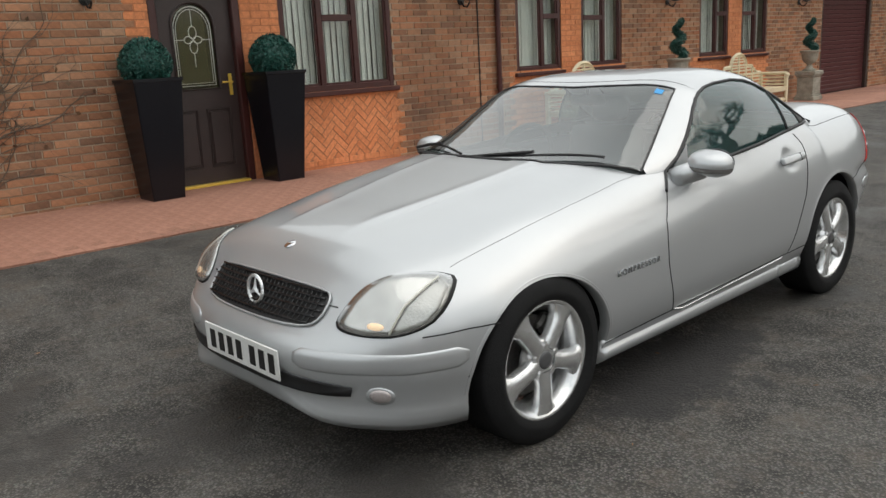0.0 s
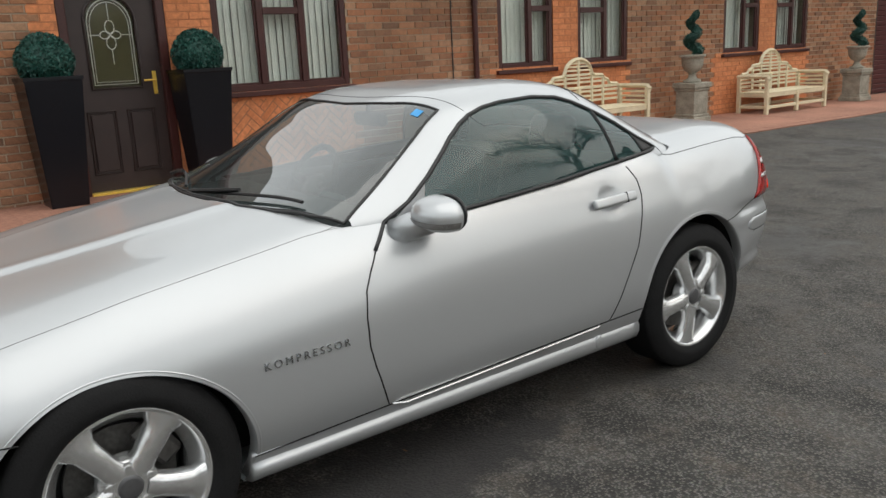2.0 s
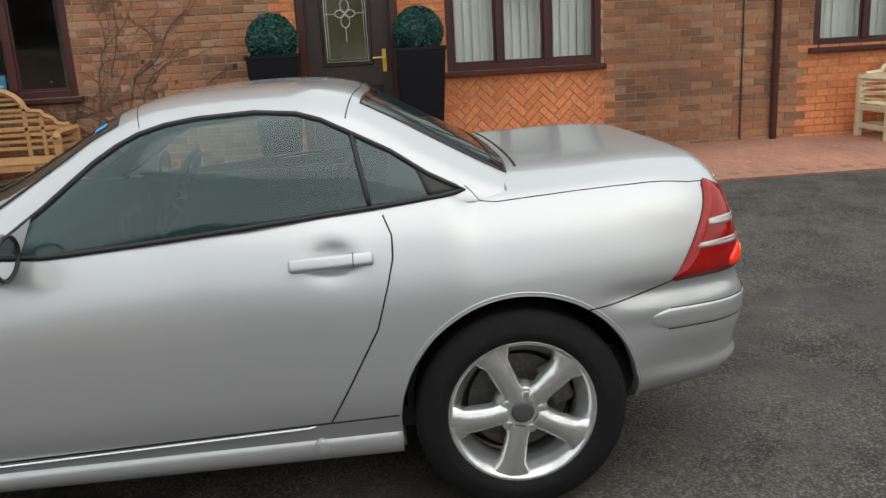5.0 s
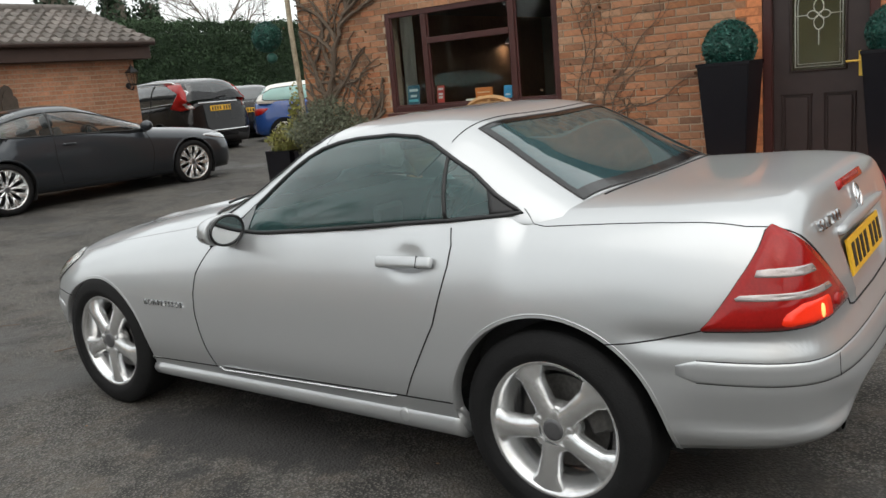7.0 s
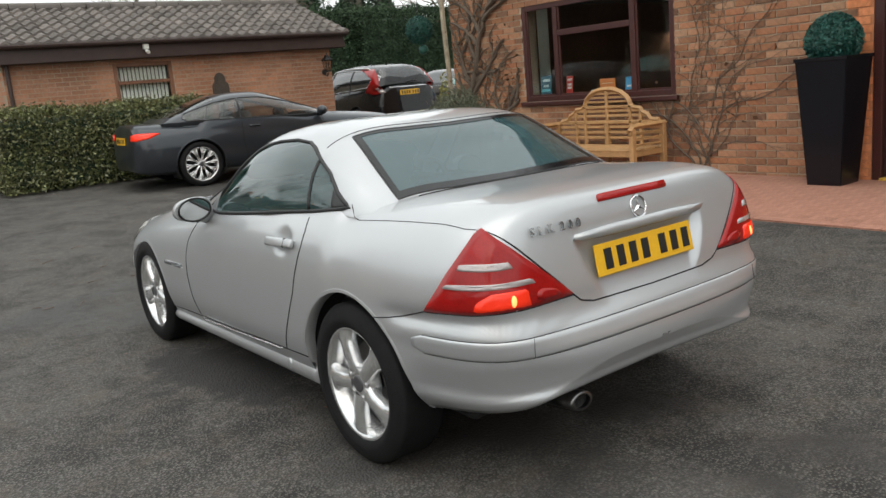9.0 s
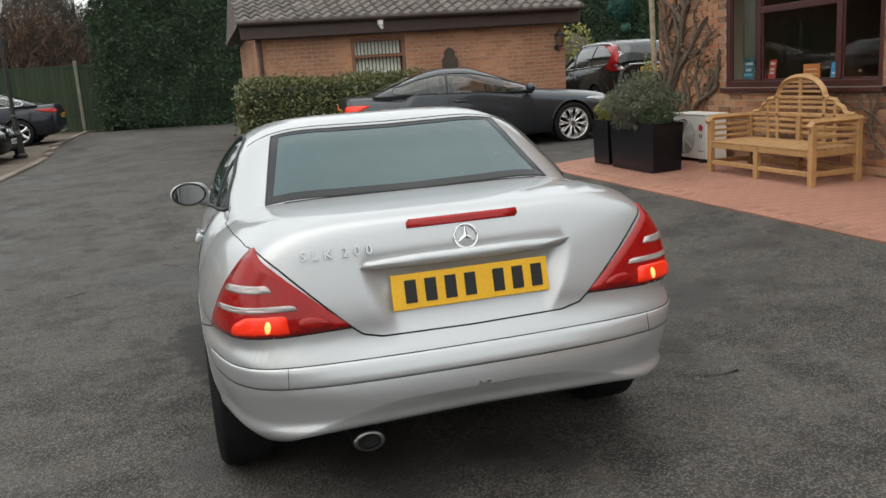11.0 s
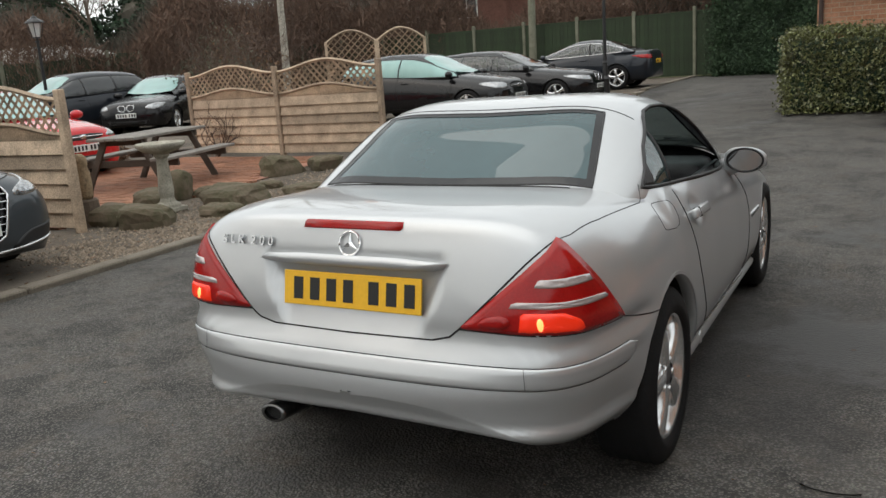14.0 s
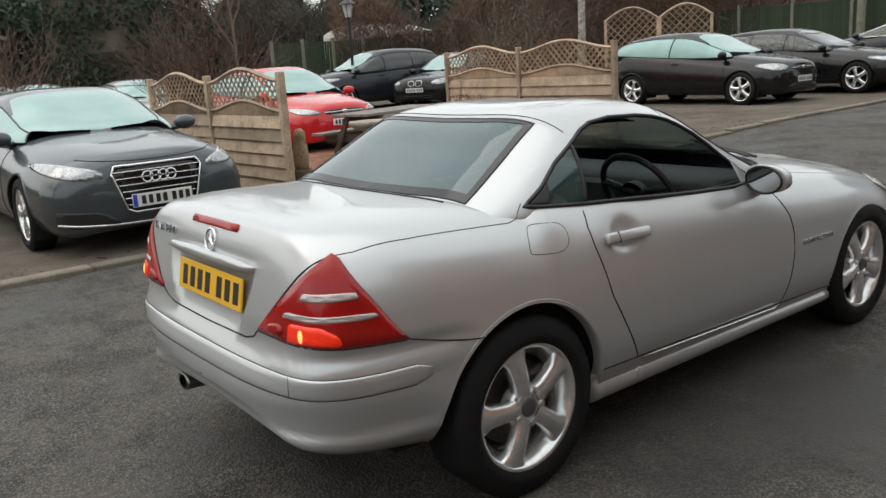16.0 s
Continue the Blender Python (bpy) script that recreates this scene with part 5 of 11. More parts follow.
M["screen_glass"] = glass_mat("misted_windscreen", (0.38, 0.48, 0.47), opaque=0.08, body=(0.30, 0.36, 0.36), gloss=0.14)
M["car_glass_rear"] = glass_mat("heated_rear_glass", (0.10, 0.17, 0.17), opaque=0.60, body=(0.068, 0.135, 0.148), gloss=0.06)
M["lamp_clear"] = glass_mat("lamp_lens", (0.9, 0.9, 0.88), rough=0.03)
M["lamp_red"] = mat("red_lamp_plastic", (0.32, 0.008, 0.007), 0.13, var=0.2, scale=12, bump=0.06, bscale=140, coat=0.3, spec=0.25)
M["lamp_white"] = mat("clear_ribbed_lamp_plastic", (0.47, 0.42, 0.41), 0.15, metal=0.3, var=0.12, scale=30, bump=0.15, bscale=120, coat=1.0)
M["reflector"] = mat("lamp_reflector", (0.66, 0.665, 0.67), 0.22, metal=0.75, var=0.14, scale=9, bump=0.35, bscale=26)
M["lamp_clear_body"] = mat("clear_indicator_plastic", (0.52, 0.53, 0.53), 0.2, metal=0.5, var=0.2, scale=24, bump=0.3, bscale=120, coat=1.0)
M["interior"] = mat("anthracite_leather", (0.022, 0.022, 0.024), 0.55, var=0.2, scale=12, bump=0.2, bscale=90)
M["interior_light"] = mat("pale_grey_leather", (0.30, 0.31, 0.31), 0.55, var=0.12, scale=8, bump=0.15, bscale=90)
M["interior_grey"] = mat("grey_trim", (0.10, 0.105, 0.105), 0.6, var=0.15, scale=8, bump=0.15, bscale=90)


def cabin_side_x(c, y, z):
    xb, zb, r_ = c.XB(y), c.BELT(y), c.R(y)
    v = max(0, min(1, (z - zb) / max(0.004, r_ - zb)))
    return xb * (1 - v ** c.GB) ** (1 / c.GA)


def cabin_top_z(c, x, y):
    xb, zb, r_ = c.XB(y), c.BELT(y), c.R(y)
    r = min(1, abs(x) / xb)
    return zb + (r_ - zb) * (1 - r ** c.GA) ** (1 / c.GB)


CX, CY = -2.643, 3.305
car = empty("roadster", CX, CY, 0.0)
tagged(car, "silver two-seat hardtop roadster with five-spoke alloys, side lights lit", "car")

ys = steps_between(ROADSTER.y0, -1.6, 34, 0.5)[:-1] + steps_between(-1.6, 1.6, 140)[:-1] + steps_between(1.6, ROADSTER.y1, 40, 0.4)


def dented(y):
    """Body section with the finger bowl pressed in behind the door handle."""
    out = []
    for x, z in ROADSTER.section(y, 9, 30, 44):
        e = ((y - 0.675) / 0.082) ** 2 + ((z - 0.806) / 0.062) ** 2
        out.append((x - 0.022 * (1 - e) ** 1.3 if e < 1 and x > 0.6 else x, z))
    return out


def bumper_shape(v):
    """The bumpers' lower part: drawn in below the rub strips, then flared out into a lip."""
    x, y, z = v
    if y > 1.36:
        t = smooth(1.38, 1.56, y)
        d = 0.006 * smooth(0.395, 0.365, z) - 0.020 * smooth(1.46, 1.72, y) * smooth(0.515, 0.42, z) * smooth(0.355, 0.40, z)
        d -= 0.006 * smooth(0.585, 0.54, z) + 0.018 * math.exp(-((z - 0.640) / 0.028) ** 2)
        # the hollow that holds the number plate
        edge = 0.262 + 0.42 * (z - 0.68)
        if y > 1.8:
            d -= 0.028 * smooth(edge + 0.02, edge - 0.006, abs(x)) * smooth(0.844, 0.828, z) * smooth(0.666, 0.684, z)
        cy = 1.2
    elif y < -1.36:
        t = smooth(-1.38, -1.56, y)
        d = 0.014 * smooth(0.272, 0.232, z) - 0.008 * smooth(0.38, 0.34, z) * smooth(0.255, 0.285, z)
        cy = -1.2
    else:
        return v
    r = math.hypot(x, y - cy) or 1.0
    return (x + d * t * x / r, y + d * t * (y - cy) / r, z)


body = Grid(ys, dented, bumper_shape)
cab = Grid(steps_between(ROADSTER.c0, ROADSTER.c1, 110), lambda y: ROADSTER.cabin(y, 22, 20))

FOOT = [(-0.30 + 0.06 * i, -0.64 + 0.38 * (-0.30 + 0.06 * i) ** 2) for i in range(11)]
FOOT = [(-0.66, -0.475), (-0.6, -0.503), (-0.45, -0.563)] + FOOT + [(0.45, -0.563), (0.6, -0.503), (0.66, -0.475)]
FOOT += [(ROADSTER.XB(v) - 0.004, v) for v in steps_between(-0.44, 1.19, 30)] + [(-ROADSTER.XB(v) + 0.004, v) for v in steps_between(1.19, -0.44, 30)]


def body_top(x, y):
    w, h, zm = ROADSTER.W(y), ROADSTER.H(y), ROADSTER.ZM(y)
    return zm + (h - zm) * max(0.0, 1 - min(1, abs(x) / w) ** ROADSTER.A(y)) ** (1 / ROADSTER.BB(y))


for i, v in enumerate(body.V):
    for t, way, mid in ((smooth(1.94, 1.995, v[1]), 1, 0.46), (smooth(-1.935, -1.965, v[1]), -1, 0.39)):
        if t > 0:
            nn = Vector(body.N[i]) * (1 - t) + Vector((v[0] * 0.9, way, (v[2] - mid) * 5.0)).normalized() * t
            body.N[i] = nn.normalized()

# wheel arches: centre, half length and half height of each
ARCH = [(-1.195, 0.305, 0.357, 0.309), (1.192, 0.312, 0.358, 0.358)]
for ay, az, ah, av in ARCH:
    oval = [(ay + ah * math.cos(2 * math.pi * k / 72), az + av * math.sin(2 * math.pi * k / 72)) for k in range(72)]
    body.snap(oval, lambda v: (v[1], v[2]), lambda q, v: bumper_shape((math.copysign(side_x(ROADSTER, *q), v[0]), q[0], q[1])), lambda v: abs(v[0]) > 0.45)
body.snap(FOOT, lambda v: (v[0], v[1]), lambda q, v: (q[0], q[1], body_top(*q)), lambda v: v[2] > 0.72)


def in_arch(c):
    return any(((c[1] - ay) / ah) ** 2 + ((c[2] - az) / av) ** 2 < 1 for ay, az, ah, av in ARCH) and abs(c[0]) > 0.45


DLO = [(-0.30, 0.866), (-0.20, 0.915), (-0.10, 0.985), (0.04, 1.097), (0.10, 1.135), (0.157, 1.162), (0.23, 1.182), (0.32, 1.194), (0.48, 1.201), (0.60, 1.191), (0.67, 1.170), (0.74, 1.136), (0.86, 1.075), (0.96, 1.008), (1.06, 0.956), (1.0, 0.948), (0.80, 0.930), (0.53, 0.912), (0.20, 0.884), (-0.10, 0.862)]
WS = [(0.693, -0.425), (0.62, -0.50), (0.5, -0.562), (0.3, -0.622), (0.0, -0.645), (-0.3, -0.622), (-0.5, -0.562), (-0.62, -0.50), (-0.693, -0.425), (-0.612, -0.17), (-0.535, 0.08), (-0.3, 0.036), (0.0, 0.018), (0.3, 0.036), (0.535, 0.08), (0.612, -0.17)]
RW = [(0.566, 1.205), (0.3, 1.228), (0.0, 1.236), (-0.3, 1.228), (-0.566, 1.205), (-0.527, 0.99), (-0.488, 0.785), (-0.25, 0.808), (0.0, 0.815), (0.25, 0.808), (0.488, 0.785), (0.527, 0.99)]
cab.snap(DLO, lambda v: (v[1], v[2]), lambda q, v: (math.copysign(cabin_side_x(ROADSTER, *q), v[0]), q[0], q[1]), lambda v: abs(v[0]) > 0.35)
for outline in (WS, RW):
    cab.snap(outline, lambda v: (v[0], v[1]), lambda q, v: (q[0], q[1], cabin_top_z(ROADSTER, *q)), lambda v: abs(v[0]) < 0.72)


def side_pt(c):
    return (c[1], c[2])


DOOR = [(-0.30, 0.90), (-0.371, 0.793), (-0.41, 0.74), (-0.439, 0.69), (-0.453, 0.61), (-0.453, 0.52), (-0.438, 0.45), (-0.412, 0.37), (-0.385, 0.298), (0.636, 0.336), (0.708, 0.465), (0.788, 0.61), (0.826, 0.735), (0.843, 0.80), (0.845, 0.86), (0.825, 0.91), (0.79, 0.945)]
groups = {k: [] for k in ("bonnet", "boot_lid", "front_bumper", "rear_bumper", "door_l", "door_r", "front_wing_l", "front_wing_r", "rear_quarter_l", "rear_quarter_r")}
for f in body.F:
    c = body.centre(f)
    x, y, z = c
    if in_arch(c):
        continue
    if z > 0.72 and in_poly((x, y), FOOT):
        continue
    s = "l" if x > 0 else "r"
    front_seam = 0.535 + 0.10 * (y + 1.70)
    if y < -1.45 and z < front_seam and (y < -1.5 or True) and (z < 0.535 or abs(x) > 0.7):
        groups["front_bumper"].append(f)
    elif y > 1.35 and z < 0.625 + 0.13 * max(0, min(1, (y - 1.4) / 0.2)) * (abs(x) > 0.7) * 0.3:
        groups["rear_bumper"].append(f)
    elif y < -0.45 and abs(x) < 0.635 + 0.06 * smooth(-1.4, -0.5, y) and z > 0.55:
        groups["bonnet"].append(f)
    elif y > 1.08 and (abs(x) < 0.70) and z > 0.62:
        groups["boot_lid"].append(f)
    elif in_poly((y, z), DOOR) and abs(x) > 0.5:
        groups["door_" + s].append(f)
    elif y < 0.2:
        groups["front_wing_" + s].append(f)
    else:
        groups["rear_quarter_" + s].append(f)
for k, fs in groups.items():
    nm = k[:-2] if k[-2:] in ("_l", "_r") else k
    body.part("side_door" if nm == "door" else nm, fs, M["silver"], car)

glass_l, glass_r, quarter_l, quarter_r, screen, rear_glass, roof_f, pillar_f, seal_f = [], [], [], [], [], [], [], [], []
for f in cab.F:
    c = cab.centre(f)
    x, y, z = c
    if abs(x) > 0.35 and in_poly((y, z), DLO) and z > ROADSTER.BELT(y) - 0.01:
        if y < 0.752 + (1.13 - z) * 0.19:
            (glass_l if x > 0 else glass_r).append(f)
        else:
            (quarter_l if x > 0 else quarter_r).append(f)
    elif in_poly((x, y), WS):
        screen.append(f)
    elif in_poly((x, y), RW):
        rear_glass.append(f)
    elif 0.07 + 0.25 * x * x < y < 0.785 - 0.14 * x * x and z > 1.12:
        roof_f.append(f)
    elif z < ROADSTER.BELT(y) - 0.001 and -0.3 < y < 1.03:
        seal_f.append(f)
    elif y > -0.40:
        pillar_f.append(f)
cab.part("roof", roof_f, M["silver"], car)
for sg in (1, -1):
    cab.part("windscreen_pillar", [f for f in pillar_f if cab.centre(f)[0] * sg > 0 and cab.centre(f)[1] < 0.45], M["silver"], car)
    cab.part("rear_pillar", [f for f in pillar_f if cab.centre(f)[0] * sg > 0 and cab.centre(f)[1] >= 0.45], M["silver"], car)
    cab.part("belt_trim", [f for f in seal_f if cab.centre(f)[0] * sg > 0], M["black"], car)
for nm, fs, mt in (("windscreen", screen, M["screen_glass"]), ("rear_window", rear_glass, M["car_glass_rear"]), ("side_window", glass_l, M["car_glass"]), ("quarter_window", quarter_l, M["car_glass"]), ("quarter_window", quarter_r, M["car_glass"])):
    g = cab.part(nm, fs, mt, car)
    g.visible_shadow = False

S = [body, cab]
left, right = projector((1, 0, 0), S), projector((-1, 0, 0), S)
top = projector((0, 0, 1), S, up=(0, 1, 0))
front, rear = projector((0, -1, 0), S), projector((0, 1, 0), S)


hl = left.flat((0, 1, 0))[0]
SL = 1 if hl > 0 else -1


def side_seams(proj, sg):
    q = (lambda p: (p[0] * SL * sg, p[1]))
    seam("door_gap", [q(p) for p in DOOR[1:-1]], proj, car, 0.0028, M["seam"])
    seam("sill_gap", [q((-0.845, 0.276)), q((-0.385, 0.297)), q((0.636, 0.335)), q((0.83, 0.341))], proj, car, 0.0028, M["seam"])
    seam("window_seal", [q(p) for p in DLO], proj, car, 0.0085, M["black"], closed=True, lift=0.001)
    seam("window_post", [q((0.752, 1.13)), q((0.79, 0.936))], proj, car, 0.008, M["black"])
    decal("quarter_trim", [q(p) for p in ((0.925, 1.026), (0.96, 1.004), (1.052, 0.957), (1.0, 0.951), (0.958, 0.947), (0.944, 0.985))], proj, M["black"], car, lift=0.003, rings=2, sink=0.004, dense=24, label="black corner trim of the quarter window")
    seam("pillar_trim", [q((-0.20, 0.915)), q((-0.30, 0.866)), q((-0.372, 0.795))], proj, car, 0.007, M["black"], lift=0.002)
    seam("bumper_gap", [q((1.385, 0.612)), q((1.45, 0.620)), q((1.53, 0.635)), q((1.60, 0.654)), q((1.645, 0.668))], proj, car, 0.0025, M["seam"])
    seam("bumper_gap", [q((-1.70, 0.519)), q((-1.55, 0.523)), q((-1.435, 0.518))], proj, car, 0.0025, M["seam"])
    # door handle in its bowl
    hxl, hxh = side_x(ROADSTER, 0.675, 0.78), side_x(ROADSTER, 0.675, 0.83)
    hb_ = bmesh.new()
    box(hb_, -0.012, 0.012, -0.116, 0.116, -0.019, 0.019, bevel=0.0095, seg=3, m=Matrix.Translation((sg * ((hxl + hxh) / 2 + 0.017), 0.675, 0.806)) @ Matrix.Rotation(sg * math.atan2(hxh - hxl, 0.05), 4, "Y") @ Matrix.Rotation(0.035, 4, "X"))
    part("door_handle", hb_, M["silver"], car, smooth=True)
    hk = bmesh.new()
    box(hk, -0.0125, 0.0125, -0.0012, 0.0012, -0.0195, 0.0195, m=Matrix.Translation((sg * ((hxl + hxh) / 2 + 0.017), 0.735, 0.806 + 0.035 * 0.06)) @ Matrix.Rotation(sg * math.atan2(hxh - hxl, 0.05), 4, "Y"))
    part("handle_joint", hk, M["seam"], car)
    for dy in (-0.09, 0.09):
        hb_ = bmesh.new()
        box(hb_, -0.012, 0.012, -0.016, 0.016, -0.011, 0.011, bevel=0.004, m=Matrix.Translation((sg * ((hxl + hxh) / 2 + 0.004), 0.675 + dy, 0.806 + 0.035 * dy)))
        part("handle_mount", hb_, M["silver"], car)
    # arch lips: a flat band round the opening, turned in at its edge
    for ay, az, ah, av in ARCH:
        bm = bmesh.new()
        rows = []
        for k in range(57):
            a = radians(-24 + 228 * k / 56)
            ca, sa = math.cos(a), math.sin(a)
            if az + av * sa < (0.275 if ay * ca > 0 else 0.30 if ay > 0 else 0.25):
                continue
            row = []
            for grow, out in ((0.014, -0.003), (0.012, 0.0010), (0.009, 0.0012), (0.001, -0.004), (-0.004, -0.014), (-0.004, -0.045)):
                y, z = ay + (ah + grow) * ca, az + (av + grow) * sa
                base = bumper_shape((side_x(ROADSTER, y, max(z, 0.24)), y, z))
                row.append(bm.verts.new((sg * (base[0] + out), base[1], z)))
            rows.append(row)
        for p, r in zip(rows, rows[1:]):
            for k in range(5):
                bm.faces.new((p[k], p[k + 1], r[k + 1], r[k]))
        bmesh.ops.recalc_face_normals(bm, faces=bm.faces)
        part("arch_lip", bm, M["silver"], car, smooth=True)


side_seams(left, 1)
side_seams(right, -1)

# sills with a raised tread
for sg in (1, -1):
    bm = bmesh.new()
    prof = [(0.70, 0.180), (0.755, 0.180), (0.785, 0.187), (0.805, 0.201), (0.816, 0.220), (0.818, 0.236), (0.813, 0.248), (0.804, 0.256), (0.805, 0.266), (0.817, 0.286), (0.819, 0.292), (0.800, 0.297)]
    rows = []
    for i in range(41):
        y = -0.852 + 1.69 * i / 40
        lift = 0.052 * (i / 40) - 0.012
        rows.append([bm.verts.new((sg * x, y, z + lift * (0.3 + 0.7 * smooth(0.19, 0.29, z)))) for x, z in prof])
    for p, r in zip(rows, rows[1:]):
        for k in range(len(prof) - 1):
            bm.faces.new((p[k], p[k + 1], r[k + 1], r[k]))
    bm.faces.new(rows[0])
    bm.faces.new(rows[-1][::-1])
    bmesh.ops.recalc_face_normals(bm, faces=bm.faces)
    part("side_skirt", bm, M["silver"], car, smooth=True)
    tb = bmesh.new()
    tube(tb, [(sg * (0.835 - 0.012 * (i in (0, 20))), -0.375 + 0.998 * i / 20, 0.290 + 0.036 * i / 20 + 0.008 * (i in (0, 20))) for i in range(21)], 0.0042, 6)
    part("tread_strip", tb, M["alloy"], car, "bright sill strip")
    jc = bmesh.new()
    lathe(jc, [(0.0, 0.003), (0.018, 0.003), (0.0205, 0.0), (0.0205, -0.01)], 20, Matrix.Translation((sg * 0.8165, 0.60, 0.252)) @ Matrix.Rotation(radians(90 * sg), 4, "Y") @ Matrix.Diagonal((1.3, 1, 1, 1)))
    part("jack_point_cover", jc, M["silver"], car, smooth=True)

# bonnet shut line and screen base
for sg in (1, -1):
    seam("bonnet_gap", [(sg * x, y) for x, y in ((0.69, -0.43), (0.678, -0.56), (0.682, -0.8), (0.684, -1.0), (0.68, -1.2), (0.672, -1.36), (0.668, -1.5))], projector((0, 0, 1), S, up=(0, 1, 0)), car, 0.0010, M["joint"])
tp = projector((0, 0, 1), S, up=(0, 1, 0))
hx = tp.flat((1, 0, 0))[0]
TX = 1 if hx > 0 else -1
seam("screen_base", [(TX * x, -0.655 + 0.43 * x * x) for x in [(-0.64 + 1.28 * i / 28) for i in range(29)]], tp, car, 0.005, M["black"])
seam("screen_seal", [(TX * x, y) for x, y in WS], tp, car, 0.006, M["black"], closed=True)
rim = [(TX * x, y) for x, y in RW]
mid = (0.0, sum(y for _, y in rim) / len(rim))
for a, b in zip(rim, rim[1:] + rim[:1]):
    fr_ = bmesh.new()
    for k in range(6):
        quad = []
        for u, inn in ((k / 6, 0), ((k + 1) / 6, 0), ((k + 1) / 6, 1), (k / 6, 1)):
            x, y = a[0] + (b[0] - a[0]) * u, a[1] + (b[1] - a[1]) * u
            x, y = x - inn * 0.030 * x / 0.55, y - inn * (0.036 if y > mid[1] else 0.024) * min(1, max(-1, (y - mid[1]) / 0.19))
            quad.append(fr_.verts.new(tp((x, y))[0] + Vector((0, 0, 0.0025))))
        fr_.faces.new(quad)
    bmesh.ops.remove_doubles(fr_, verts=fr_.verts, dist=0.0005)
    part("glass_border", fr_, M["gloss_black"], car, "printed black border of the rear glass")
seam("rear_screen_seal", [(TX * x, y) for x, y in RW], tp, car, 0.0045, M["black"], closed=True)
for sg in (1, -1):
    seam("boot_gap", [(sg * x, y) for x, y in ((0.690, 1.065), (0.708, 1.105), (0.718, 1.15), (0.714, 1.3), (0.70, 1.55), (0.674, 1.73), (0.653, 1.788))], tp, car, 0.0018, M["seam"])
seam("roof_gap", [(0.587 * i / 12, 0.787 - 0.049 * (i / 12) ** 2) for i in range(-12, 13)], tp, car, 0.0022, M["seam"])
seam("roof_gap", [(0.585 * i / 12, 0.072 + 0.083 * (i / 12) ** 2) for i in range(-12, 13)], tp, car, 0.0014, M["seam"])
seam("boot_gap_front", [(x, 1.262 - 0.06 * x * x) for x in [(-0.5 + i / 20) for i in range(21)]], tp, car, 0.004, M["seam"])

# front face
fx = front.flat((1, 0, 0))[0]
FX = 1 if fx > 0 else -1
GR = round_poly([(-0.362, 0.622), (-0.2, 0.629), (0.2, 0.629), (0.362, 0.622), (0.386, 0.60), (0.382, 0.545), (0.352, 0.518), (0.2, 0.509), (-0.2, 0.509), (-0.352, 0.518), (-0.382, 0.545), (-0.386, 0.60)], 1)
decal("grille", GR, front, M["black"], car, lift=0.004, rings=5, sink=0.02, label="black mesh grille")
seam("grille_surround", GR, front, car, 0.005, M["silver"], closed=True, lift=0.006)
for k in range(6):
    z = 0.524 + 0.0185 * k
    w = 0.345 + 0.014 * min(k, 2) - 0.006 * max(0, k - 3)
    seam("grille_bar", [(-w, z), (0, z), (w, z)], front, car, 0.0045, M["gloss_black"], lift=0.012)
for k in range(27):
    x = -0.338 + 0.026 * k
    seam("grille_rib", [(x, 0.52), (x, 0.62)], front, car, 0.0028, M["gloss_black"], lift=0.010)


def star(proj_pt, nor, r, parent, up, thick=0.005):
    """Ring with three points, drawn plain."""
    n = nor.normalized()
    u = (up - n * up.dot(n)).normalized()
    s = u.cross(n)
    bm = bmesh.new()
    tube(bm, [proj_pt + (u * math.cos(a) + s * math.sin(a)) * r for a in [2 * math.pi * k / 28 for k in range(28)]], thick, 6, closed=True)
    for k in range(3):
        a = 2 * math.pi * k / 3
        d = u * math.cos(a) + s * math.sin(a)
        e = u * math.cos(a + math.pi / 2) + s * math.sin(a + math.pi / 2)
        t = bm.verts.new(proj_pt + d * r)
        a1, a2, c = bm.verts.new(proj_pt + e * thick * 1.9), bm.verts.new(proj_pt - e * thick * 1.9), bm.verts.new(proj_pt + n * thick * 1.4)
        bm.faces.new((a1, t, c))
        bm.faces.new((t, a2, c))
    return part("badge", bm, M["chrome"], parent, "chrome ring badge")


loc, nor = front((0, 0.572))
star(loc + nor * 0.030 + Vector((0, -0.012, 0)), Vector((0, -1, 0.12)), 0.050, car, Vector((0, 0, 1)), 0.0065).data.materials[0] = mat("satin_badge_silver", (0.72, 0.73, 0.74), 0.28, metal=0.6, var=0.08, scale=40)
loc, nor = tp((0, -1.70))
bm = bmesh.new()
bmesh.ops.create_uvsphere(bm, u_segments=20, v_segments=10, radius=1)
bmesh.ops.transform(bm, matrix=Matrix.Translation(loc) @ Matrix.Rotation(radians(20), 4, "X") @ Matrix.Diagonal((0.026, 0.026, 0.005, 1)), verts=bm.verts)
part("bonnet_badge", bm, M["chrome"], car, smooth=True)

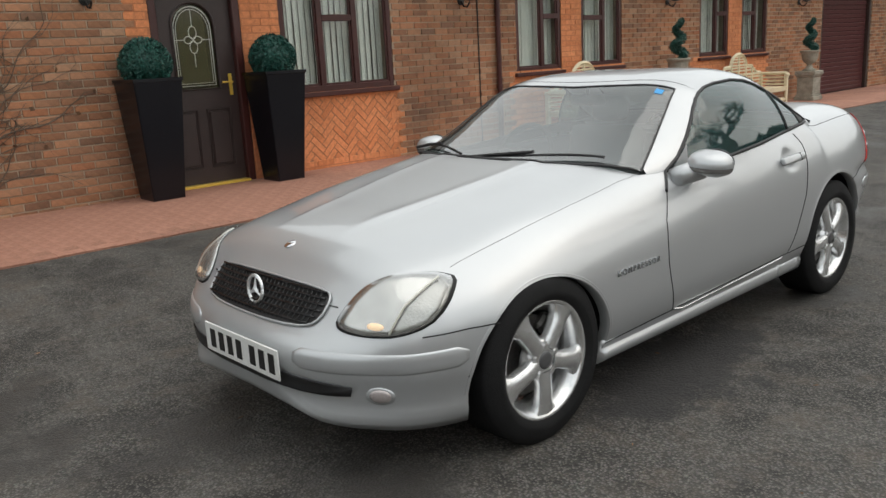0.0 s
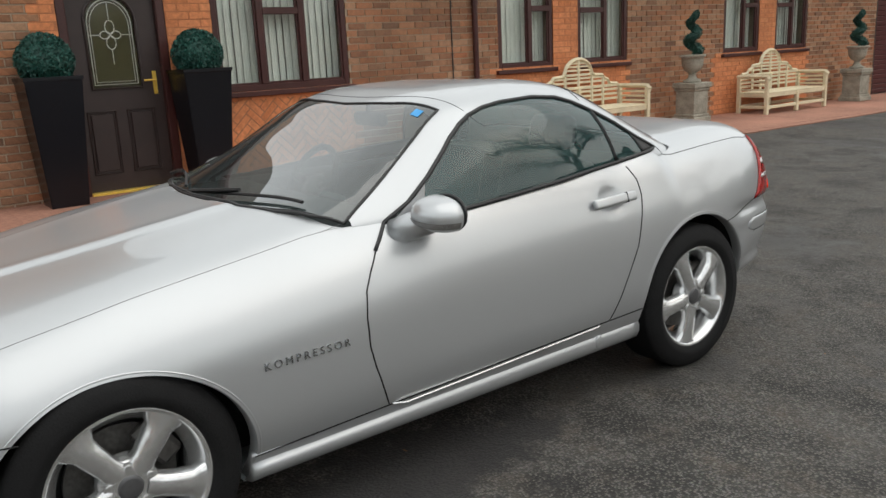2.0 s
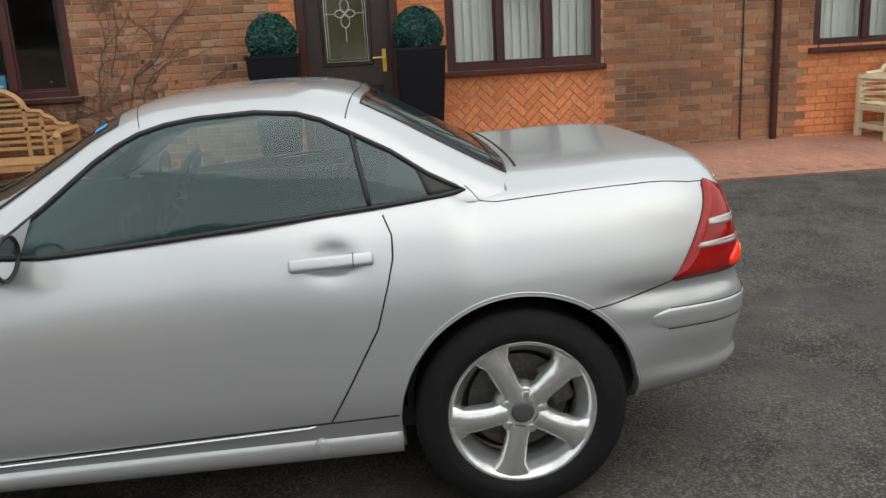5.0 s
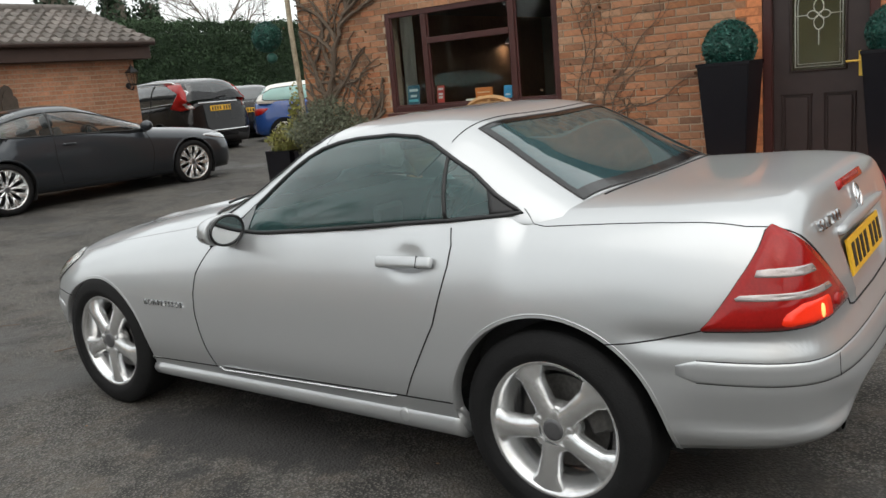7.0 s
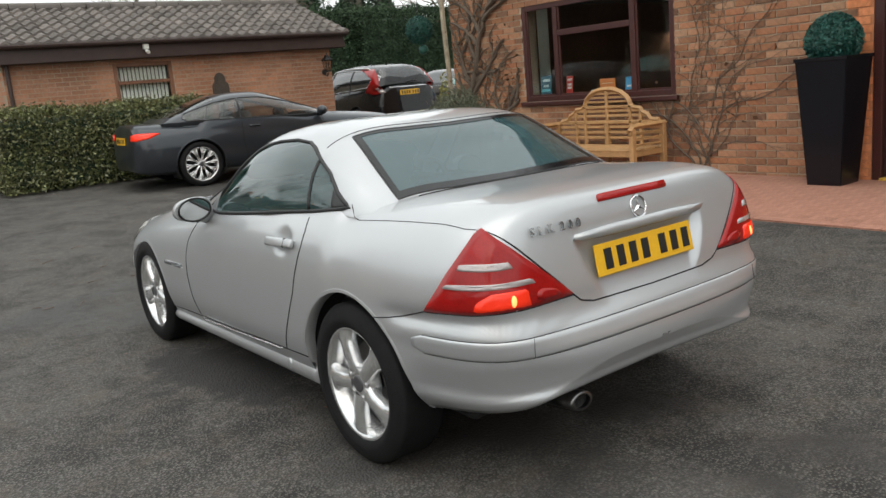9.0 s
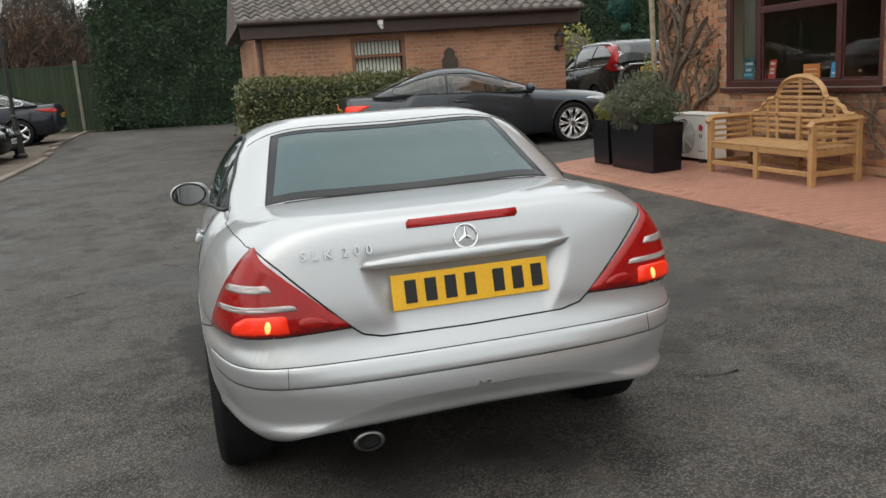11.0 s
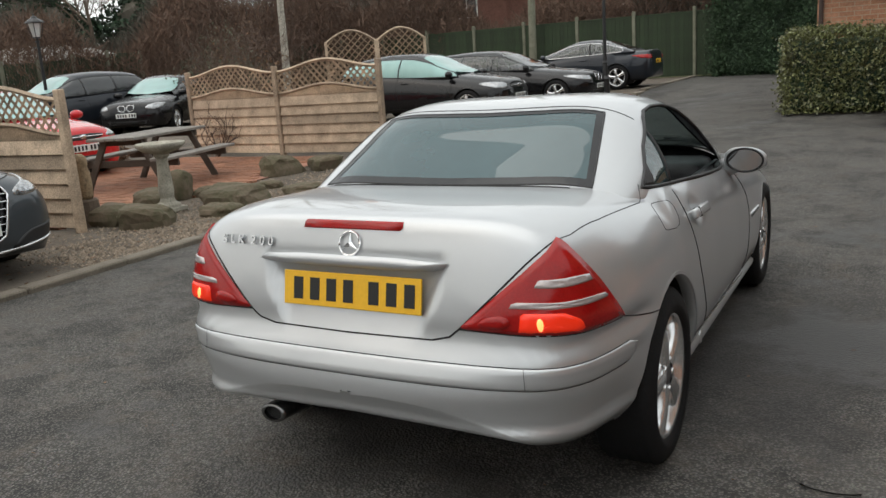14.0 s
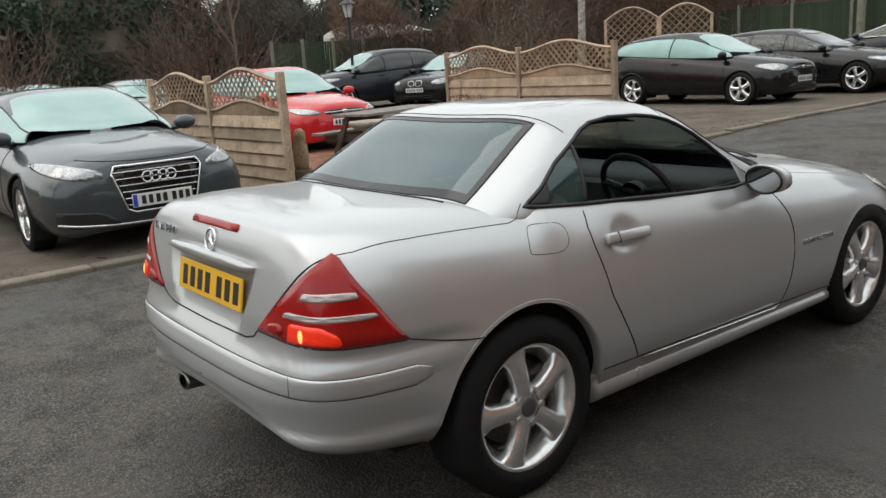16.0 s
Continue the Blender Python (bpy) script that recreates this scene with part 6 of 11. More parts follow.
HLP = round_poly([(0.466, 0.538), (0.462, 0.568), (0.497, 0.642), (0.556, 0.685), (0.624, 0.691), (0.69, 0.679), (0.722, 0.655), (0.75, 0.60), (0.742, 0.552), (0.685, 0.526), (0.596, 0.52), (0.505, 0.525)], 1)
for sg in (1, -1):
    pj = projector((sg * 0.5, -0.85, 0.25), S)
    poly = []
    for x, z in HLP:
        h = front((FX * sg * x, z))
        if h:
            poly.append(pj.flat(h[0]))
    decal("headlamp_surround", [(p[0] + 0.007 * (p[0] - sum(q[0] for q in poly) / len(poly)) / 0.1, p[1] + 0.005 * (p[1] - sum(q[1] for q in poly) / len(poly)) / 0.08) for p in poly], pj, M["black"], car, lift=0.003, rings=3, sink=0.012)
    decal("headlamp_reflector", poly, pj, M["reflector"], car, lift=0.005, rings=5, sink=0.01, label="bright headlamp reflector")
    wl_ = glow_mat("side_light_glow", (1.0, 0.74, 0.50), 0.30) if sg == 1 else bpy.data.materials["side_light_glow"]
    ww = front((FX * sg * 0.61, 0.548))[0]
    hw_ = pj.flat(ww)
    decal("side_light", [(hw_[0] + 0.030 * math.cos(a), hw_[1] + 0.012 * math.sin(a)) for a in [2 * math.pi * k / 16 for k in range(16)]], pj, wl_, car, lift=0.010, dome=0.004, rings=3, sink=0.004, dense=20)
    ind = [front((FX * sg * x, z)) for x, z in ((0.68, 0.674), (0.716, 0.651), (0.742, 0.599), (0.735, 0.556), (0.684, 0.532), (0.666, 0.53), (0.672, 0.61))]
    decal("indicator", [pj.flat(i[0]) for i in ind if i], pj, M["lamp_clear_body"], car, lift=0.008, dome=0.003, rings=4, sink=0.004, label="clear indicator section")
    seam("lamp_divider", [pj.flat(i[0]) for i in [front((FX * sg * x, z)) for x, z in ((0.678, 0.674), (0.671, 0.608), (0.663, 0.53))] if i], pj, car, 0.004, M["white"], lift=0.012)
    lens = decal("lens", poly, pj, M["lamp_clear"], car, lift=0.012, dome=0.008, rings=5, sink=0.012, label="clear headlamp lens")
    lens.visible_shadow = False
    # fog lamp and intakes
    fj = projector((sg * 0.3, -0.95, 0), S)
    fc = front((FX * sg * 0.632, 0.322))
    if fc:
        hc = fj.flat(fc[0])
        decal("fog_lamp_recess", [(hc[0] + 0.046 * math.cos(a), hc[1] + 0.032 * math.sin(a)) for a in [2 * math.pi * k / 24 for k in range(24)]], fj, M["silver"], car, lift=0.004, rings=3, sink=0.01)
        decal("fog_lamp", [(hc[0] + 0.034 * math.cos(a), hc[1] + 0.025 * math.sin(a)) for a in [2 * math.pi * k / 24 for k in range(24)]], fj, M["lamp_white"], car, lift=0.006, dome=0.008, rings=4, sink=0.01, label="round fog lamp")
seam("bonnet_front_gap", [(FX * x, 0.585) for x in (0.385, 0.43)], front, car, 0.003, M["seam"])
seam("bonnet_front_gap", [(-FX * x, 0.585) for x in (0.385, 0.43)], front, car, 0.003, M["seam"])
decal("lower_intake", round_poly([(-0.55, 0.312), (-0.575, 0.336), (-0.555, 0.360), (0, 0.366), (0.555, 0.360), (0.575, 0.336), (0.55, 0.312), (0, 0.302)], 2), front, M["black"], car, lift=0.007, rings=6, sink=0.004, label="black lower air intake")
nose = polar(0, -1.2, S)
for sg in (1, -1):
    a0, a1 = nose.angle(sg * 0.335, -1.945), nose.angle(sg * 0.80, -1.555)
    strip("rub_strip", [(a0 + (a1 - a0) * i / 30, 0.428 + 0.010 * i / 30) for i in range(31)], nose, 0.034, 0.006, M["silver"], car)
number_plate(car, pose(0.035, -1.972, 0.392, 0, 0, 0), False)

# tail
rx = rear.flat((1, 0, 0))[0]
RX = 1 if rx > 0 else -1
M["letter_chrome"] = mat("dulled_chrome", (0.48, 0.49, 0.50), 0.22, metal=1.0, var=0.1, scale=40)
M["lamp_lit"] = glow_mat("lit_tail_lamp", (0.80, 0.03, 0.008), 0.17)
M["lamp_hot"] = glow_mat("tail_bulb", (1.0, 0.30, 0.09), 1.3)
for sg in (1, -1):
    tj = projector((sg * 0.66, 0.75, 0.08), S)
    out = [tj.flat((sg * x, y, z)) for x, y, z in ((0.650, 1.790, 0.930), (0.595, 1.852, 0.868), (0.52, 1.90, 0.79), (0.44, 1.925, 0.716), (0.398, 1.93, 0.680), (0.60, 1.915, 0.675), (0.74, 1.83, 0.674), (0.803, 1.645, 0.670), (0.782, 1.70, 0.745), (0.755, 1.728, 0.80), (0.712, 1.772, 0.875), (0.678, 1.79, 0.92))]
    decal("tail_lamp_surround", [(p[0] + 0.003 * ((p[0] - out[2][0]) / 0.2), p[1] + 0.003 * (p[1] - 0.77) / 0.12) for p in out], tj, M["seam"], car, lift=0.002, rings=3, sink=0.01)
    zt = lambda z: tj.flat((sg * 0.7, 1.8, z))[1]
    decal("tail_lamp_red", out, tj, M["lamp_red"], car, lift=0.006, dome=0.004, rings=6, sink=0.012, dense=72, label="red ribbed tail lamp lens")
    for band in (((0.545, 1.902, 0.747), (0.556, 1.898, 0.764), (0.66, 1.868, 0.764), (0.74, 1.77, 0.764), (0.768, 1.73, 0.763), (0.772, 1.718, 0.750), (0.74, 1.78, 0.747), (0.66, 1.875, 0.746)),
                 ((0.606, 1.870, 0.804), (0.620, 1.866, 0.825), (0.66, 1.85, 0.826), (0.715, 1.79, 0.826), (0.732, 1.768, 0.824), (0.740, 1.764, 0.807), (0.70, 1.83, 0.804), (0.66, 1.86, 0.803))):
        decal("tail_lamp_clear", [tj.flat((sg * x, y, z)) for x, y, z in band], tj, M["lamp_white"], car, lift=0.0105, dome=0.0015, rings=3, sink=0.006, dense=40, label="clear ribbed lamp strip")
    lit = clip_band([tj.flat((sg * x, y, z)) for x, y, z in ((0.578, 1.912, 0.683), (0.583, 1.905, 0.735), (0.69, 1.86, 0.735), (0.728, 1.83, 0.71), (0.735, 1.825, 0.683))], zt(0.6), zt(0.735))
    decal("tail_light_lit", lit, tj, M["lamp_lit"], car, lift=0.012, dome=0.002, rings=3, sink=0.01, dense=28, label="lit red tail light")
    c0 = tj.flat((sg * 0.63, 1.89, 0.705))
    decal("tail_bulb", [(c0[0] + 0.008 * math.cos(a), c0[1] + 0.018 * math.sin(a)) for a in [2 * math.pi * k / 14 for k in range(14)]], tj, M["lamp_hot"], car, lift=0.015, dome=0.002, rings=2, sink=0.004, dense=16)
    fogp = [tj.flat((sg * x, y, z)) for x, y, z in ((0.455, 1.928, 0.690), (0.475, 1.925, 0.716), (0.545, 1.91, 0.728), (0.552, 1.91, 0.690))]
    decal("fog_light_red", round_poly(fogp, 1), tj, M["lamp_red"], car, lift=0.013, dome=0.002, rings=2, sink=0.006, dense=20)
seam("boot_lower_gap", [(RX * x, z) for x, z in ((0.652, 0.927), (0.59, 0.87), (0.505, 0.785), (0.393, 0.677), (0.36, 0.650), (0.30, 0.634), (0, 0.630), (-0.30, 0.634), (-0.36, 0.650), (-0.393, 0.677), (-0.505, 0.785), (-0.59, 0.87), (-0.652, 0.927))], rear, car, 0.0032, M["seam"])
decal("brake_light", [(-0.185, 0.948), (-0.185, 0.972), (0.185, 0.972), (0.185, 0.948)], rear, M["lamp_red"], car, lift=0.004, dome=0.002, rings=3, sink=0.01, label="red high-level brake light strip")
loc, nor = rear((0, 0.905))
star(loc + nor * 0.006, nor, 0.038, car, Vector((0, 0, 1)), 0.004)
decal("boot_grip", round_poly([(-0.348, 0.838), (-0.348, 0.869), (0.348, 0.869), (0.348, 0.838)], 1), rear, M["silver"], car, lift=0.019, dome=0.008, rings=3, sink=0.03)
number_plate(car, pose(-0.002, 1.905, 0.757, -11, 0, 180), True)
text_part("model_lettering", "SLK", 0.042, M["letter_chrome"], car, on_surface(rear((RX * 0.475, 0.898)), lift=0.009), 0.004, 1.75, "chrome model lettering", bold=0.0004)
text_part("number_lettering", "200", 0.042, M["letter_chrome"], car, on_surface(rear((RX * 0.350, 0.898)), lift=0.008), 0.004, 1.75, "chrome model lettering", bold=0.0004)
for sg, pj in ((1, left), (-1, right)):
    hit = pj(((-0.663) * SL * sg, 0.549))
    if hit:
        text_part("wing_lettering", "KOMPRESSOR", 0.033, M["letter_chrome"], car, on_surface(hit, lift=0.003) @ pose(0, 0, 0, 0, 0, 1.5 * sg), 0.003, 1.5, "chrome wing lettering")
tailp = polar(0, 1.2, S)
a1 = tailp.angle(0.81, 1.575)
RUB = [(-a1 + 2 * a1 * i / 80, 0.5445 + 0.012 * abs(2 * i / 80 - 1) ** 2) for i in range(81)]
strip("rub_strip", RUB, tailp, 0.0315, 0.007, M["silver"], car)
seam("strip_gap", [(a, z + 0.0325) for a, z in RUB[2:-2]], tailp, car, 0.0016, M["seam"], lift=0.001)
seam("strip_gap", [(a, z - 0.0325) for a, z in RUB[2:-2]], tailp, car, 0.0016, M["seam"], lift=0.001)
for sg in (1, -1):
    aj = tailp.angle(sg * 0.60, 1.94)
    seam("strip_joint", [(aj, 0.518), (aj, 0.58)], tailp, car, 0.0009, M["seam"], lift=0.010)
ex = bmesh.new()
lathe(ex, [(0.030, 0.0), (0.040, 0.0), (0.042, -0.01), (0.042, -0.20), (0.034, -0.20), (0.033, -0.01)], 24, pose(0.37, 1.915, 0.292, -86, 0, 0) @ Matrix.Diagonal((1.25, 0.8, 1, 1)))
part("exhaust_tip", ex, mat("sooty_chrome", (0.20, 0.20, 0.20), 0.3, metal=1.0, var=0.3, scale=20), car, "oval chrome exhaust tip", smooth=True)
exi = bmesh.new()
lathe(exi, [(0.0, -0.014), (0.0325, -0.014)], 20, pose(0.37, 1.91, 0.292, -86, 0, 0) @ Matrix.Diagonal((1.25, 0.8, 1, 1)))
part("exhaust_inside", exi, M["liner"], car)
# fuel flap
fp = [(y * SL * -1, z) for y, z in ((0.965, 0.802), (0.945, 0.895), (1.06, 0.905), (1.10, 0.895), (1.135, 0.83), (1.125, 0.815))]
fp = round_poly(fp, 2)
seam("fuel_flap_gap", fp, right, car, 0.0013, M["seam"], closed=True)

# underbody, wells, interior
ub = bmesh.new()
box(ub, -0.6, 0.6, -1.55, 1.6, 0.19, 0.26, bevel=0.03)
part("underbody", ub, M["liner"], car)
for ay, az, ah, av in ARCH:
    for sg in (1, -1):
        wb = bmesh.new()
        rows = []
        for k in range(25):
            a = radians(9 + 162 * k / 24)
            rows.append([wb.verts.new((sg * x, ay + (ah + 0.012) * math.cos(a), az + (av + 0.012) * math.sin(a))) for x in (0.80, 0.5)])
        for p, q in zip(rows, rows[1:]):
            wb.faces.new((p[0], p[1], q[1], q[0]))
        c = wb.verts.new((sg * 0.5, ay, az))
        for p, q in zip(rows, rows[1:]):
            wb.faces.new((p[1], c, q[1]))
        part("wheel_well", wb, M["liner"], car)
WM = wheel_meshes("roadster", 0.314, 0.215, 0.220, 5, "five", M["alloy"])
for y, x, tr in ((-1.192, 0.727, 37), (1.190, 0.735, 25)):
    for sg in (1, -1):
        add_wheel(WM, sg * x, y, 0.309, sg, car, tr if sg > 0 or y < 0 else -14)

tub = bmesh.new()
box(tub, -0.70, 0.70, -0.55, 1.05, 0.24, 0.30)
box(tub, -0.70, 0.70, 0.86, 1.12, 0.3, 0.90)
box(tub, -0.72, -0.66, -0.45, 0.95, 0.3, 0.86, bevel=0.02)
box(tub, -0.11, 0.11, -0.4, 0.85, 0.3, 0.55, bevel=0.03)
part("cabin_tub", tub, M["interior"], car, "dark cabin trim")
dc = bmesh.new()
box(dc, 0.66, 0.72, -0.42, 0.72, 0.32, 0.855, bevel=0.025, seg=2)
box(dc, 0.62, 0.67, -0.20, 0.45, 0.60, 0.66, bevel=0.02, seg=2)
part("door_card", dc, M["interior_light"], car, "pale grey inner door panel", smooth=True)
dsh = bmesh.new()
box(dsh, -0.67, 0.67, -0.55, -0.16, 0.55, 0.87, bevel=0.06, seg=3)
part("dashboard", dsh, M["interior"], car, "black dashboard", smooth=True)
shf = bmesh.new()
box(shf, -0.6, 0.6, 0.85, 1.16, 0.88, 0.905, bevel=0.01)
part("parcel_shelf", shf, M["interior_grey"], car)
hls = bmesh.new()
vs = [[hls.verts.new((x, y, ROADSTER.R(y) - 0.035 - 0.06 * (x / 0.5) ** 2)) for x in (-0.5, -0.25, 0, 0.25, 0.5)] for y in (0.2, 0.35, 0.5, 0.65, 0.72)]
for p, q in zip(vs, vs[1:]):
    for k in range(4):
        hls.faces.new((p[k], p[k + 1], q[k + 1], q[k]))
part("headlining", hls, M["interior_grey"], car, smooth=True)
for sx in (-0.36, 0.36):
    sb = bmesh.new()
    box(sb, sx - 0.25, sx + 0.25, 0.10, 0.62, 0.34, 0.52, bevel=0.06, seg=3)
    part("seat_cushion", sb, M["interior"], car, smooth=True)
    bb = bmesh.new()
    box(bb, sx - 0.24, sx + 0.24, -0.07, 0.09, 0.0, 0.50, bevel=0.055, seg=3, m=pose(0, 0.66, 0.45, -14, 0, 0))
    part("seat_back", bb, M["interior"], car, smooth=True)
    hb_ = bmesh.new()
    box(hb_, sx - 0.12, sx + 0.12, -0.05, 0.05, 0.0, 0.15, bevel=0.045, seg=3, m=pose(0, 0.80, 0.955, -10, 0, 0))
    part("head_restraint", hb_, M["interior"], car, smooth=True)
st = bmesh.new()
rim_m = pose(-0.36, 0.02, 0.83, 62, 0, 0)
tube(st, [rim_m @ Vector((0.185 * math.cos(a), 0.185 * math.sin(a), 0)) for a in [2 * math.pi * k / 32 for k in range(32)]], 0.015, 8, closed=True)
for a in (0.2, 2.94, 4.71):
    tube(st, [rim_m @ Vector((0, 0, -0.02)), rim_m @ Vector((0.18 * math.cos(a), 0.18 * math.sin(a), 0))], 0.017, 6)
lathe(st, [(0.0, 0.015), (0.05, 0.01), (0.065, -0.03)], 20, rim_m)
part("steering_wheel", st, M["interior"], car, "black three-spoke steering wheel", smooth=True)
mr = bmesh.new()
box(mr, -0.11, 0.11, -0.02, 0.02, -0.03, 0.03, bevel=0.018, seg=2, m=pose(0, 0.13, 1.13, 10, 0, 0))
tube(mr, [(0, 0.12, 1.15), (0, 0.13, 1.205)], 0.01, 6)
part("interior_mirror", mr, M["black"], car, smooth=True)
cn = bmesh.new()
box(cn, -0.10, 0.10, -0.18, -0.14, 0.5, 0.84, bevel=0.02, m=pose(0, 0, 0, -6, 0, 0))
part("centre_console", cn, M["interior_grey"], car)

# mirrors
for sg in (1, -1):
    mb = bmesh.new()
    bmesh.ops.create_uvsphere(mb, u_segments=28, v_segments=16, radius=1)
    for v in mb.verts:
        x, y, z = v.co
        y = y if y < 0 else y * 0.06
        x = math.copysign(abs(x) ** 0.8, x)
        z = z if z > 0 else z * 0.85
        v.co = Vector((x * 0.098, y * 0.100, math.copysign(abs(z) ** 0.85, z) * 0.060))
    bmesh.ops.transform(mb, matrix=Matrix.Translation((sg * 0.868, -0.165, 0.890)) @ pose(0, 0, 0, 0, sg * 4, sg * 3), verts=mb.verts)
    part("door_mirror", mb, M["silver"], car, "silver door mirror with clear indicator", smooth=True)
    ab2 = bmesh.new()
    tube(ab2, [(sg * 0.742, -0.268, 0.830), (sg * 0.785, -0.238, 0.850), (sg * 0.845, -0.195, 0.874)], 0.046, 14, r_end=0.044)
    part("mirror_arm", ab2, M["silver"], car, smooth=True)
    tri = bmesh.new()
    pts = [(-0.385, 0.796), (-0.165, 0.852), (-0.128, 0.966), (-0.17, 0.935)]
    fr_ = [tri.verts.new((sg * (cabin_side_x(ROADSTER, y, max(z, 0.875)) + 0.014 + (0.03 if z < 0.84 else 0)), y, z)) for y, z in pts]
    tri.faces.new(fr_)
    bmesh.ops.solidify(tri, geom=tri.faces[:], thickness=0.02)
    part("mirror_base", tri, M["silver"], car)
    gm = bmesh.new()
    bmesh.ops.create_circle(gm, cap_ends=True, segments=28, radius=1)
    bmesh.ops.transform(gm, matrix=Matrix.Translation((sg * 0.870, -0.145, 0.891)) @ pose(0, 0, 0, -4, 0, sg * 3) @ pose(0, 0, 0, -90, 0, 0) @ Matrix.Diagonal((0.078, 0.053, 1, 1)), verts=gm.verts)
    part("mirror_glass", gm, M["mirror"] if "mirror" in M else M.setdefault("mirror", mat("tinted_mirror_glass", (0.55, 0.57, 0.58), 0.02, metal=1.0, var=0.02)), car, "mirror glass")
    rg_ = bmesh.new()
    ring_m = Matrix.Translation((sg * 0.870, -0.144, 0.891)) @ pose(0, 0, 0, -4, 0, sg * 3)
    tube(rg_, [ring_m @ Vector((0.082 * math.cos(a), 0.0, 0.056 * math.sin(a))) for a in [2 * math.pi * k / 32 for k in range(32)]], 0.0055, 6, closed=True)
    part("mirror_rim", rg_, M["black"], car, "black rim round the mirror glass", smooth=True)
    im = bmesh.new()
    rows = []
    for k in range(15):
        a = radians(-38 + 122 * k / 14)
        row = []
        for lat in (-0.50, -0.36, -0.22, -0.08):
            cl = math.cos(lat)
            x, y, z = math.sin(a) * cl, -math.cos(a) * cl, math.sin(lat)
            if y > 0:
                y *= 0.06
            p = Vector((math.copysign(abs(x) ** 0.8, x) * 0.098, y * 0.100, math.copysign(abs(z) ** 0.85, z) * 0.85 * 0.060)) * 1.025
            row.append(im.verts.new(Matrix.Translation((sg * 0.868, -0.165, 0.890)) @ pose(0, 0, 0, 0, sg * 4, sg * 3) @ Vector((sg * p.x, p.y, p.z))))
        rows.append(row)
    for p, r in zip(rows, rows[1:]):
        for k in range(3):
            im.faces.new((p[k], p[k + 1], r[k + 1], r[k]) if sg > 0 else (r[k], r[k + 1], p[k + 1], p[k]))
    part("mirror_indicator", im, mat("mirror_indicator_lens", (0.32, 0.31, 0.30), 0.12, metal=0.4, var=0.4, scale=60, bump=0.5, bscale=150), car, "clear mirror indicator strip", smooth=True)

# wipers
for x0, x1, yy in ((-0.10, 0.56, 0.0), (-0.60, -0.20, 0.0)):
    wb = bmesh.new()
    pts = []
    for i in range(14):
        x = x0 + (x1 - x0) * i / 13
        y = -0.612 + 0.38 * x * x + 0.03 * math.sin(math.pi * i / 13)
        pts.append((x, y, cabin_top_z(ROADSTER, x, max(y, -0.64)) + 0.018))
    tube(wb, pts, 0.006, 6)
    tube(wb, [(x0 - 0.02, -0.645 + 0.38 * x0 * x0, pts[0][2] - 0.004), (x0 + 0.08, pts[2][1] - 0.022, pts[2][2] + 0.004), ((x0 + x1) / 2, pts[7][1] - 0.006, pts[7][2] + 0.014)], 0.008, 6)
    part("wiper", wb, M["black"], car)
# blue sticker in the screen corner
sk = bmesh.new()
p = [(0.505, 0.040), (0.466, 0.036), (0.472, 0.002), (0.512, 0.006)]
sk.faces.new([sk.verts.new((x, y, cabin_top_z(ROADSTER, x, y) + 0.003)) for x, y in p])
part("screen_sticker", sk, mat("sky_blue_sticker", (0.05, 0.35, 0.75), 0.5), car, "small blue screen sticker")


# ---------------------------------------------------------------- the parked cars
M["glass_dark"] = glass_mat("dark_car_glass", (0.3, 0.33, 0.34), opaque=0.80, body=(0.022, 0.025, 0.027), gloss=0.085)
M["glass_grey"] = glass_mat("grey_car_glass", (0.42, 0.45, 0.46), opaque=0.5, body=(0.05, 0.055, 0.06), gloss=0.10)
M["glass_clear"] = glass_mat("clear_car_glass", (0.66, 0.70, 0.70), opaque=0.14, body=(0.12, 0.13, 0.13), gloss=0.075)
M["glass_mint"] = glass_mat("frosted_car_glass", (0.5, 0.6, 0.6), rough=0.15, opaque=0.85, body=(0.30, 0.50, 0.47))
M["lamp_grey"] = mat("headlamp_unit", (0.34, 0.35, 0.36), 0.12, metal=0.7, var=0.6, scale=9, bump=0.3, bscale=40, coat=1.0)


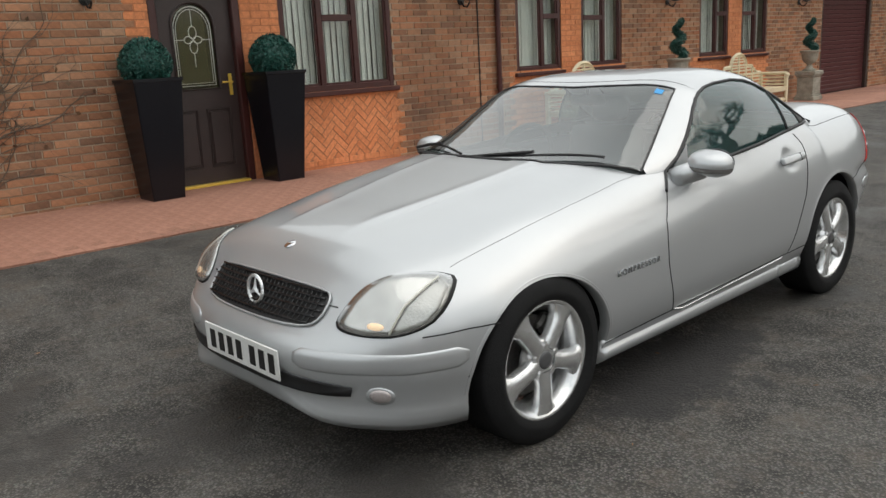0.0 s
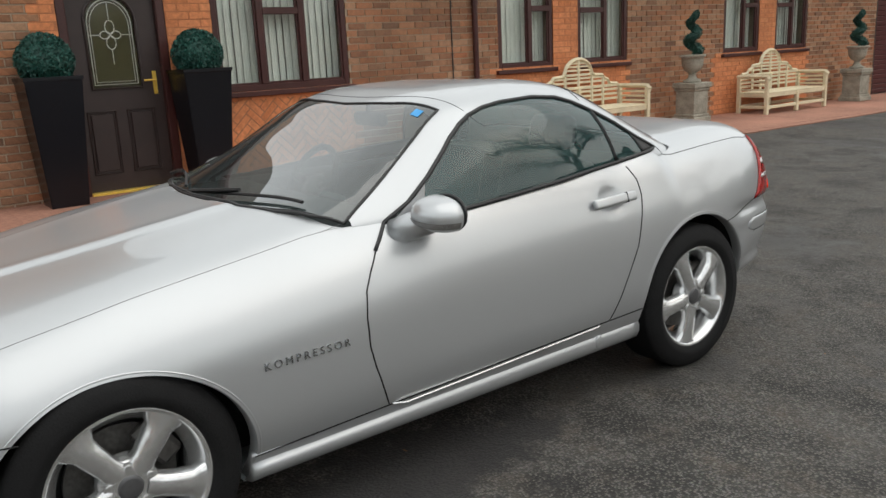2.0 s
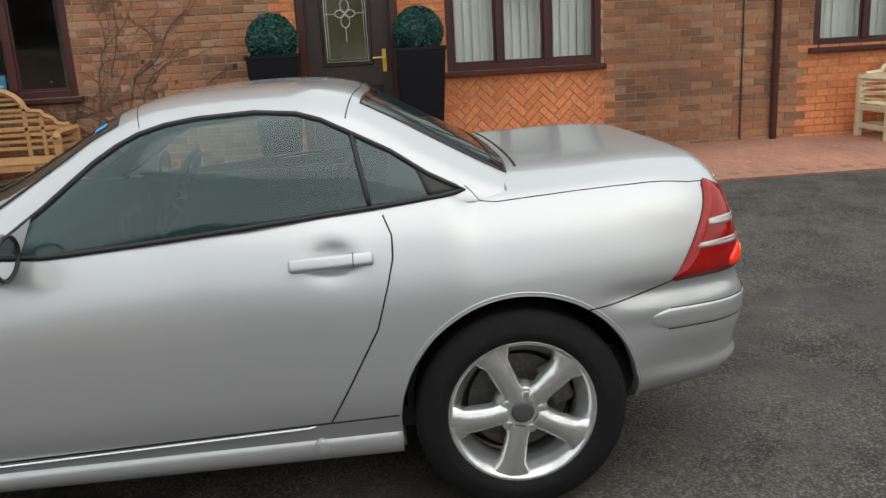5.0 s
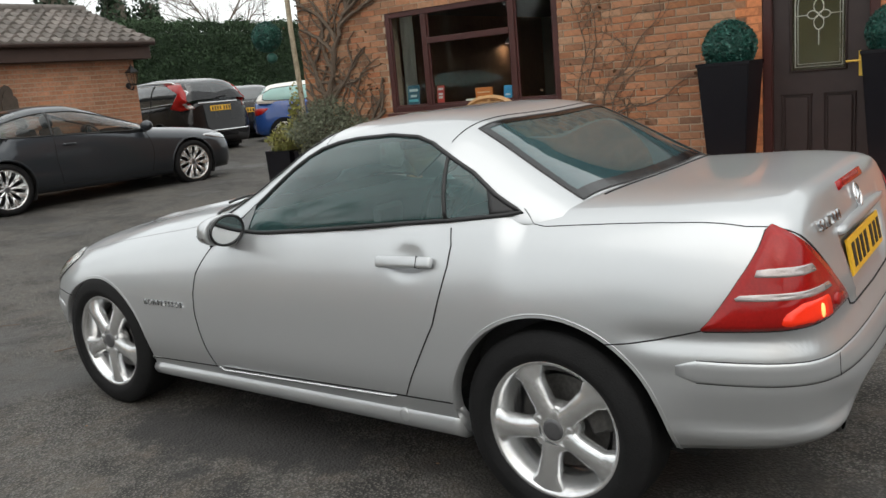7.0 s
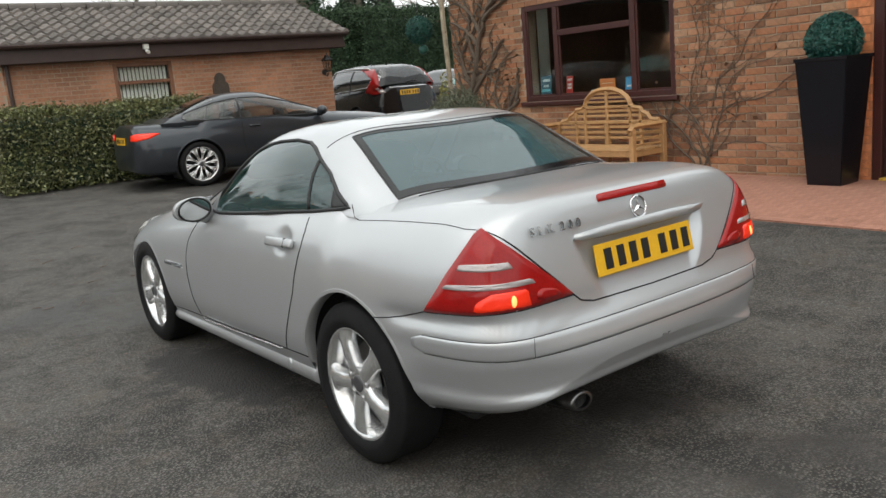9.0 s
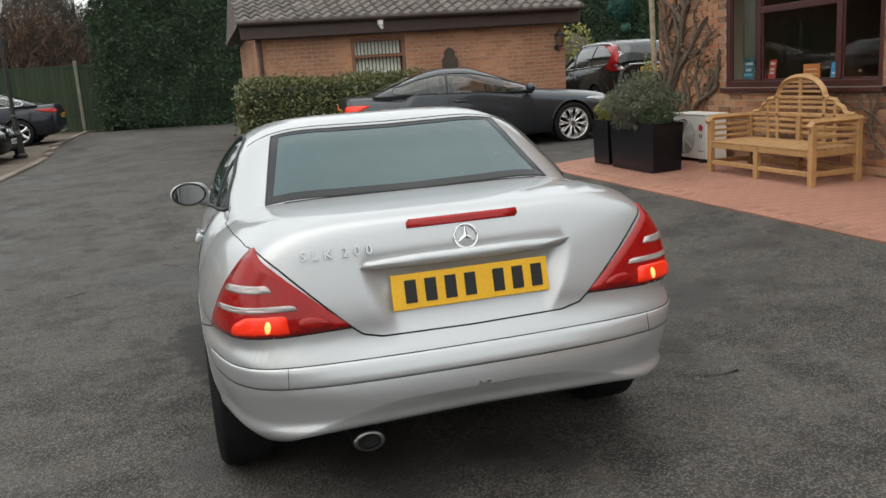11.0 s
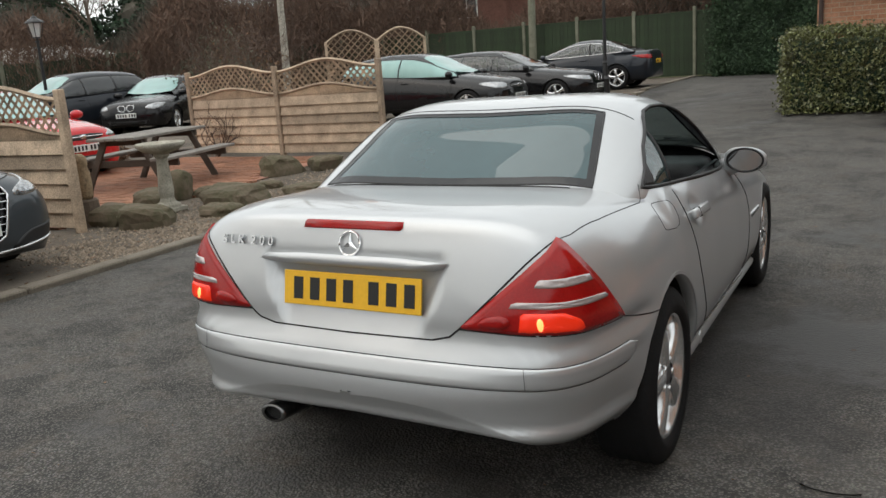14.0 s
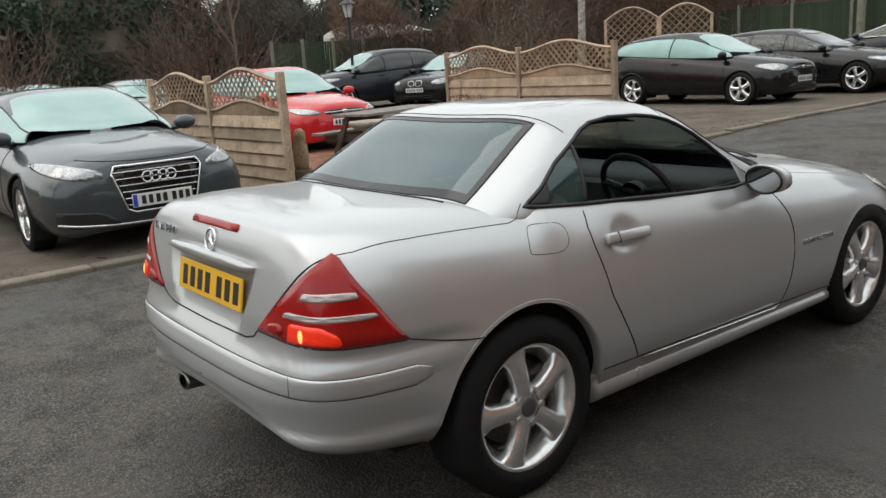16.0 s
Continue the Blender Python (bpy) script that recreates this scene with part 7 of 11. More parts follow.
def car_tables(L, width, nose_h, cowl, cowl_h, belt0, belt1, deck_y, deck_h, roof, lip=0.05):
    """Surface tables from a few sizes. roof: (y, z) along the centre from the screen's foot to the rear glass's foot."""
    y0, y1, w = -L / 2, L / 2, width / 2
    W = [(y0, 0.02), (y0 + 0.012, 0.34 * w), (y0 + 0.04, 0.58 * w), (y0 + 0.10, 0.75 * w), (y0 + 0.22, 0.87 * w), (y0 + 0.45, 0.95 * w), (y0 + 0.9, 0.99 * w), (0, w), (y1 - 0.9, 0.995 * w), (y1 - 0.45, 0.95 * w), (y1 - 0.2, 0.88 * w), (y1 - 0.09, 0.77 * w), (y1 - 0.03, 0.55 * w), (y1 - 0.008, 0.3 * w), (y1, 0.02)]
    tail = deck_h
    H = [(y0, 0.47), (y0 + 0.012, 0.53), (y0 + 0.04, nose_h - 0.13), (y0 + 0.09, nose_h - 0.05), (y0 + 0.2, nose_h), (cowl, cowl_h), (cowl + 0.35, max(belt0 + 0.10, cowl_h + 0.03)), (0.2, belt0 + 0.20), (deck_y - 0.15, belt1 + 0.17), (deck_y, tail), (y1 - 0.16, tail), (y1 - 0.09, tail - lip), (y1 - 0.055, tail - 0.22), (y1 - 0.03, 0.62), (y1 - 0.008, 0.53), (y1, 0.49)]
    ZB = [(y0, 0.455), (y0 + 0.012, 0.36), (y0 + 0.05, 0.25), (y0 + 0.15, 0.20), (0, 0.21), (y1 - 0.3, 0.24), (y1 - 0.06, 0.30), (y1 - 0.01, 0.40), (y1, 0.48)]
    return Car(W=W, H=H, ZB=ZB, ZM=[(y0, 0.46), (0, 0.5), (y1, 0.5)], A=[(y0, 2.6), (y0 + 0.4, 3.4), (cowl, 4.2), (deck_y, 5.0), (y1 - 0.1, 5.0), (y1, 3.0)], BB=[(y0, 2.3), (0, 3.0), (y1, 3.0)],
               R=roof, XB=[(roof[0][0], 0.72 * w), (roof[0][0] + 0.4, 0.88 * w), (0.2, 0.90 * w), (roof[-1][0] - 0.35, 0.875 * w), (roof[-1][0], 0.78 * w)], BELT=[(roof[0][0], belt0 - 0.02), (0.0, belt0 + 0.01), (roof[-1][0], belt1)], GA=4.0, GB=1.7)


def build_car(name, label, T, paint, m, wheels, wr, wb_front, wb_rear, ws_top, rw=None, posts=(), front="bars", lamps="slant", glass_front=None, glass_side=None, tail=(0.86, 0.70, 0.30), lit=False, plate_f=None, plate_r=None, fine=True, arch_grow=1.10, trim=None, handle=True, cladding=False, mirrors=True, inside=False, rails=False):
    """A parked car: lofted body and cabin, glazing, wheels, lamps, mirrors, plates."""
    root = empty(name)
    root.matrix_basis = m
    tagged(root, label, "car")
    gf, gs = glass_front or M["glass_dark"], glass_side or M["glass_dark"]
    y0, y1 = T.y0, T.y1
    n = 1.0 if fine else 0.7
    body = Grid(steps_between(y0, y0 + 0.4, int(16 * n), 0.5)[:-1] + steps_between(y0 + 0.4, y1 - 0.4, int(64 * n))[:-1] + steps_between(y1 - 0.4, y1, int(16 * n), 0.5), lambda y: T.section(y, 6, 12, 12))
    cab = Grid(steps_between(T.c0, T.c1, int(64 * n)), lambda y: T.cabin(y, 12, 12))
    arches = [(wb_front, wr, wr * arch_grow), (wb_rear, wr, wr * arch_grow)]
    for ay, az, ar in arches:
        circle = [(ay + ar * math.cos(2 * math.pi * k / 48), az + ar * math.sin(2 * math.pi * k / 48)) for k in range(48)]
        body.snap(circle, lambda v: (v[1], v[2]), lambda q, v: (math.copysign(side_x(T, *q), v[0]), q[0], q[1]), lambda v: abs(v[0]) > 0.45)

    def arched(c):
        return abs(c[0]) > 0.45 and any((c[1] - ay) ** 2 + (c[2] - az) ** 2 < ar * ar for ay, az, ar in arches)
    # side glass follows the roof line
    a_y = min(y for y in steps_between(T.c0, T.c1, 80) if T.R(y) - T.BELT(y) > 0.10) + 0.10
    c_y = max(y for y in steps_between(T.c0, T.c1, 80) if T.R(y) - T.BELT(y) > 0.12) - 0.10
    ys = steps_between(a_y, c_y, 14)
    dlo = [(a_y - 0.12, T.BELT(a_y) + 0.02)] + [(y, T.BELT(y) + (T.R(y) - T.BELT(y)) * 0.80 - 0.012) for y in ys] + [(c_y + 0.05, T.BELT(c_y) + 0.06), (c_y, T.BELT(c_y) + 0.022)] + [(y, T.BELT(y) + 0.018) for y in reversed(ys[2:-2])]
    cab.snap(dlo, lambda v: (v[1], v[2]), lambda q, v: (math.copysign(cabin_side_x(T, *q), v[0]), q[0], q[1]), lambda v: abs(v[0]) > 0.3)
    xb = T.XB(0.0)
    f0 = T.c0
    ws = [(0.82 * xb, f0 + 0.26), (0.5 * xb, f0 + 0.10), (0, f0 + 0.05), (-0.5 * xb, f0 + 0.10), (-0.82 * xb, f0 + 0.26), (-0.74 * xb, (f0 + ws_top) / 2 + 0.12), (-0.66 * xb, ws_top), (0, ws_top + 0.03), (0.66 * xb, ws_top), (0.74 * xb, (f0 + ws_top) / 2 + 0.12)]
    outs = [ws]
    if rw:
        r0, r1 = rw
        outs.append([(0.74 * xb, r1 - 0.06), (0, r1), (-0.74 * xb, r1 - 0.06), (-0.66 * xb, r0), (0, r0 - 0.02), (0.66 * xb, r0)])
    for o in outs:
        cab.snap(o, lambda v: (v[0], v[1]), lambda q, v: (q[0], q[1], cabin_top_z(T, *q)), lambda v: abs(v[0]) < 0.8)
    bf = []
    lower = []
    for f in body.F:
        c = body.centre(f)
        if arched(c):
            continue
        if T.c0 + 0.12 < c[1] < T.c1 - 0.1 and c[2] > T.BELT(c[1]) - 0.012 and abs(c[0]) < T.XB(c[1]) + 0.012:
            continue
        (lower if cladding and c[2] < 0.42 else bf).append(f)
    yc = T.c0 + 0.35
    body.part("bonnet", [f for f in bf if body.centre(f)[1] < yc and body.centre(f)[2] > 0.60 and abs(body.centre(f)[0]) < 0.72 * T.W(0)], paint, root)
    body.part("body", [f for f in bf if not (body.centre(f)[1] < yc and body.centre(f)[2] > 0.60 and abs(body.centre(f)[0]) < 0.72 * T.W(0))], paint, root)
    if lower:
        body.part("lower_cladding", lower, M["black"], root)
    rf, sl, sr, wf, rg = [], [], [], [], []
    for f in cab.F:
        c = cab.centre(f)
        if abs(c[0]) > 0.3 and in_poly((c[1], c[2]), dlo):
            (sl if c[0] > 0 else sr).append(f)
        elif in_poly((c[0], c[1]), ws):
            wf.append(f)
        elif rw and in_poly((c[0], c[1]), outs[1]):
            rg.append(f)
        elif c[1] > T.c0 + 0.2 or abs(c[0]) < 0.1:
            rf.append(f)
    cab.part("roof", rf, paint, root)
    cab.part("windscreen", wf, gf, root)
    cab.part("side_window", sl, gs, root)
    cab.part("side_window", sr, gs, root)
    cab.part("rear_window", rg, M["glass_dark"] if gs is M["glass_dark"] else gs, root)
    S = [body, cab]
    left, right, fr, re = projector((1, 0, 0), S), projector((-1, 0, 0), S), projector((0, -1, 0), S), projector((0, 1, 0), S)
    sl_ = 1 if left.flat((0, 1, 0))[0] > 0 else -1
    for pj, sg in ((left, 1), (right, -1)):
        q = lambda p: (p[0] * sl_ * sg, p[1])
        seam("window_seal", [q(p) for p in dlo], pj, root, 0.010, trim or M["black"], closed=True)
        for k, py in enumerate(posts):
            top_z = T.BELT(py) + (T.R(py) - T.BELT(py)) * 0.80 - 0.012
            seam("window_post", [q((py, top_z)), q((py + 0.03, T.BELT(py) + 0.02))], pj, root, 0.016, M["black"])
            seam("door_gap", [q((py + 0.03, T.BELT(py) - 0.01)), q((py + 0.05, 0.62)), q((py - 0.0, 0.30))], pj, root, 0.004, M["seam"])
        fg = a_y - 0.02
        seam("door_gap", [q((fg, T.BELT(fg) - 0.02)), q((fg - 0.03, 0.6)), q((fg + 0.02, 0.30))], pj, root, 0.004, M["seam"])
        seam("sill_gap", [q((wb_front + wr * 1.15, 0.30)), q((wb_rear - wr * 1.15, 0.30))], pj, root, 0.004, M["seam"])
        if handle:
            for py in (posts[:1] or (0.4,)):
                strip_pts = [(py - 0.24, T.BELT(py) - 0.13), (py - 0.24, T.BELT(py) - 0.105), (py - 0.06, T.BELT(py) - 0.10), (py - 0.06, T.BELT(py) - 0.125)]
                decal("door_handle", [q(p) for p in strip_pts], pj, paint, root, lift=0.03, dome=0.004, rings=2, sink=0.012, dense=20)
        for ay, az, ar in arches:
            pts = [(ay + (ar + 0.012) * math.cos(a), az + (ar + 0.012) * math.sin(a)) for a in [radians(-8 + 196 * k / 24) for k in range(25)]]
            seam("arch_lip", [q(p) for p in pts], pj, root, 0.011, M["black"] if cladding else paint, lift=-0.004)
    for ay, az, ar in arches:
        for sg in (1, -1):
            wbm = bmesh.new()
            rows = []
            for k in range(17):
                a = radians(-30 + 240 * k / 16)
                rows.append([wbm.verts.new((sg * x, ay + (ar + 0.01) * math.cos(a), az + (ar + 0.01) * math.sin(a))) for x in (T.W(ay) - 0.02, 0.45)])
            for p, r in zip(rows, rows[1:]):
                wbm.faces.new((p[0], p[1], r[1], r[0]))
            c = wbm.verts.new((sg * 0.45, ay, az))
            for p, r in zip(rows, rows[1:]):
                wbm.faces.new((p[1], c, r[1]))
            part("wheel_well", wbm, M["liner"], root)
    for y in (wb_front, wb_rear):
        for sg in (1, -1):
            add_wheel(wheels, sg * (T.W(y) - 0.125), y, wr, sg, root, 9 * y, fine=False)
    ub = bmesh.new()
    box(ub, -0.6, 0.6, y0 + 0.5, y1 - 0.5, 0.2, 0.27, bevel=0.02)
    part("underbody", ub, M["liner"], root)
    if inside:
        fl = bmesh.new()
        box(fl, -0.72 * T.W(0), 0.72 * T.W(0), T.c0 + 0.2, T.c1 - 0.25, 0.40, 0.46)
        box(fl, -0.70 * T.W(0), 0.70 * T.W(0), T.c0 + 0.25, T.c0 + 0.62, 0.46, T.BELT(T.c0 + 0.5) - 0.03, bevel=0.05, seg=2)
        part("cabin_floor", fl, M["interior"], root)
        for sx in (-0.37, 0.37):
            for yy in (T.c0 + 1.25, T.c0 + 2.0):
                if yy > T.c1 - 0.75:
                    continue
                sb = bmesh.new()
                box(sb, sx - 0.24, sx + 0.24, -0.42, 0.05, 0.46, 0.62, bevel=0.05, seg=2, m=pose(0, yy, 0))
                box(sb, sx - 0.23, sx + 0.23, -0.06, 0.07, 0.0, 0.52, bevel=0.05, seg=2, m=pose(0, yy, 0.55, -14, 0, 0))
                box(sb, sx - 0.12, sx + 0.12, -0.045, 0.045, 0.0, 0.16, bevel=0.04, seg=2, m=pose(0, yy + 0.14, 1.06, -10, 0, 0))
                part("seat", sb, M["interior_grey"], root, smooth=True)
        sw = bmesh.new()
        wm = pose(-0.37, T.c0 + 0.72, T.BELT(T.c0 + 0.6) - 0.02, 62, 0, 0)
        tube(sw, [wm @ Vector((0.18 * math.cos(a), 0.18 * math.sin(a), 0)) for a in [2 * math.pi * k / 24 for k in range(24)]], 0.016, 6, closed=True)
        part("steering_wheel", sw, M["interior"], root, smooth=True)
    w = T.W(y0 + 0.35)
    nh = T.H(y0 + 0.2)
    # head lamps
    for sg in (1, -1):
        pj = projector((sg * 0.45, -0.85, 0.2), S)
        if lamps == "slant":
            keyp = ((0.52 * w, nh - 0.185), (0.54 * w, nh - 0.125), (0.72 * w, nh - 0.085), (0.93 * w, nh - 0.06), (0.955 * w, nh - 0.11), (0.86 * w, nh - 0.185))
        elif lamps == "slim":
            keyp = ((0.52 * w, nh - 0.205), (0.50 * w, nh - 0.135), (0.72 * w, nh - 0.085), (0.93 * w, nh - 0.055), (0.965 * w, nh - 0.12), (0.82 * w, nh - 0.195))
        else:
            keyp = ((0.55 * w, nh - 0.19), (0.56 * w, nh - 0.09), (0.80 * w, nh - 0.05), (0.94 * w, nh - 0.07), (0.95 * w, nh - 0.14), (0.85 * w, nh - 0.20))
        hits = [fr((sg * x * (1 if fr.flat((1, 0, 0))[0] > 0 else -1), z)) for x, z in keyp]
        poly = [pj.flat(h[0]) for h in hits if h]
        if len(poly) > 3:
            decal("headlamp", round_poly(poly, 1), pj, M["lamp_grey"], root, lift=0.006, dome=0.006, rings=4, sink=0.012, dense=36, label="clear headlamp")
    F1 = 1 if fr.flat((1, 0, 0))[0] > 0 else -1
    if front == "frame":
        gp = [(-0.40 * w, nh - 0.11), (0.40 * w, nh - 0.11), (0.44 * w, nh - 0.17), (0.34 * w, nh - 0.47), (0.27 * w, nh - 0.50), (-0.27 * w, nh - 0.50), (-0.34 * w, nh - 0.47), (-0.44 * w, nh - 0.17)]
        decal("grille", gp, fr, M["gloss_black"], root, lift=0.004, rings=4, sink=0.015, label="black grille with bright bars")
        seam("grille_frame", gp, fr, root, 0.011, M["chrome"], closed=True, lift=0.008)
        for k in range(6):
            z = nh - 0.16 - 0.055 * k
            x = (0.43 - 0.02 * k) * w
            seam("grille_bar", [(-x, z), (0, z), (x, z)], fr, root, 0.006, M["chrome"], lift=0.010)
        for k in range(4):
            hit = fr(((-0.165 + 0.11 * k) * 0.62, nh - 0.215))
            if hit:
                bm = bmesh.new()
                tube(bm, [hit[0] + Vector((0.045 * math.cos(a), -0.022, 0.045 * math.sin(a))) for a in [2 * math.pi * j / 20 for j in range(20)]], 0.007, 6, closed=True)
                part("badge_ring", bm, M["chrome"], root)
        for sg in (1, -1):
            decal("lower_intake", [(sg * x * w, z) for x, z in ((0.40, 0.285), (0.52, 0.37), (0.62, 0.40), (0.93, 0.42), (0.92, 0.30), (0.8, 0.275))], fr, M["black"], root, lift=0.006, rings=4, sink=0.01, dense=28)
        seam("front_lip", [(x * w / 12, 0.262 + 0.0004 * x * x) for x in range(-11, 12)], fr, root, 0.012, M["alloy"], lift=0.004)
        seam("bonnet_gap", [(x * w / 12, nh - 0.075 + 0.0006 * x * x) for x in range(-8, 9)], fr, root, 0.004, M["seam"], lift=0.001)
    elif front == "kidney":
        for sg in (1, -1):
            gp = round_poly([(sg * x, z) for x, z in ((0.025, nh - 0.22), (0.025, nh - 0.085), (0.16, nh - 0.075), (0.215, nh - 0.11), (0.18, nh - 0.22))], 1)
            decal("grille", gp, fr, M["gloss_black"], root, lift=0.004, rings=3, sink=0.012, dense=28, label="black kidney grille")
            seam("grille_frame", gp, fr, root, 0.009, M["chrome"], closed=True, lift=0.008)
        decal("lower_intake", [(x * w, z) for x, z in ((-0.8, 0.28), (-0.8, 0.36), (0.8, 0.36), (0.8, 0.28))], fr, M["black"], root, lift=0.003, rings=3, sink=0.01, dense=36)
    else:
        decal("grille", round_poly([(x * w, z) for x, z in ((-0.42, nh - 0.20), (-0.48, nh - 0.11), (0.48, nh - 0.11), (0.42, nh - 0.20))], 1), fr, M["black"], root, lift=0.004, rings=3, sink=0.012, dense=36)
        seam("grille_bar", [(-0.44 * w, nh - 0.155), (0, nh - 0.15), (0.44 * w, nh - 0.155)], fr, root, 0.010, M["chrome"], lift=0.008)
        decal("lower_intake", round_poly([(x * w, z) for x, z in ((-0.62, 0.26), (-0.55, 0.40), (0.55, 0.40), (0.62, 0.26))], 1), fr, M["black"], root, lift=0.003, rings=3, sink=0.01, dense=40)
        bd = fr((0, nh - 0.15))
        if bd:
            bm = bmesh.new()
            bmesh.ops.create_uvsphere(bm, u_segments=16, v_segments=8, radius=1)
            bmesh.ops.transform(bm, matrix=Matrix.Translation(bd[0] + Vector((0, -0.02, 0))) @ Matrix.Diagonal((0.06, 0.012, 0.035, 1)), verts=bm.verts)
            part("badge", bm, M["chrome"], root, smooth=True)
    # tail lamps
    zt, zb_, inn = tail
    for sg in (1, -1):
        pj = projector((sg * 0.55, 0.8, 0.1), S)
        wt = T.W(y1 - 0.2)
        R1 = 1 if re.flat((1, 0, 0))[0] > 0 else -1
        hits = [re((R1 * sg * x * wt, z)) for x, z in ((1 - inn, zb_ + 0.01), (1 - inn, zt - 0.02), (0.80, zt), (0.99, zt - 0.01), (0.99, zb_ + 0.03), (0.85, zb_))]
        poly = [pj.flat(h[0]) for h in hits if h]
        if len(poly) > 3:
            decal("tail_lamp", poly, pj, M["lamp_lit"] if lit else M["lamp_red"], root, lift=0.010, dome=0.006, rings=4, sink=0.015, dense=32, label="red tail lamp")
    if rails:
        for sg in (1, -1):
            rb = bmesh.new()
            tube(rb, [(sg * 0.60, y, cabin_top_z(T, 0.60, y) + (0.035 if k not in (0, 12) else -0.01)) for k, y in enumerate(steps_between(-0.25, 1.65, 12))], 0.017, 6)
            part("roof_rail", rb, M["alloy"], root, "silver roof rail", smooth=True)
            pj = projector((sg * 0.45, 0.88, 0.15), S)
            hits = [re((R1 * sg * x, z)) for x, z in ((0.60, 1.00), (0.62, 1.14), (0.655, 1.30), (0.56, 1.53), (0.60, 1.55), (0.73, 1.34), (0.82, 1.15), (0.84, 1.02), (0.78, 0.97))]
            decal("tail_lamp", [pj.flat(h[0]) for h in hits if h], pj, M["lamp_red"], root, lift=0.016, dome=0.006, rings=4, sink=0.03, dense=40, label="tall red tail lamp")
            hits = [re((R1 * sg * x, z)) for x, z in ((0.61, 1.00), (0.62, 1.10), (0.70, 1.10), (0.71, 0.99))]
            decal("reversing_lamp", [pj.flat(h[0]) for h in hits if h], pj, M["lamp_white"], root, lift=0.026, dome=0.002, rings=2, sink=0.02, dense=20)
        seam("tailgate_bar", [(x / 10, 1.10) for x in range(-5, 6)], re, root, 0.016, M["chrome"], lift=0.008)
        seam("bumper_trim", [(x / 10, 0.52) for x in range(-7, 8)], re, root, 0.020, M["alloy"], lift=0.004)
        seam("rear_wiper", [(-0.02, 1.20), (0.12, 1.215), (0.26, 1.225)], re, root, 0.009, M["black"], lift=0.02)
    if plate_f:
        number_plate(root, pose(0, y0 - 0.012, plate_f, 0, 0, 0), False, blue=front == "frame")
    if plate_r:
        pr_y = max(h[0].y for h in [re((x, plate_r)) for x in (0, 0.2, -0.2)] if h)
        number_plate(root, pose(0, pr_y + 0.014, plate_r, -4, 0, 180), True)
    if mirrors:
        for sg in (1, -1):
            mb = bmesh.new()
            bmesh.ops.create_uvsphere(mb, u_segments=16, v_segments=10, radius=1)
            my = a_y - 0.0
            bmesh.ops.transform(mb, matrix=Matrix.Translation((sg * (T.XB(my) + 0.13), my, T.BELT(my) + 0.07)) @ Matrix.Diagonal((0.12, 0.075, 0.075, 1)), verts=mb.verts)
            tube(mb, [(sg * (T.XB(my) - 0.01), my + 0.02, T.BELT(my) + 0.01), (sg * (T.XB(my) + 0.08), my, T.BELT(my) + 0.04)], 0.03, 6)
            part("door_mirror", mb, paint, root, smooth=True)
    return root


P = {}
P["graphite"] = paint_mat("graphite_metallic_paint", (0.034, 0.039, 0.046), metal=0.45, rough=0.3, coat=0.7, grime=0.015)
P["black"] = paint_mat("black_paint", (0.006, 0.006, 0.007), rough=0.25, coat=0.6, grime=0.01)
P["charcoal"] = paint_mat("frosty_charcoal_paint", (0.052, 0.062, 0.071), metal=0.5, rough=0.32, coat=0.8, grime=0.16)
P["red"] = paint_mat("bright_red_paint", (0.52, 0.012, 0.016), rough=0.25, grime=0.03)
P["blue"] = paint_mat("mid_blue_paint", (0.02, 0.07, 0.26), rough=0.25, grime=0.05)
P["navy"] = paint_mat("dark_slate_paint", (0.012, 0.015, 0.021), metal=0.2, rough=0.3, coat=0.6, grime=0.02)
P["grey"] = paint_mat("mid_grey_paint", (0.14, 0.15, 0.16), metal=0.4, rough=0.35, grime=0.2)
P["silver"] = paint_mat("pale_silver_paint", (0.42, 0.44, 0.44), metal=0.4, rough=0.4, grime=0.2)
W10 = wheel_meshes("ten_spoke", 0.335, 0.235, 0.255, 10, "multi", M["alloy"])
W7 = wheel_meshes("seven_spoke", 0.325, 0.225, 0.235, 7, "multi", M["alloy"])
W5 = wheel_meshes("five_spoke", 0.33, 0.22, 0.235, 5, "five", M["alloy"])
W5d = wheel_meshes("five_spoke_grey", 0.35, 0.235, 0.24, 5, "five", M["alloy_dark"])

t_coupe = car_tables(4.64, 1.83, 0.80, -0.85, 0.95, 0.90, 0.98, 1.35, 1.00, [(-0.92, 0.90), (-0.88, 0.95), (-0.4, 1.15), (0.0, 1.29), (0.3, 1.355), (0.6, 1.36), (0.95, 1.31), (1.35, 1.18), (1.75, 1.03), (1.82, 0.98)])
t_hatch = car_tables(4.36, 1.83, 0.84, -0.95, 1.0, 0.94, 1.08, 1.75, 1.08, [(-1.10, 0.95), (-1.06, 1.0), (-0.6, 1.22), (-0.2, 1.41), (0.2, 1.49), (0.7, 1.50), (1.3, 1.46), (1.72, 1.38), (1.95, 1.22), (2.06, 1.10)])
t_estate = car_tables(4.62, 1.81, 0.80, -0.85, 0.96, 0.91, 1.02, 1.9, 1.02, [(-0.98, 0.91), (-0.94, 0.96), (-0.5, 1.15), (-0.05, 1.34), (0.3, 1.42), (0.8, 1.44), (1.5, 1.41), (1.9, 1.35), (2.08, 1.18), (2.16, 1.04)])
t_saloon = car_tables(4.85, 1.86, 0.82, -0.9, 0.97, 0.92, 1.0, 1.55, 1.02, [(-1.0, 0.92), (-0.96, 0.97), (-0.5, 1.18), (-0.05, 1.36), (0.3, 1.44), (0.7, 1.455), (1.1, 1.40), (1.45, 1.25), (1.8, 1.07), (1.88, 1.02)])
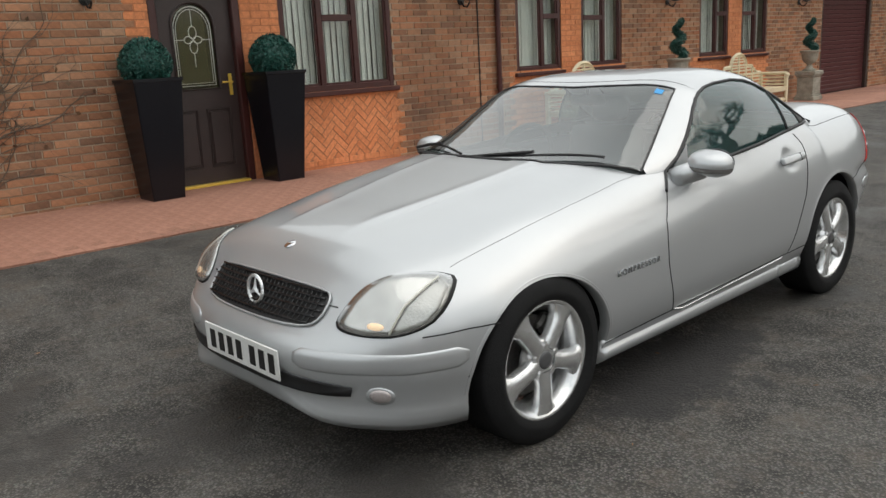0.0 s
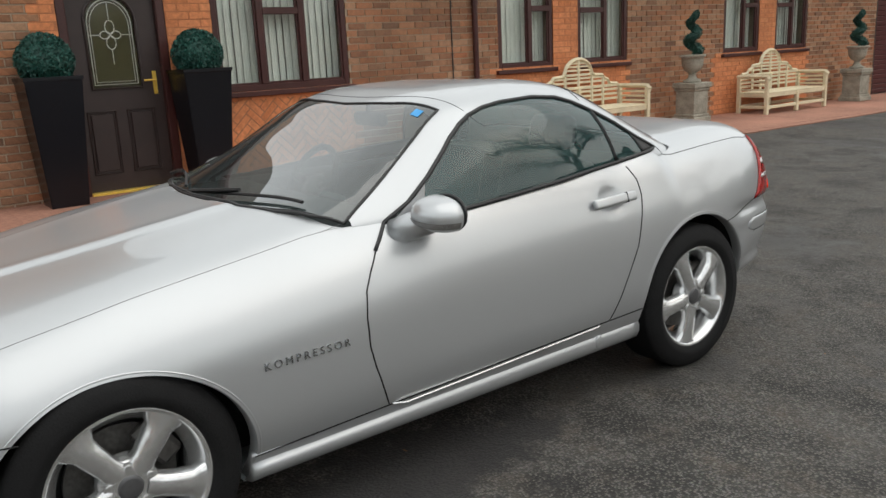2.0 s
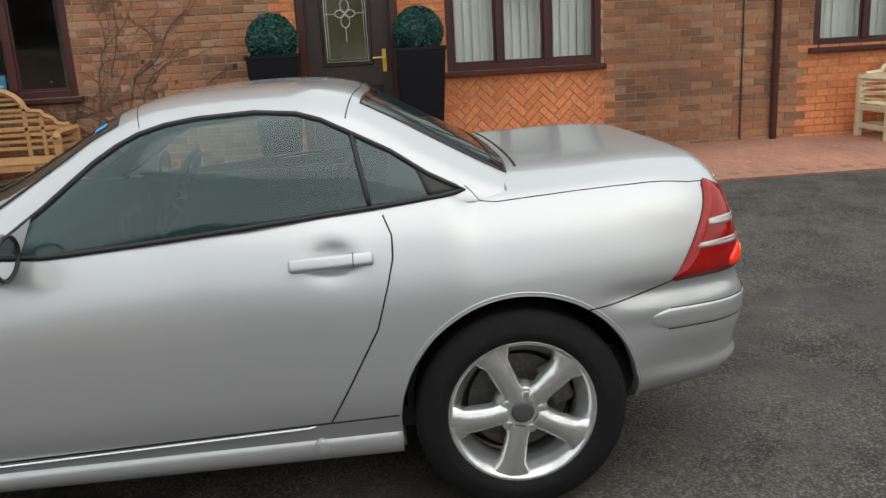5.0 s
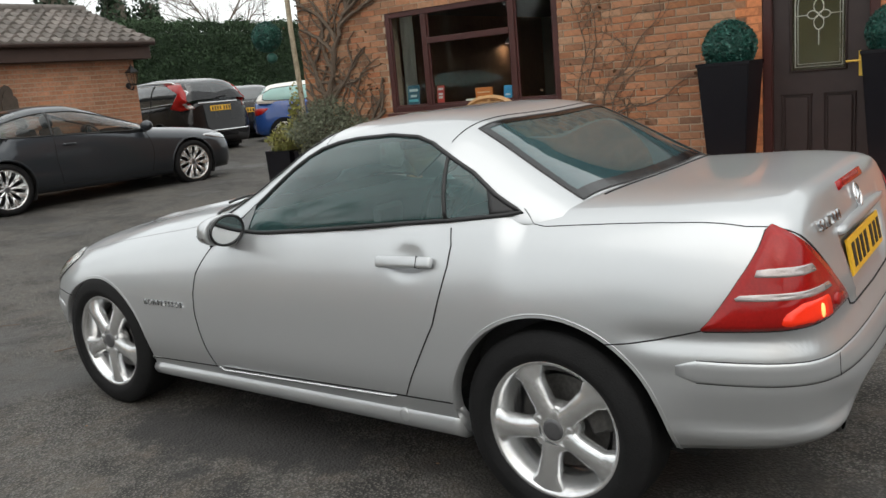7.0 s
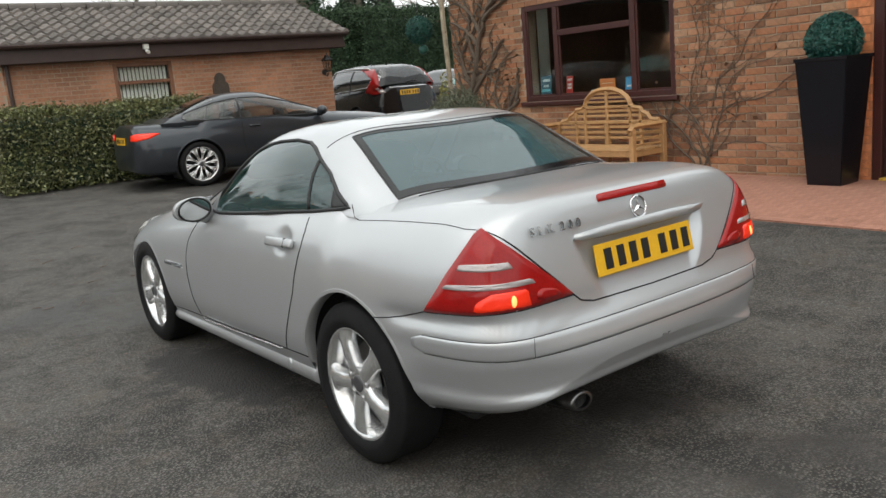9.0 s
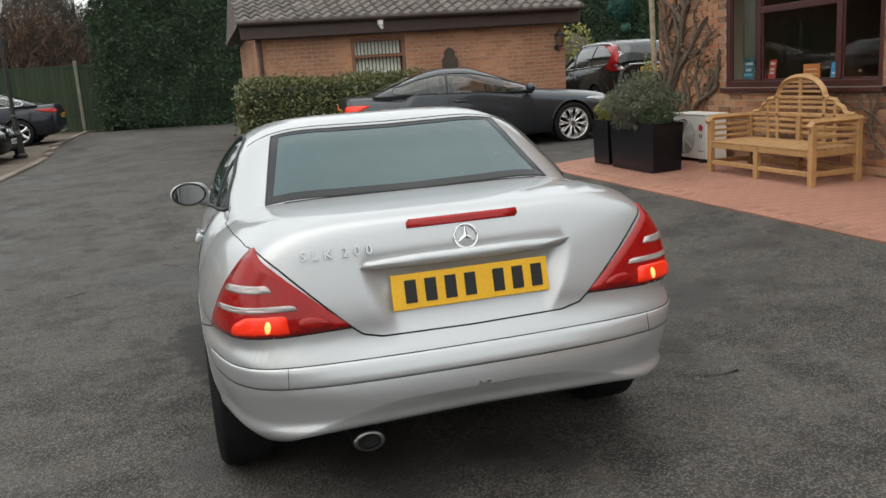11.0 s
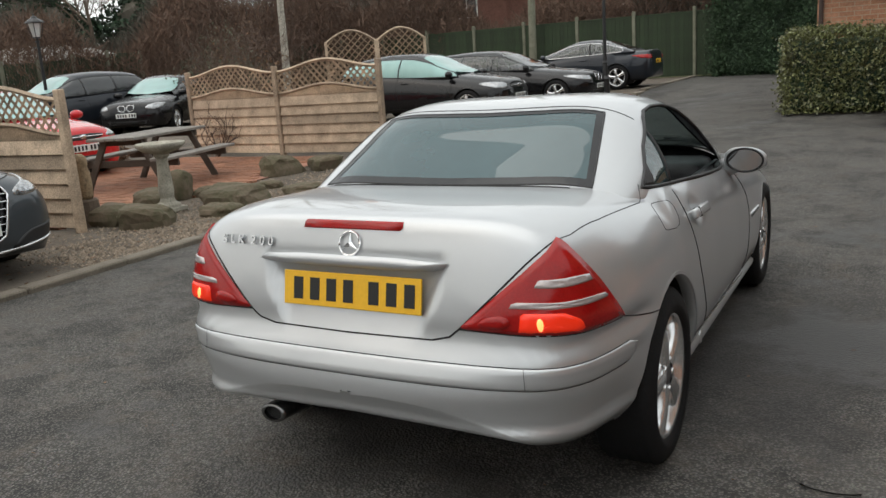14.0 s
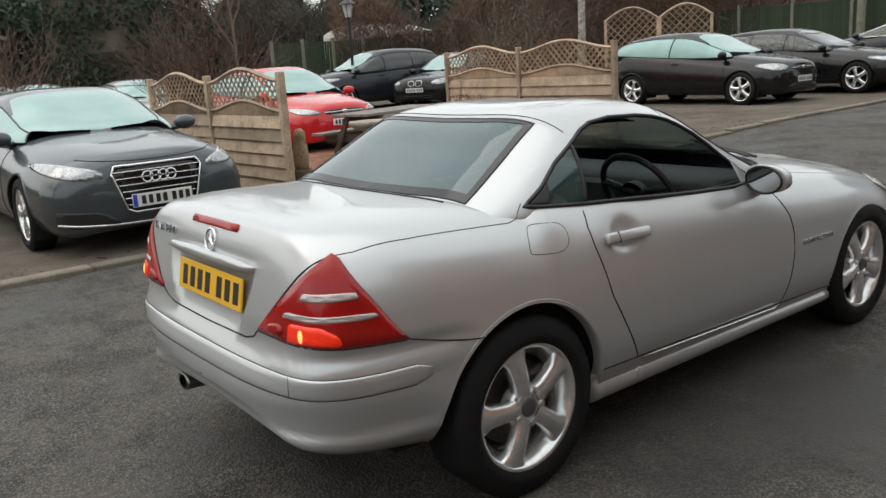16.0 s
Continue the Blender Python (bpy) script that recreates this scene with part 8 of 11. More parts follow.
t_fast = car_tables(4.97, 1.91, 0.86, -0.95, 0.99, 0.93, 1.02, 1.95, 1.03, [(-1.08, 0.94), (-1.04, 0.99), (-0.6, 1.17), (-0.1, 1.35), (0.2, 1.41), (0.6, 1.42), (1.1, 1.37), (1.6, 1.24), (2.0, 1.08), (2.1, 1.03)])
t_suv = car_tables(4.57, 1.84, 0.98, -1.0, 1.12, 1.04, 1.14, 1.95, 1.16, [(-1.12, 1.06), (-1.08, 1.12), (-0.65, 1.34), (-0.25, 1.56), (0.1, 1.64), (0.6, 1.67), (1.4, 1.64), (1.85, 1.57), (2.05, 1.38), (2.16, 1.18)])
t_small = car_tables(3.75, 1.70, 0.84, -0.95, 0.98, 0.95, 1.02, 1.5, 1.02, [(-1.0, 0.95), (-0.96, 0.98), (-0.65, 1.2), (-0.35, 1.36), (0.0, 1.41), (0.6, 1.42), (1.3, 1.39), (1.5, 1.33), (1.66, 1.16), (1.74, 1.03)])


def parked(x, y, rz, z=None):
    return pose(x, y, ground_z(x, y) if z is None else z, 0, 0, rz)


build_car("coupe", "graphite grey two-door coupe on multi-spoke alloys, tail lamps lit", t_coupe, P["graphite"], parked(-6.33, -5.83, -93.2, 0.17), W10, 0.335, -1.43, 1.36, 0.05, rw=(0.95, 1.72), posts=(0.62,), front="kidney", glass_front=M["glass_clear"], glass_side=M["glass_clear"], inside=True, tail=(0.86, 0.755, 0.34), lit=True, plate_f=0.45, plate_r=0.76)
build_car("sport_utility", "black sport utility vehicle with tall red tail lamps", t_suv, P["black"], parked(-11.3, -10.65, -2, 0.27), W5d, 0.35, -1.33, 1.29, -0.2, rw=(1.86, 2.10), posts=(0.0, 0.95), glass_side=M["glass_grey"], tail=(1.12, 0.98, 0.12), plate_r=0.98, cladding=True, trim=M["chrome"], rails=True)
build_car("dark_saloon", "dark saloon with a red tail lamp, parked by the tall hedge", t_saloon, P["black"], parked(-15.6, -12.8, -35, 0.3), W7, 0.325, -1.4, 1.4, 0.0, rw=(1.1, 1.8), posts=(0.15,), glass_front=M["glass_mint"], tail=(0.92, 0.80, 0.35), plate_r=0.8, fine=False)
mini = build_car("small_hatchback", "mid blue small hatchback with a pale roof", t_small, P["blue"], parked(-14.45, -8.32, -130, 0.27), W7, 0.30, -1.2, 1.2, -0.3, rw=(1.5, 1.68), posts=(0.3,), lamps="tall", glass_front=M["glass_mint"], glass_side=M["glass_mint"], fine=False)
small_roof = [c for c in mini.children if c.name.startswith("roof")][0]
small_roof.data.materials[0] = M["white"]
build_car("fastback", "frosty charcoal fastback with a large bright-barred grille", t_fast, P["charcoal"], parked(4.20, 3.80, -90), W5, 0.335, -1.50, 1.42, 0.0, posts=(0.1, 0.95), front="frame", lamps="slim", glass_front=M["glass_mint"], glass_side=M["glass_mint"], plate_f=0.455, plate_r=None)
build_car("red_hatchback", "bright red five-door hatchback with frosted glass", t_hatch, P["red"], parked(9.0, -1.35, -91), W5, 0.32, -1.30, 1.33, -0.15, posts=(0.1,), glass_front=M["glass_mint"], glass_side=M["glass_mint"], plate_f=0.52)
build_car("black_hatchback", "black three-door hatchback on bright five-spoke alloys", t_hatch, P["black"], parked(5.20, -9.48, -90), W5, 0.325, -1.33, 1.31, -0.15, posts=(0.35,), lamps="tall", glass_front=M["glass_mint"], glass_side=M["glass_mint"], plate_f=0.47)
build_car("estate_car", "dark graphite estate car with clear glass", t_estate, P["black"], parked(4.45, -12.33, -90), W5, 0.325, -1.50, 1.31, 0.0, posts=(0.15, 1.0), front="kidney", lamps="slim", glass_front=M["glass_clear"], glass_side=M["glass_clear"], inside=True, plate_f=0.45)
build_car("dark_coupe", "dark navy two-door car with a bright waist line", t_coupe, P["navy"], parked(3.85, -15.7, 90), W5, 0.33, -1.40, 1.37, 0.05, rw=(0.95, 1.72), posts=(0.6,), glass_front=M["glass_clear"], glass_side=M["glass_clear"], inside=True, tail=(0.88, 0.77, 0.36), plate_r=0.7, trim=M["chrome"])
build_car("dark_crossover", "dark slate crossover with frosted windscreen", t_suv, P["navy"], parked(15.3, -7.6, 176), W5, 0.35, -1.33, 1.29, -0.2, posts=(0.0, 0.95), lamps="tall", glass_front=M["glass_mint"], plate_f=0.55, cladding=True, fine=False)
build_car("dark_saloon", "black saloon with bright kidney grille and frosted windscreen", t_saloon, P["black"], parked(13.7, -9.4, 205), W5, 0.325, -1.4, 1.4, 0.0, posts=(0.15, 1.0), front="kidney", lamps="tall", glass_front=M["glass_mint"], plate_f=0.5, fine=False)
far_a = build_car("grey_hatchback", "mid grey hatchback with frosted glass", t_hatch, P["grey"], parked(17.0, 2.2, -84), W7, 0.32, -1.30, 1.33, -0.15, posts=(0.1,), glass_front=M["glass_mint"], glass_side=M["glass_mint"], plate_f=0.5, fine=False)
far_b = build_car("silver_estate", "pale silver estate car with frosted glass", t_estate, P["silver"], parked(17.4, -1.5, -95), W7, 0.325, -1.42, 1.39, 0.0, posts=(0.15, 1.0), glass_front=M["glass_mint"], glass_side=M["glass_mint"], plate_f=0.5, fine=False)
copy_thing(far_a, parked(20.2, 4.4, -88))
copy_thing(far_a, parked(20.8, 0.2, -90))
tagged(copy_thing(far_b, parked(24.0, -14.0, 178)), "pale silver estate car parked beyond the crossover")


# ---------------------------------------------------------------- plants: shared builders
def leaf_quads(points, size, rng, aspect=0.55, droop=0.0):
    """Small diamond leaves at points, each turned its own way, as vertices and faces."""
    n = len(points)
    P = np.array(points, dtype=float)
    d = rng.normal(size=(n, 3))
    d[:, 2] -= droop
    d /= np.linalg.norm(d, axis=1)[:, None]
    e = np.cross(d, rng.normal(size=(n, 3)))
    e /= np.linalg.norm(e, axis=1)[:, None] + 1e-9
    s = size * rng.uniform(0.6, 1.35, size=(n, 1))
    V = np.stack([P - d * s * 0.5, P + e * s * aspect * 0.5, P + d * s * 0.5, P - e * s * aspect * 0.5], axis=1).reshape(-1, 3)
    F = np.arange(4 * n).reshape(-1, 4)
    return V.tolist(), F.tolist()


def soft_mesh(name, V, F, material, parent=None, label="", kind=""):
    me = bpy.data.meshes.new(name)
    me.from_pydata(V, [], F)
    me.materials.append(material)
    ob = new(name, me)
    if parent:
        ob.parent = parent
    if label:
        ob["label"] = label
    if kind:
        ob["kind"] = kind
    return ob


def in_ball(rng, n, c, r, shell=0.75, lump=0.12):
    d = rng.normal(size=(n, 3))
    d /= np.linalg.norm(d, axis=1)[:, None]
    k = rng.uniform(shell ** 3, 1.0, size=(n, 1)) ** (1 / 3)
    lumps = 1 + lump * np.sin(5 * d[:, :1] + 2) * np.cos(4 * d[:, 1:2]) + lump * np.sin(7 * d[:, 2:] + 1)
    return np.array(c) + d * k * lumps * np.array(r)


def blob(bm, c, r, rng, lump=0.1, sub=2):
    """A lumpy rounded core."""
    q = bmesh.ops.create_icosphere(bm, subdivisions=sub, radius=1)
    o = rng.uniform(0, 50, 3)
    for v in q["verts"]:
        f = 1 + lump * noise.noise(Vector((v.co.x * 1.7 + o[0], v.co.y * 1.7 + o[1], v.co.z * 1.7 + o[2]))) * 2
        v.co = Vector((c[0] + v.co.x * r[0] * f, c[1] + v.co.y * r[1] * f, c[2] + v.co.z * r[2] * f))


def prisms(segs, sides=3):
    """Tapered bars from (p0, p1, r0, r1) as vertices and faces."""
    V, F = [], []
    if not segs:
        return V, F
    A = np.array([s[0] for s in segs], float)
    B = np.array([s[1] for s in segs], float)
    r0 = np.array([s[2] for s in segs])[:, None]
    r1 = np.array([s[3] for s in segs])[:, None]
    d = B - A
    d /= np.linalg.norm(d, axis=1)[:, None] + 1e-9
    u = np.cross(d, np.array([0.31, 0.17, 0.93]))
    u /= np.linalg.norm(u, axis=1)[:, None] + 1e-9
    w = np.cross(d, u)
    rings = []
    for base, r in ((A, r0), (B, r1)):
        for k in range(sides):
            a = 2 * math.pi * k / sides
            rings.append(base + (u * math.cos(a) + w * math.sin(a)) * r)
    V = np.stack(rings, axis=1).reshape(-1, 3).tolist()
    for i in range(len(segs)):
        o = i * 2 * sides
        for k in range(sides):
            j = (k + 1) % sides
            F.append((o + k, o + j, o + sides + j, o + sides + k))
    return V, F


def grow(rng, p, d, length, r, depth, segs, kids=3, spread=0.7, shrink=0.68, rise=0.12, bend=0.25, first=0.35):
    """One branch that bends as it goes and forks into thinner ones."""
    steps = 4 if depth > 1 else 3
    p = np.array(p, float)
    d = np.array(d, float)
    pts = [p]
    for i in range(steps):
        d = d + rng.normal(size=3) * bend * 0.5 + np.array([0, 0, rise * 0.5])
        d /= np.linalg.norm(d)
        q = pts[-1] + d * length / steps
        segs.append((pts[-1], q, r * (1 - 0.45 * i / steps), r * (1 - 0.45 * (i + 1) / steps)))
        pts.append(q)
    if depth == 0:
        return
    for k in range(kids):
        f = first + (1 - first) * (k + rng.uniform(0.2, 1)) / kids
        i = min(steps - 1, int(f * steps))
        q = pts[i] + (pts[i + 1] - pts[i]) * (f * steps - i)
        side = rng.normal(size=3)
        side -= d * side.dot(d)
        side /= np.linalg.norm(side) + 1e-9
        nd = d + side * spread * rng.uniform(0.7, 1.4)
        nd /= np.linalg.norm(nd)
        grow(rng, q, nd, length * shrink * rng.uniform(0.75, 1.15), r * 0.52, depth - 1, segs, kids, spread, shrink, rise, bend, first * 0.7)


def bare_tree(x, y, h, seed, label, material=None, r=0.14, depth=4, kids=4, lean=(0, 0), group="", first=0.45, bend=0.16):
    """Leafless tree: trunk, and a crown of forking limbs and twigs."""
    rng = np.random.default_rng(seed)
    root = empty("bare_tree", x, y, ground_z(x, y) - 0.02)
    tagged(root, label, "tree", group=group)
    segs = []
    grow(rng, (0, 0, 0), (lean[0], lean[1], 1), h * 0.5, r, depth, segs, kids=kids, spread=0.75, shrink=0.66, rise=0.16, bend=bend, first=first)
    mt = material or M["bark"]
    V, F = prisms(segs[:4], 9)
    soft_mesh("trunk", V, F, mt, root)
    V, F = prisms([s for s in segs[4:] if s[2] > 0.012], 5)
    soft_mesh("limb_work", V, F, mt, root)
    V, F = prisms([(s[0], s[1], max(s[2], 0.006), max(s[3], 0.004)) for s in segs[4:] if s[2] <= 0.012], 3)
    if V:
        soft_mesh("crown", V, F, M["twig"], root, kind="stuff", label="mass of fine bare twigs")
    return root


def bush(name, x, y, z, r, n, size, leaf, seed, label, stems=0, core=True, category="shrub"):
    rng = np.random.default_rng(seed)
    root = empty(name, x, y, z)
    tagged(root, label, category)
    V, F = leaf_quads(in_ball(rng, n, (0, 0, r[2] * 0.95), r, 0.6, 0.16), size, rng)
    soft_mesh("foliage", V, F, leaf, root, kind="stuff")
    if core:
        bm = bmesh.new()
        blob(bm, (0, 0, r[2] * 0.92), (r[0] * 0.72, r[1] * 0.72, r[2] * 0.85), rng, 0.15)
        part("inner_growth", bm, M["twig_dark"], root)
    if stems:
        segs = []
        for k in range(stems):
            a = rng.uniform(0, 6.28)
            grow(rng, (0.15 * r[0] * math.cos(a), 0.15 * r[1] * math.sin(a), 0), (0.6 * math.cos(a), 0.6 * math.sin(a), 1), r[2] * 1.3, 0.018, 3, segs, kids=3, spread=0.6, rise=0.1)
        V, F = prisms(segs, 3)
        soft_mesh("stem_growth", V, F, M["twig"], root, kind="stuff", label="bare brown stems and twigs")
    return root


def hedge(name, boxes, n, size, leaf, seed, label, rough=0.06, core_in=0.14, category="hedge"):
    """Clipped or grown-out hedge: leaves over the faces of one or more blocks, on a dark twiggy inside. boxes: (x0, x1, y0, y1, z0, z1)."""
    rng = np.random.default_rng(seed)
    x0, x1, y0, y1, z0, z1 = boxes[0]
    root = empty(name, (x0 + x1) / 2, (y0 + y1) / 2, z0)
    base = np.array(root.matrix_basis.translation)
    tagged(root, label, category)
    P = []
    areas = []
    faces = []
    for b in boxes:
        lx, ly, lz = b[1] - b[0], b[3] - b[2], b[5] - b[4]
        for axis, side, ar in ((0, 0, ly * lz), (0, 1, ly * lz), (1, 0, lx * lz), (1, 1, lx * lz), (2, 1, lx * ly)):
            faces.append((b, axis, side))
            areas.append(ar)
    tot = sum(areas)
    for (b, axis, side), ar in zip(faces, areas):
        k = int(n * ar / tot)
        q = np.array([[b[0], b[2], b[4]]]) + rng.uniform(size=(k, 3)) * np.array([[b[1] - b[0], b[3] - b[2], b[5] - b[4]]])
        q[:, axis] = b[axis * 2 + side] + rng.normal(size=k) * rough
        lump = np.array([noise.noise(Vector((p[0] * 1.6, p[1] * 1.6, p[2] * 1.6))) for p in q])
        q[:, axis] += lump * rough * 2.2 * (1 if side else -1)
        P.append(q - base)
    V, F = leaf_quads(np.concatenate(P), size, rng)
    soft_mesh("foliage", V, F, leaf, root, kind="stuff")
    bm = bmesh.new()
    for b in boxes:
        c = core_in
        box(bm, b[0] + c - base[0], b[1] - c - base[0], b[2] + c - base[1], b[3] - c - base[1], 0.0, b[5] - c - base[2], bevel=min(0.12, c))
    part("inner_growth", bm, M["leaf_dark"], root)
    return root


M["lavender"] = mat("grey_green_foliage", (0.115, 0.13, 0.085), 0.8, var=0.35, scale=6, island=0.4, bscale=20)
M["laurel"] = mat("laurel_leaf", (0.115, 0.13, 0.05), 0.35, var=0.4, scale=3, island=0.55, bscale=12, second=(0.16, 0.15, 0.06))
M["hedge_leaf"] = mat("leylandii_leaf", (0.030, 0.060, 0.025), 0.85, var=0.3, scale=0.9, island=0.22, bscale=5)
M["yellow_leaf"] = mat("variegated_ivy_leaf", (0.22, 0.22, 0.05), 0.5, var=0.4, scale=7, island=0.5, bscale=20)
M["brown_leaf"] = mat("dead_brown_leaf", (0.15, 0.085, 0.045), 0.85, var=0.4, scale=8, island=0.5, bscale=20)
M["fence_green"] = mat("green_fence_board", (0.026, 0.044, 0.020), 0.85, var=0.35, scale=2.5, bump=0.4, bscale=40, per=0.15, second=(0.03, 0.03, 0.02))
M["post_pale"] = mat("pale_concrete_post", (0.20, 0.20, 0.15), 0.9, var=0.3, scale=4, bump=0.4, bscale=60, second=(0.09, 0.10, 0.06))
M["iron"] = mat("black_painted_iron", (0.012, 0.012, 0.013), 0.42, var=0.2, scale=8, bump=0.15, bscale=60)
M["lamp_pane"] = mat("milky_lantern_glass", (0.55, 0.56, 0.54), 0.15, var=0.15, scale=8, coat=0.6)

# ---------------------------------------------------------------- along the house wall
FY = 0.172


def door_planter(y, label):
    """Tall tapered square planter with a clipped ball."""
    x = -7.62
    root = empty("planter", x, y, ground_z(x, y) + 0.012)
    tagged(root, label, "planter", group="planters beside the front door")
    bm = bmesh.new()
    H, a, b, t = 1.13, 0.155, 0.232, 0.018
    rings = []
    for z, w in ((0, a), (0.012, a + 0.004), (H - 0.035, b), (H - 0.03, b + 0.008), (H, b + 0.008), (H, b - t), (H - 0.09, b - t - 0.004)):
        rings.append([bm.verts.new((sx * w, sy * w, z)) for sx, sy in ((-1, -1), (1, -1), (1, 1), (-1, 1))])
    for p, q in zip(rings, rings[1:]):
        for k in range(4):
            bm.faces.new((p[k], p[(k + 1) % 4], q[(k + 1) % 4], q[k]))
    bm.faces.new(rings[0][::-1])
    bm.faces.new(rings[-1])
    bmesh.ops.bevel(bm, geom=[e for e in bm.edges if abs(e.verts[0].co.z - e.verts[1].co.z) > 0.5], offset=0.008, segments=2, affect="EDGES")
    part("pot", bm, M["black_pot"], root, "glossy black tapered square pot")
    rng = np.random.default_rng(int(y * 100))
    bb = bmesh.new()
    blob(bb, (0, 0, H + 0.13), (0.205, 0.205, 0.205), rng, 0.02, 3)
    part("ball_core", bb, M["box_leaf"], root)
    V, F = leaf_quads(in_ball(rng, 5200, (0, 0, H + 0.13), (0.242, 0.242, 0.242), 0.9, 0.012), 0.026, rng, 0.6)
    soft_mesh("box_ball", V, F, M["box_leaf"], root, "teal-green clipped box ball", "stuff")


door_planter(3.27, "tall glossy black tapered planter with a clipped ball, beside the door")
door_planter(4.63, "tall glossy black tapered planter with a clipped ball, under the window")


def wall_lantern(x, y, z, face):
    """Black lantern on a swan-neck bracket. face: degrees about z of the wall's outward side."""
    root = empty("wall_lantern", x, y, z, face)
    tagged(root, "black metal wall lantern with clear panes", "lantern", group="lanterns along the walls")
    bm = bmesh.new()
    lathe(bm, [(0, 0), (0.055, 0), (0.055, 0.012), (0.02, 0.02), (0, 0.02)], 16, pose(0.0, 0, 0.05, 0, 90, 0))
    tube(bm, [(0.01, 0, 0.05), (0.06, 0, -0.02), (0.12, 0, -0.03), (0.165, 0, 0.02), (0.165, 0, 0.05)], 0.011, 8)
    tube(bm, [(0.01, 0, 0.08), (0.06, 0, 0.11), (0.09, 0, 0.07), (0.06, 0, 0.05)], 0.007, 6)
    part("bracket", bm, M["iron"], root)
    hb2 = bmesh.new()
    for sx, sy in ((-1, -1), (1, -1), (1, 1), (-1, 1)):
        tube(hb2, [(0.165 + sx * 0.045, sy * 0.045, 0.07), (0.165 + sx * 0.075, sy * 0.075, 0.27)], 0.006, 5)
    lathe(hb2, [(0, 0.045), (0.03, 0.045), (0.068, 0.062), (0.068, 0.075), (0, 0.075)], 4, pose(0.165, 0, 0, 0, 0, 45))
    part("lantern_frame", hb2, M["iron"], root)
    cp = bmesh.new()
    lathe(cp, [(0, 0.27), (0.115, 0.27), (0.12, 0.285), (0.05, 0.345), (0.04, 0.375), (0.015, 0.39), (0.012, 0.42), (0, 0.425)], 4, pose(0.165, 0, 0, 0, 0, 45))
    part("cap", cp, M["iron"], root)
    for a in range(4):
        gp2 = bmesh.new()
        vs = [gp2.verts.new(p) for p in ((0.044, -0.044, 0.075), (0.044, 0.044, 0.075), (0.074, 0.074, 0.27), (0.074, -0.074, 0.27))]
        gp2.faces.new(vs)
        bmesh.ops.transform(gp2, matrix=pose(0.165, 0, 0, 0, 0, 90 * a), verts=vs)
        bmesh.ops.solidify(gp2, geom=gp2.faces[:], thickness=0.002)
        part("pane", gp2, M["lamp_clear"], root).visible_shadow = False


for y in (2.9, 7.64, 12.41, 17.25):
    wall_lantern(WX + 0.004, y, 2.0, 0)
wall_lantern(-8.82, -7.94, 1.75, 90)


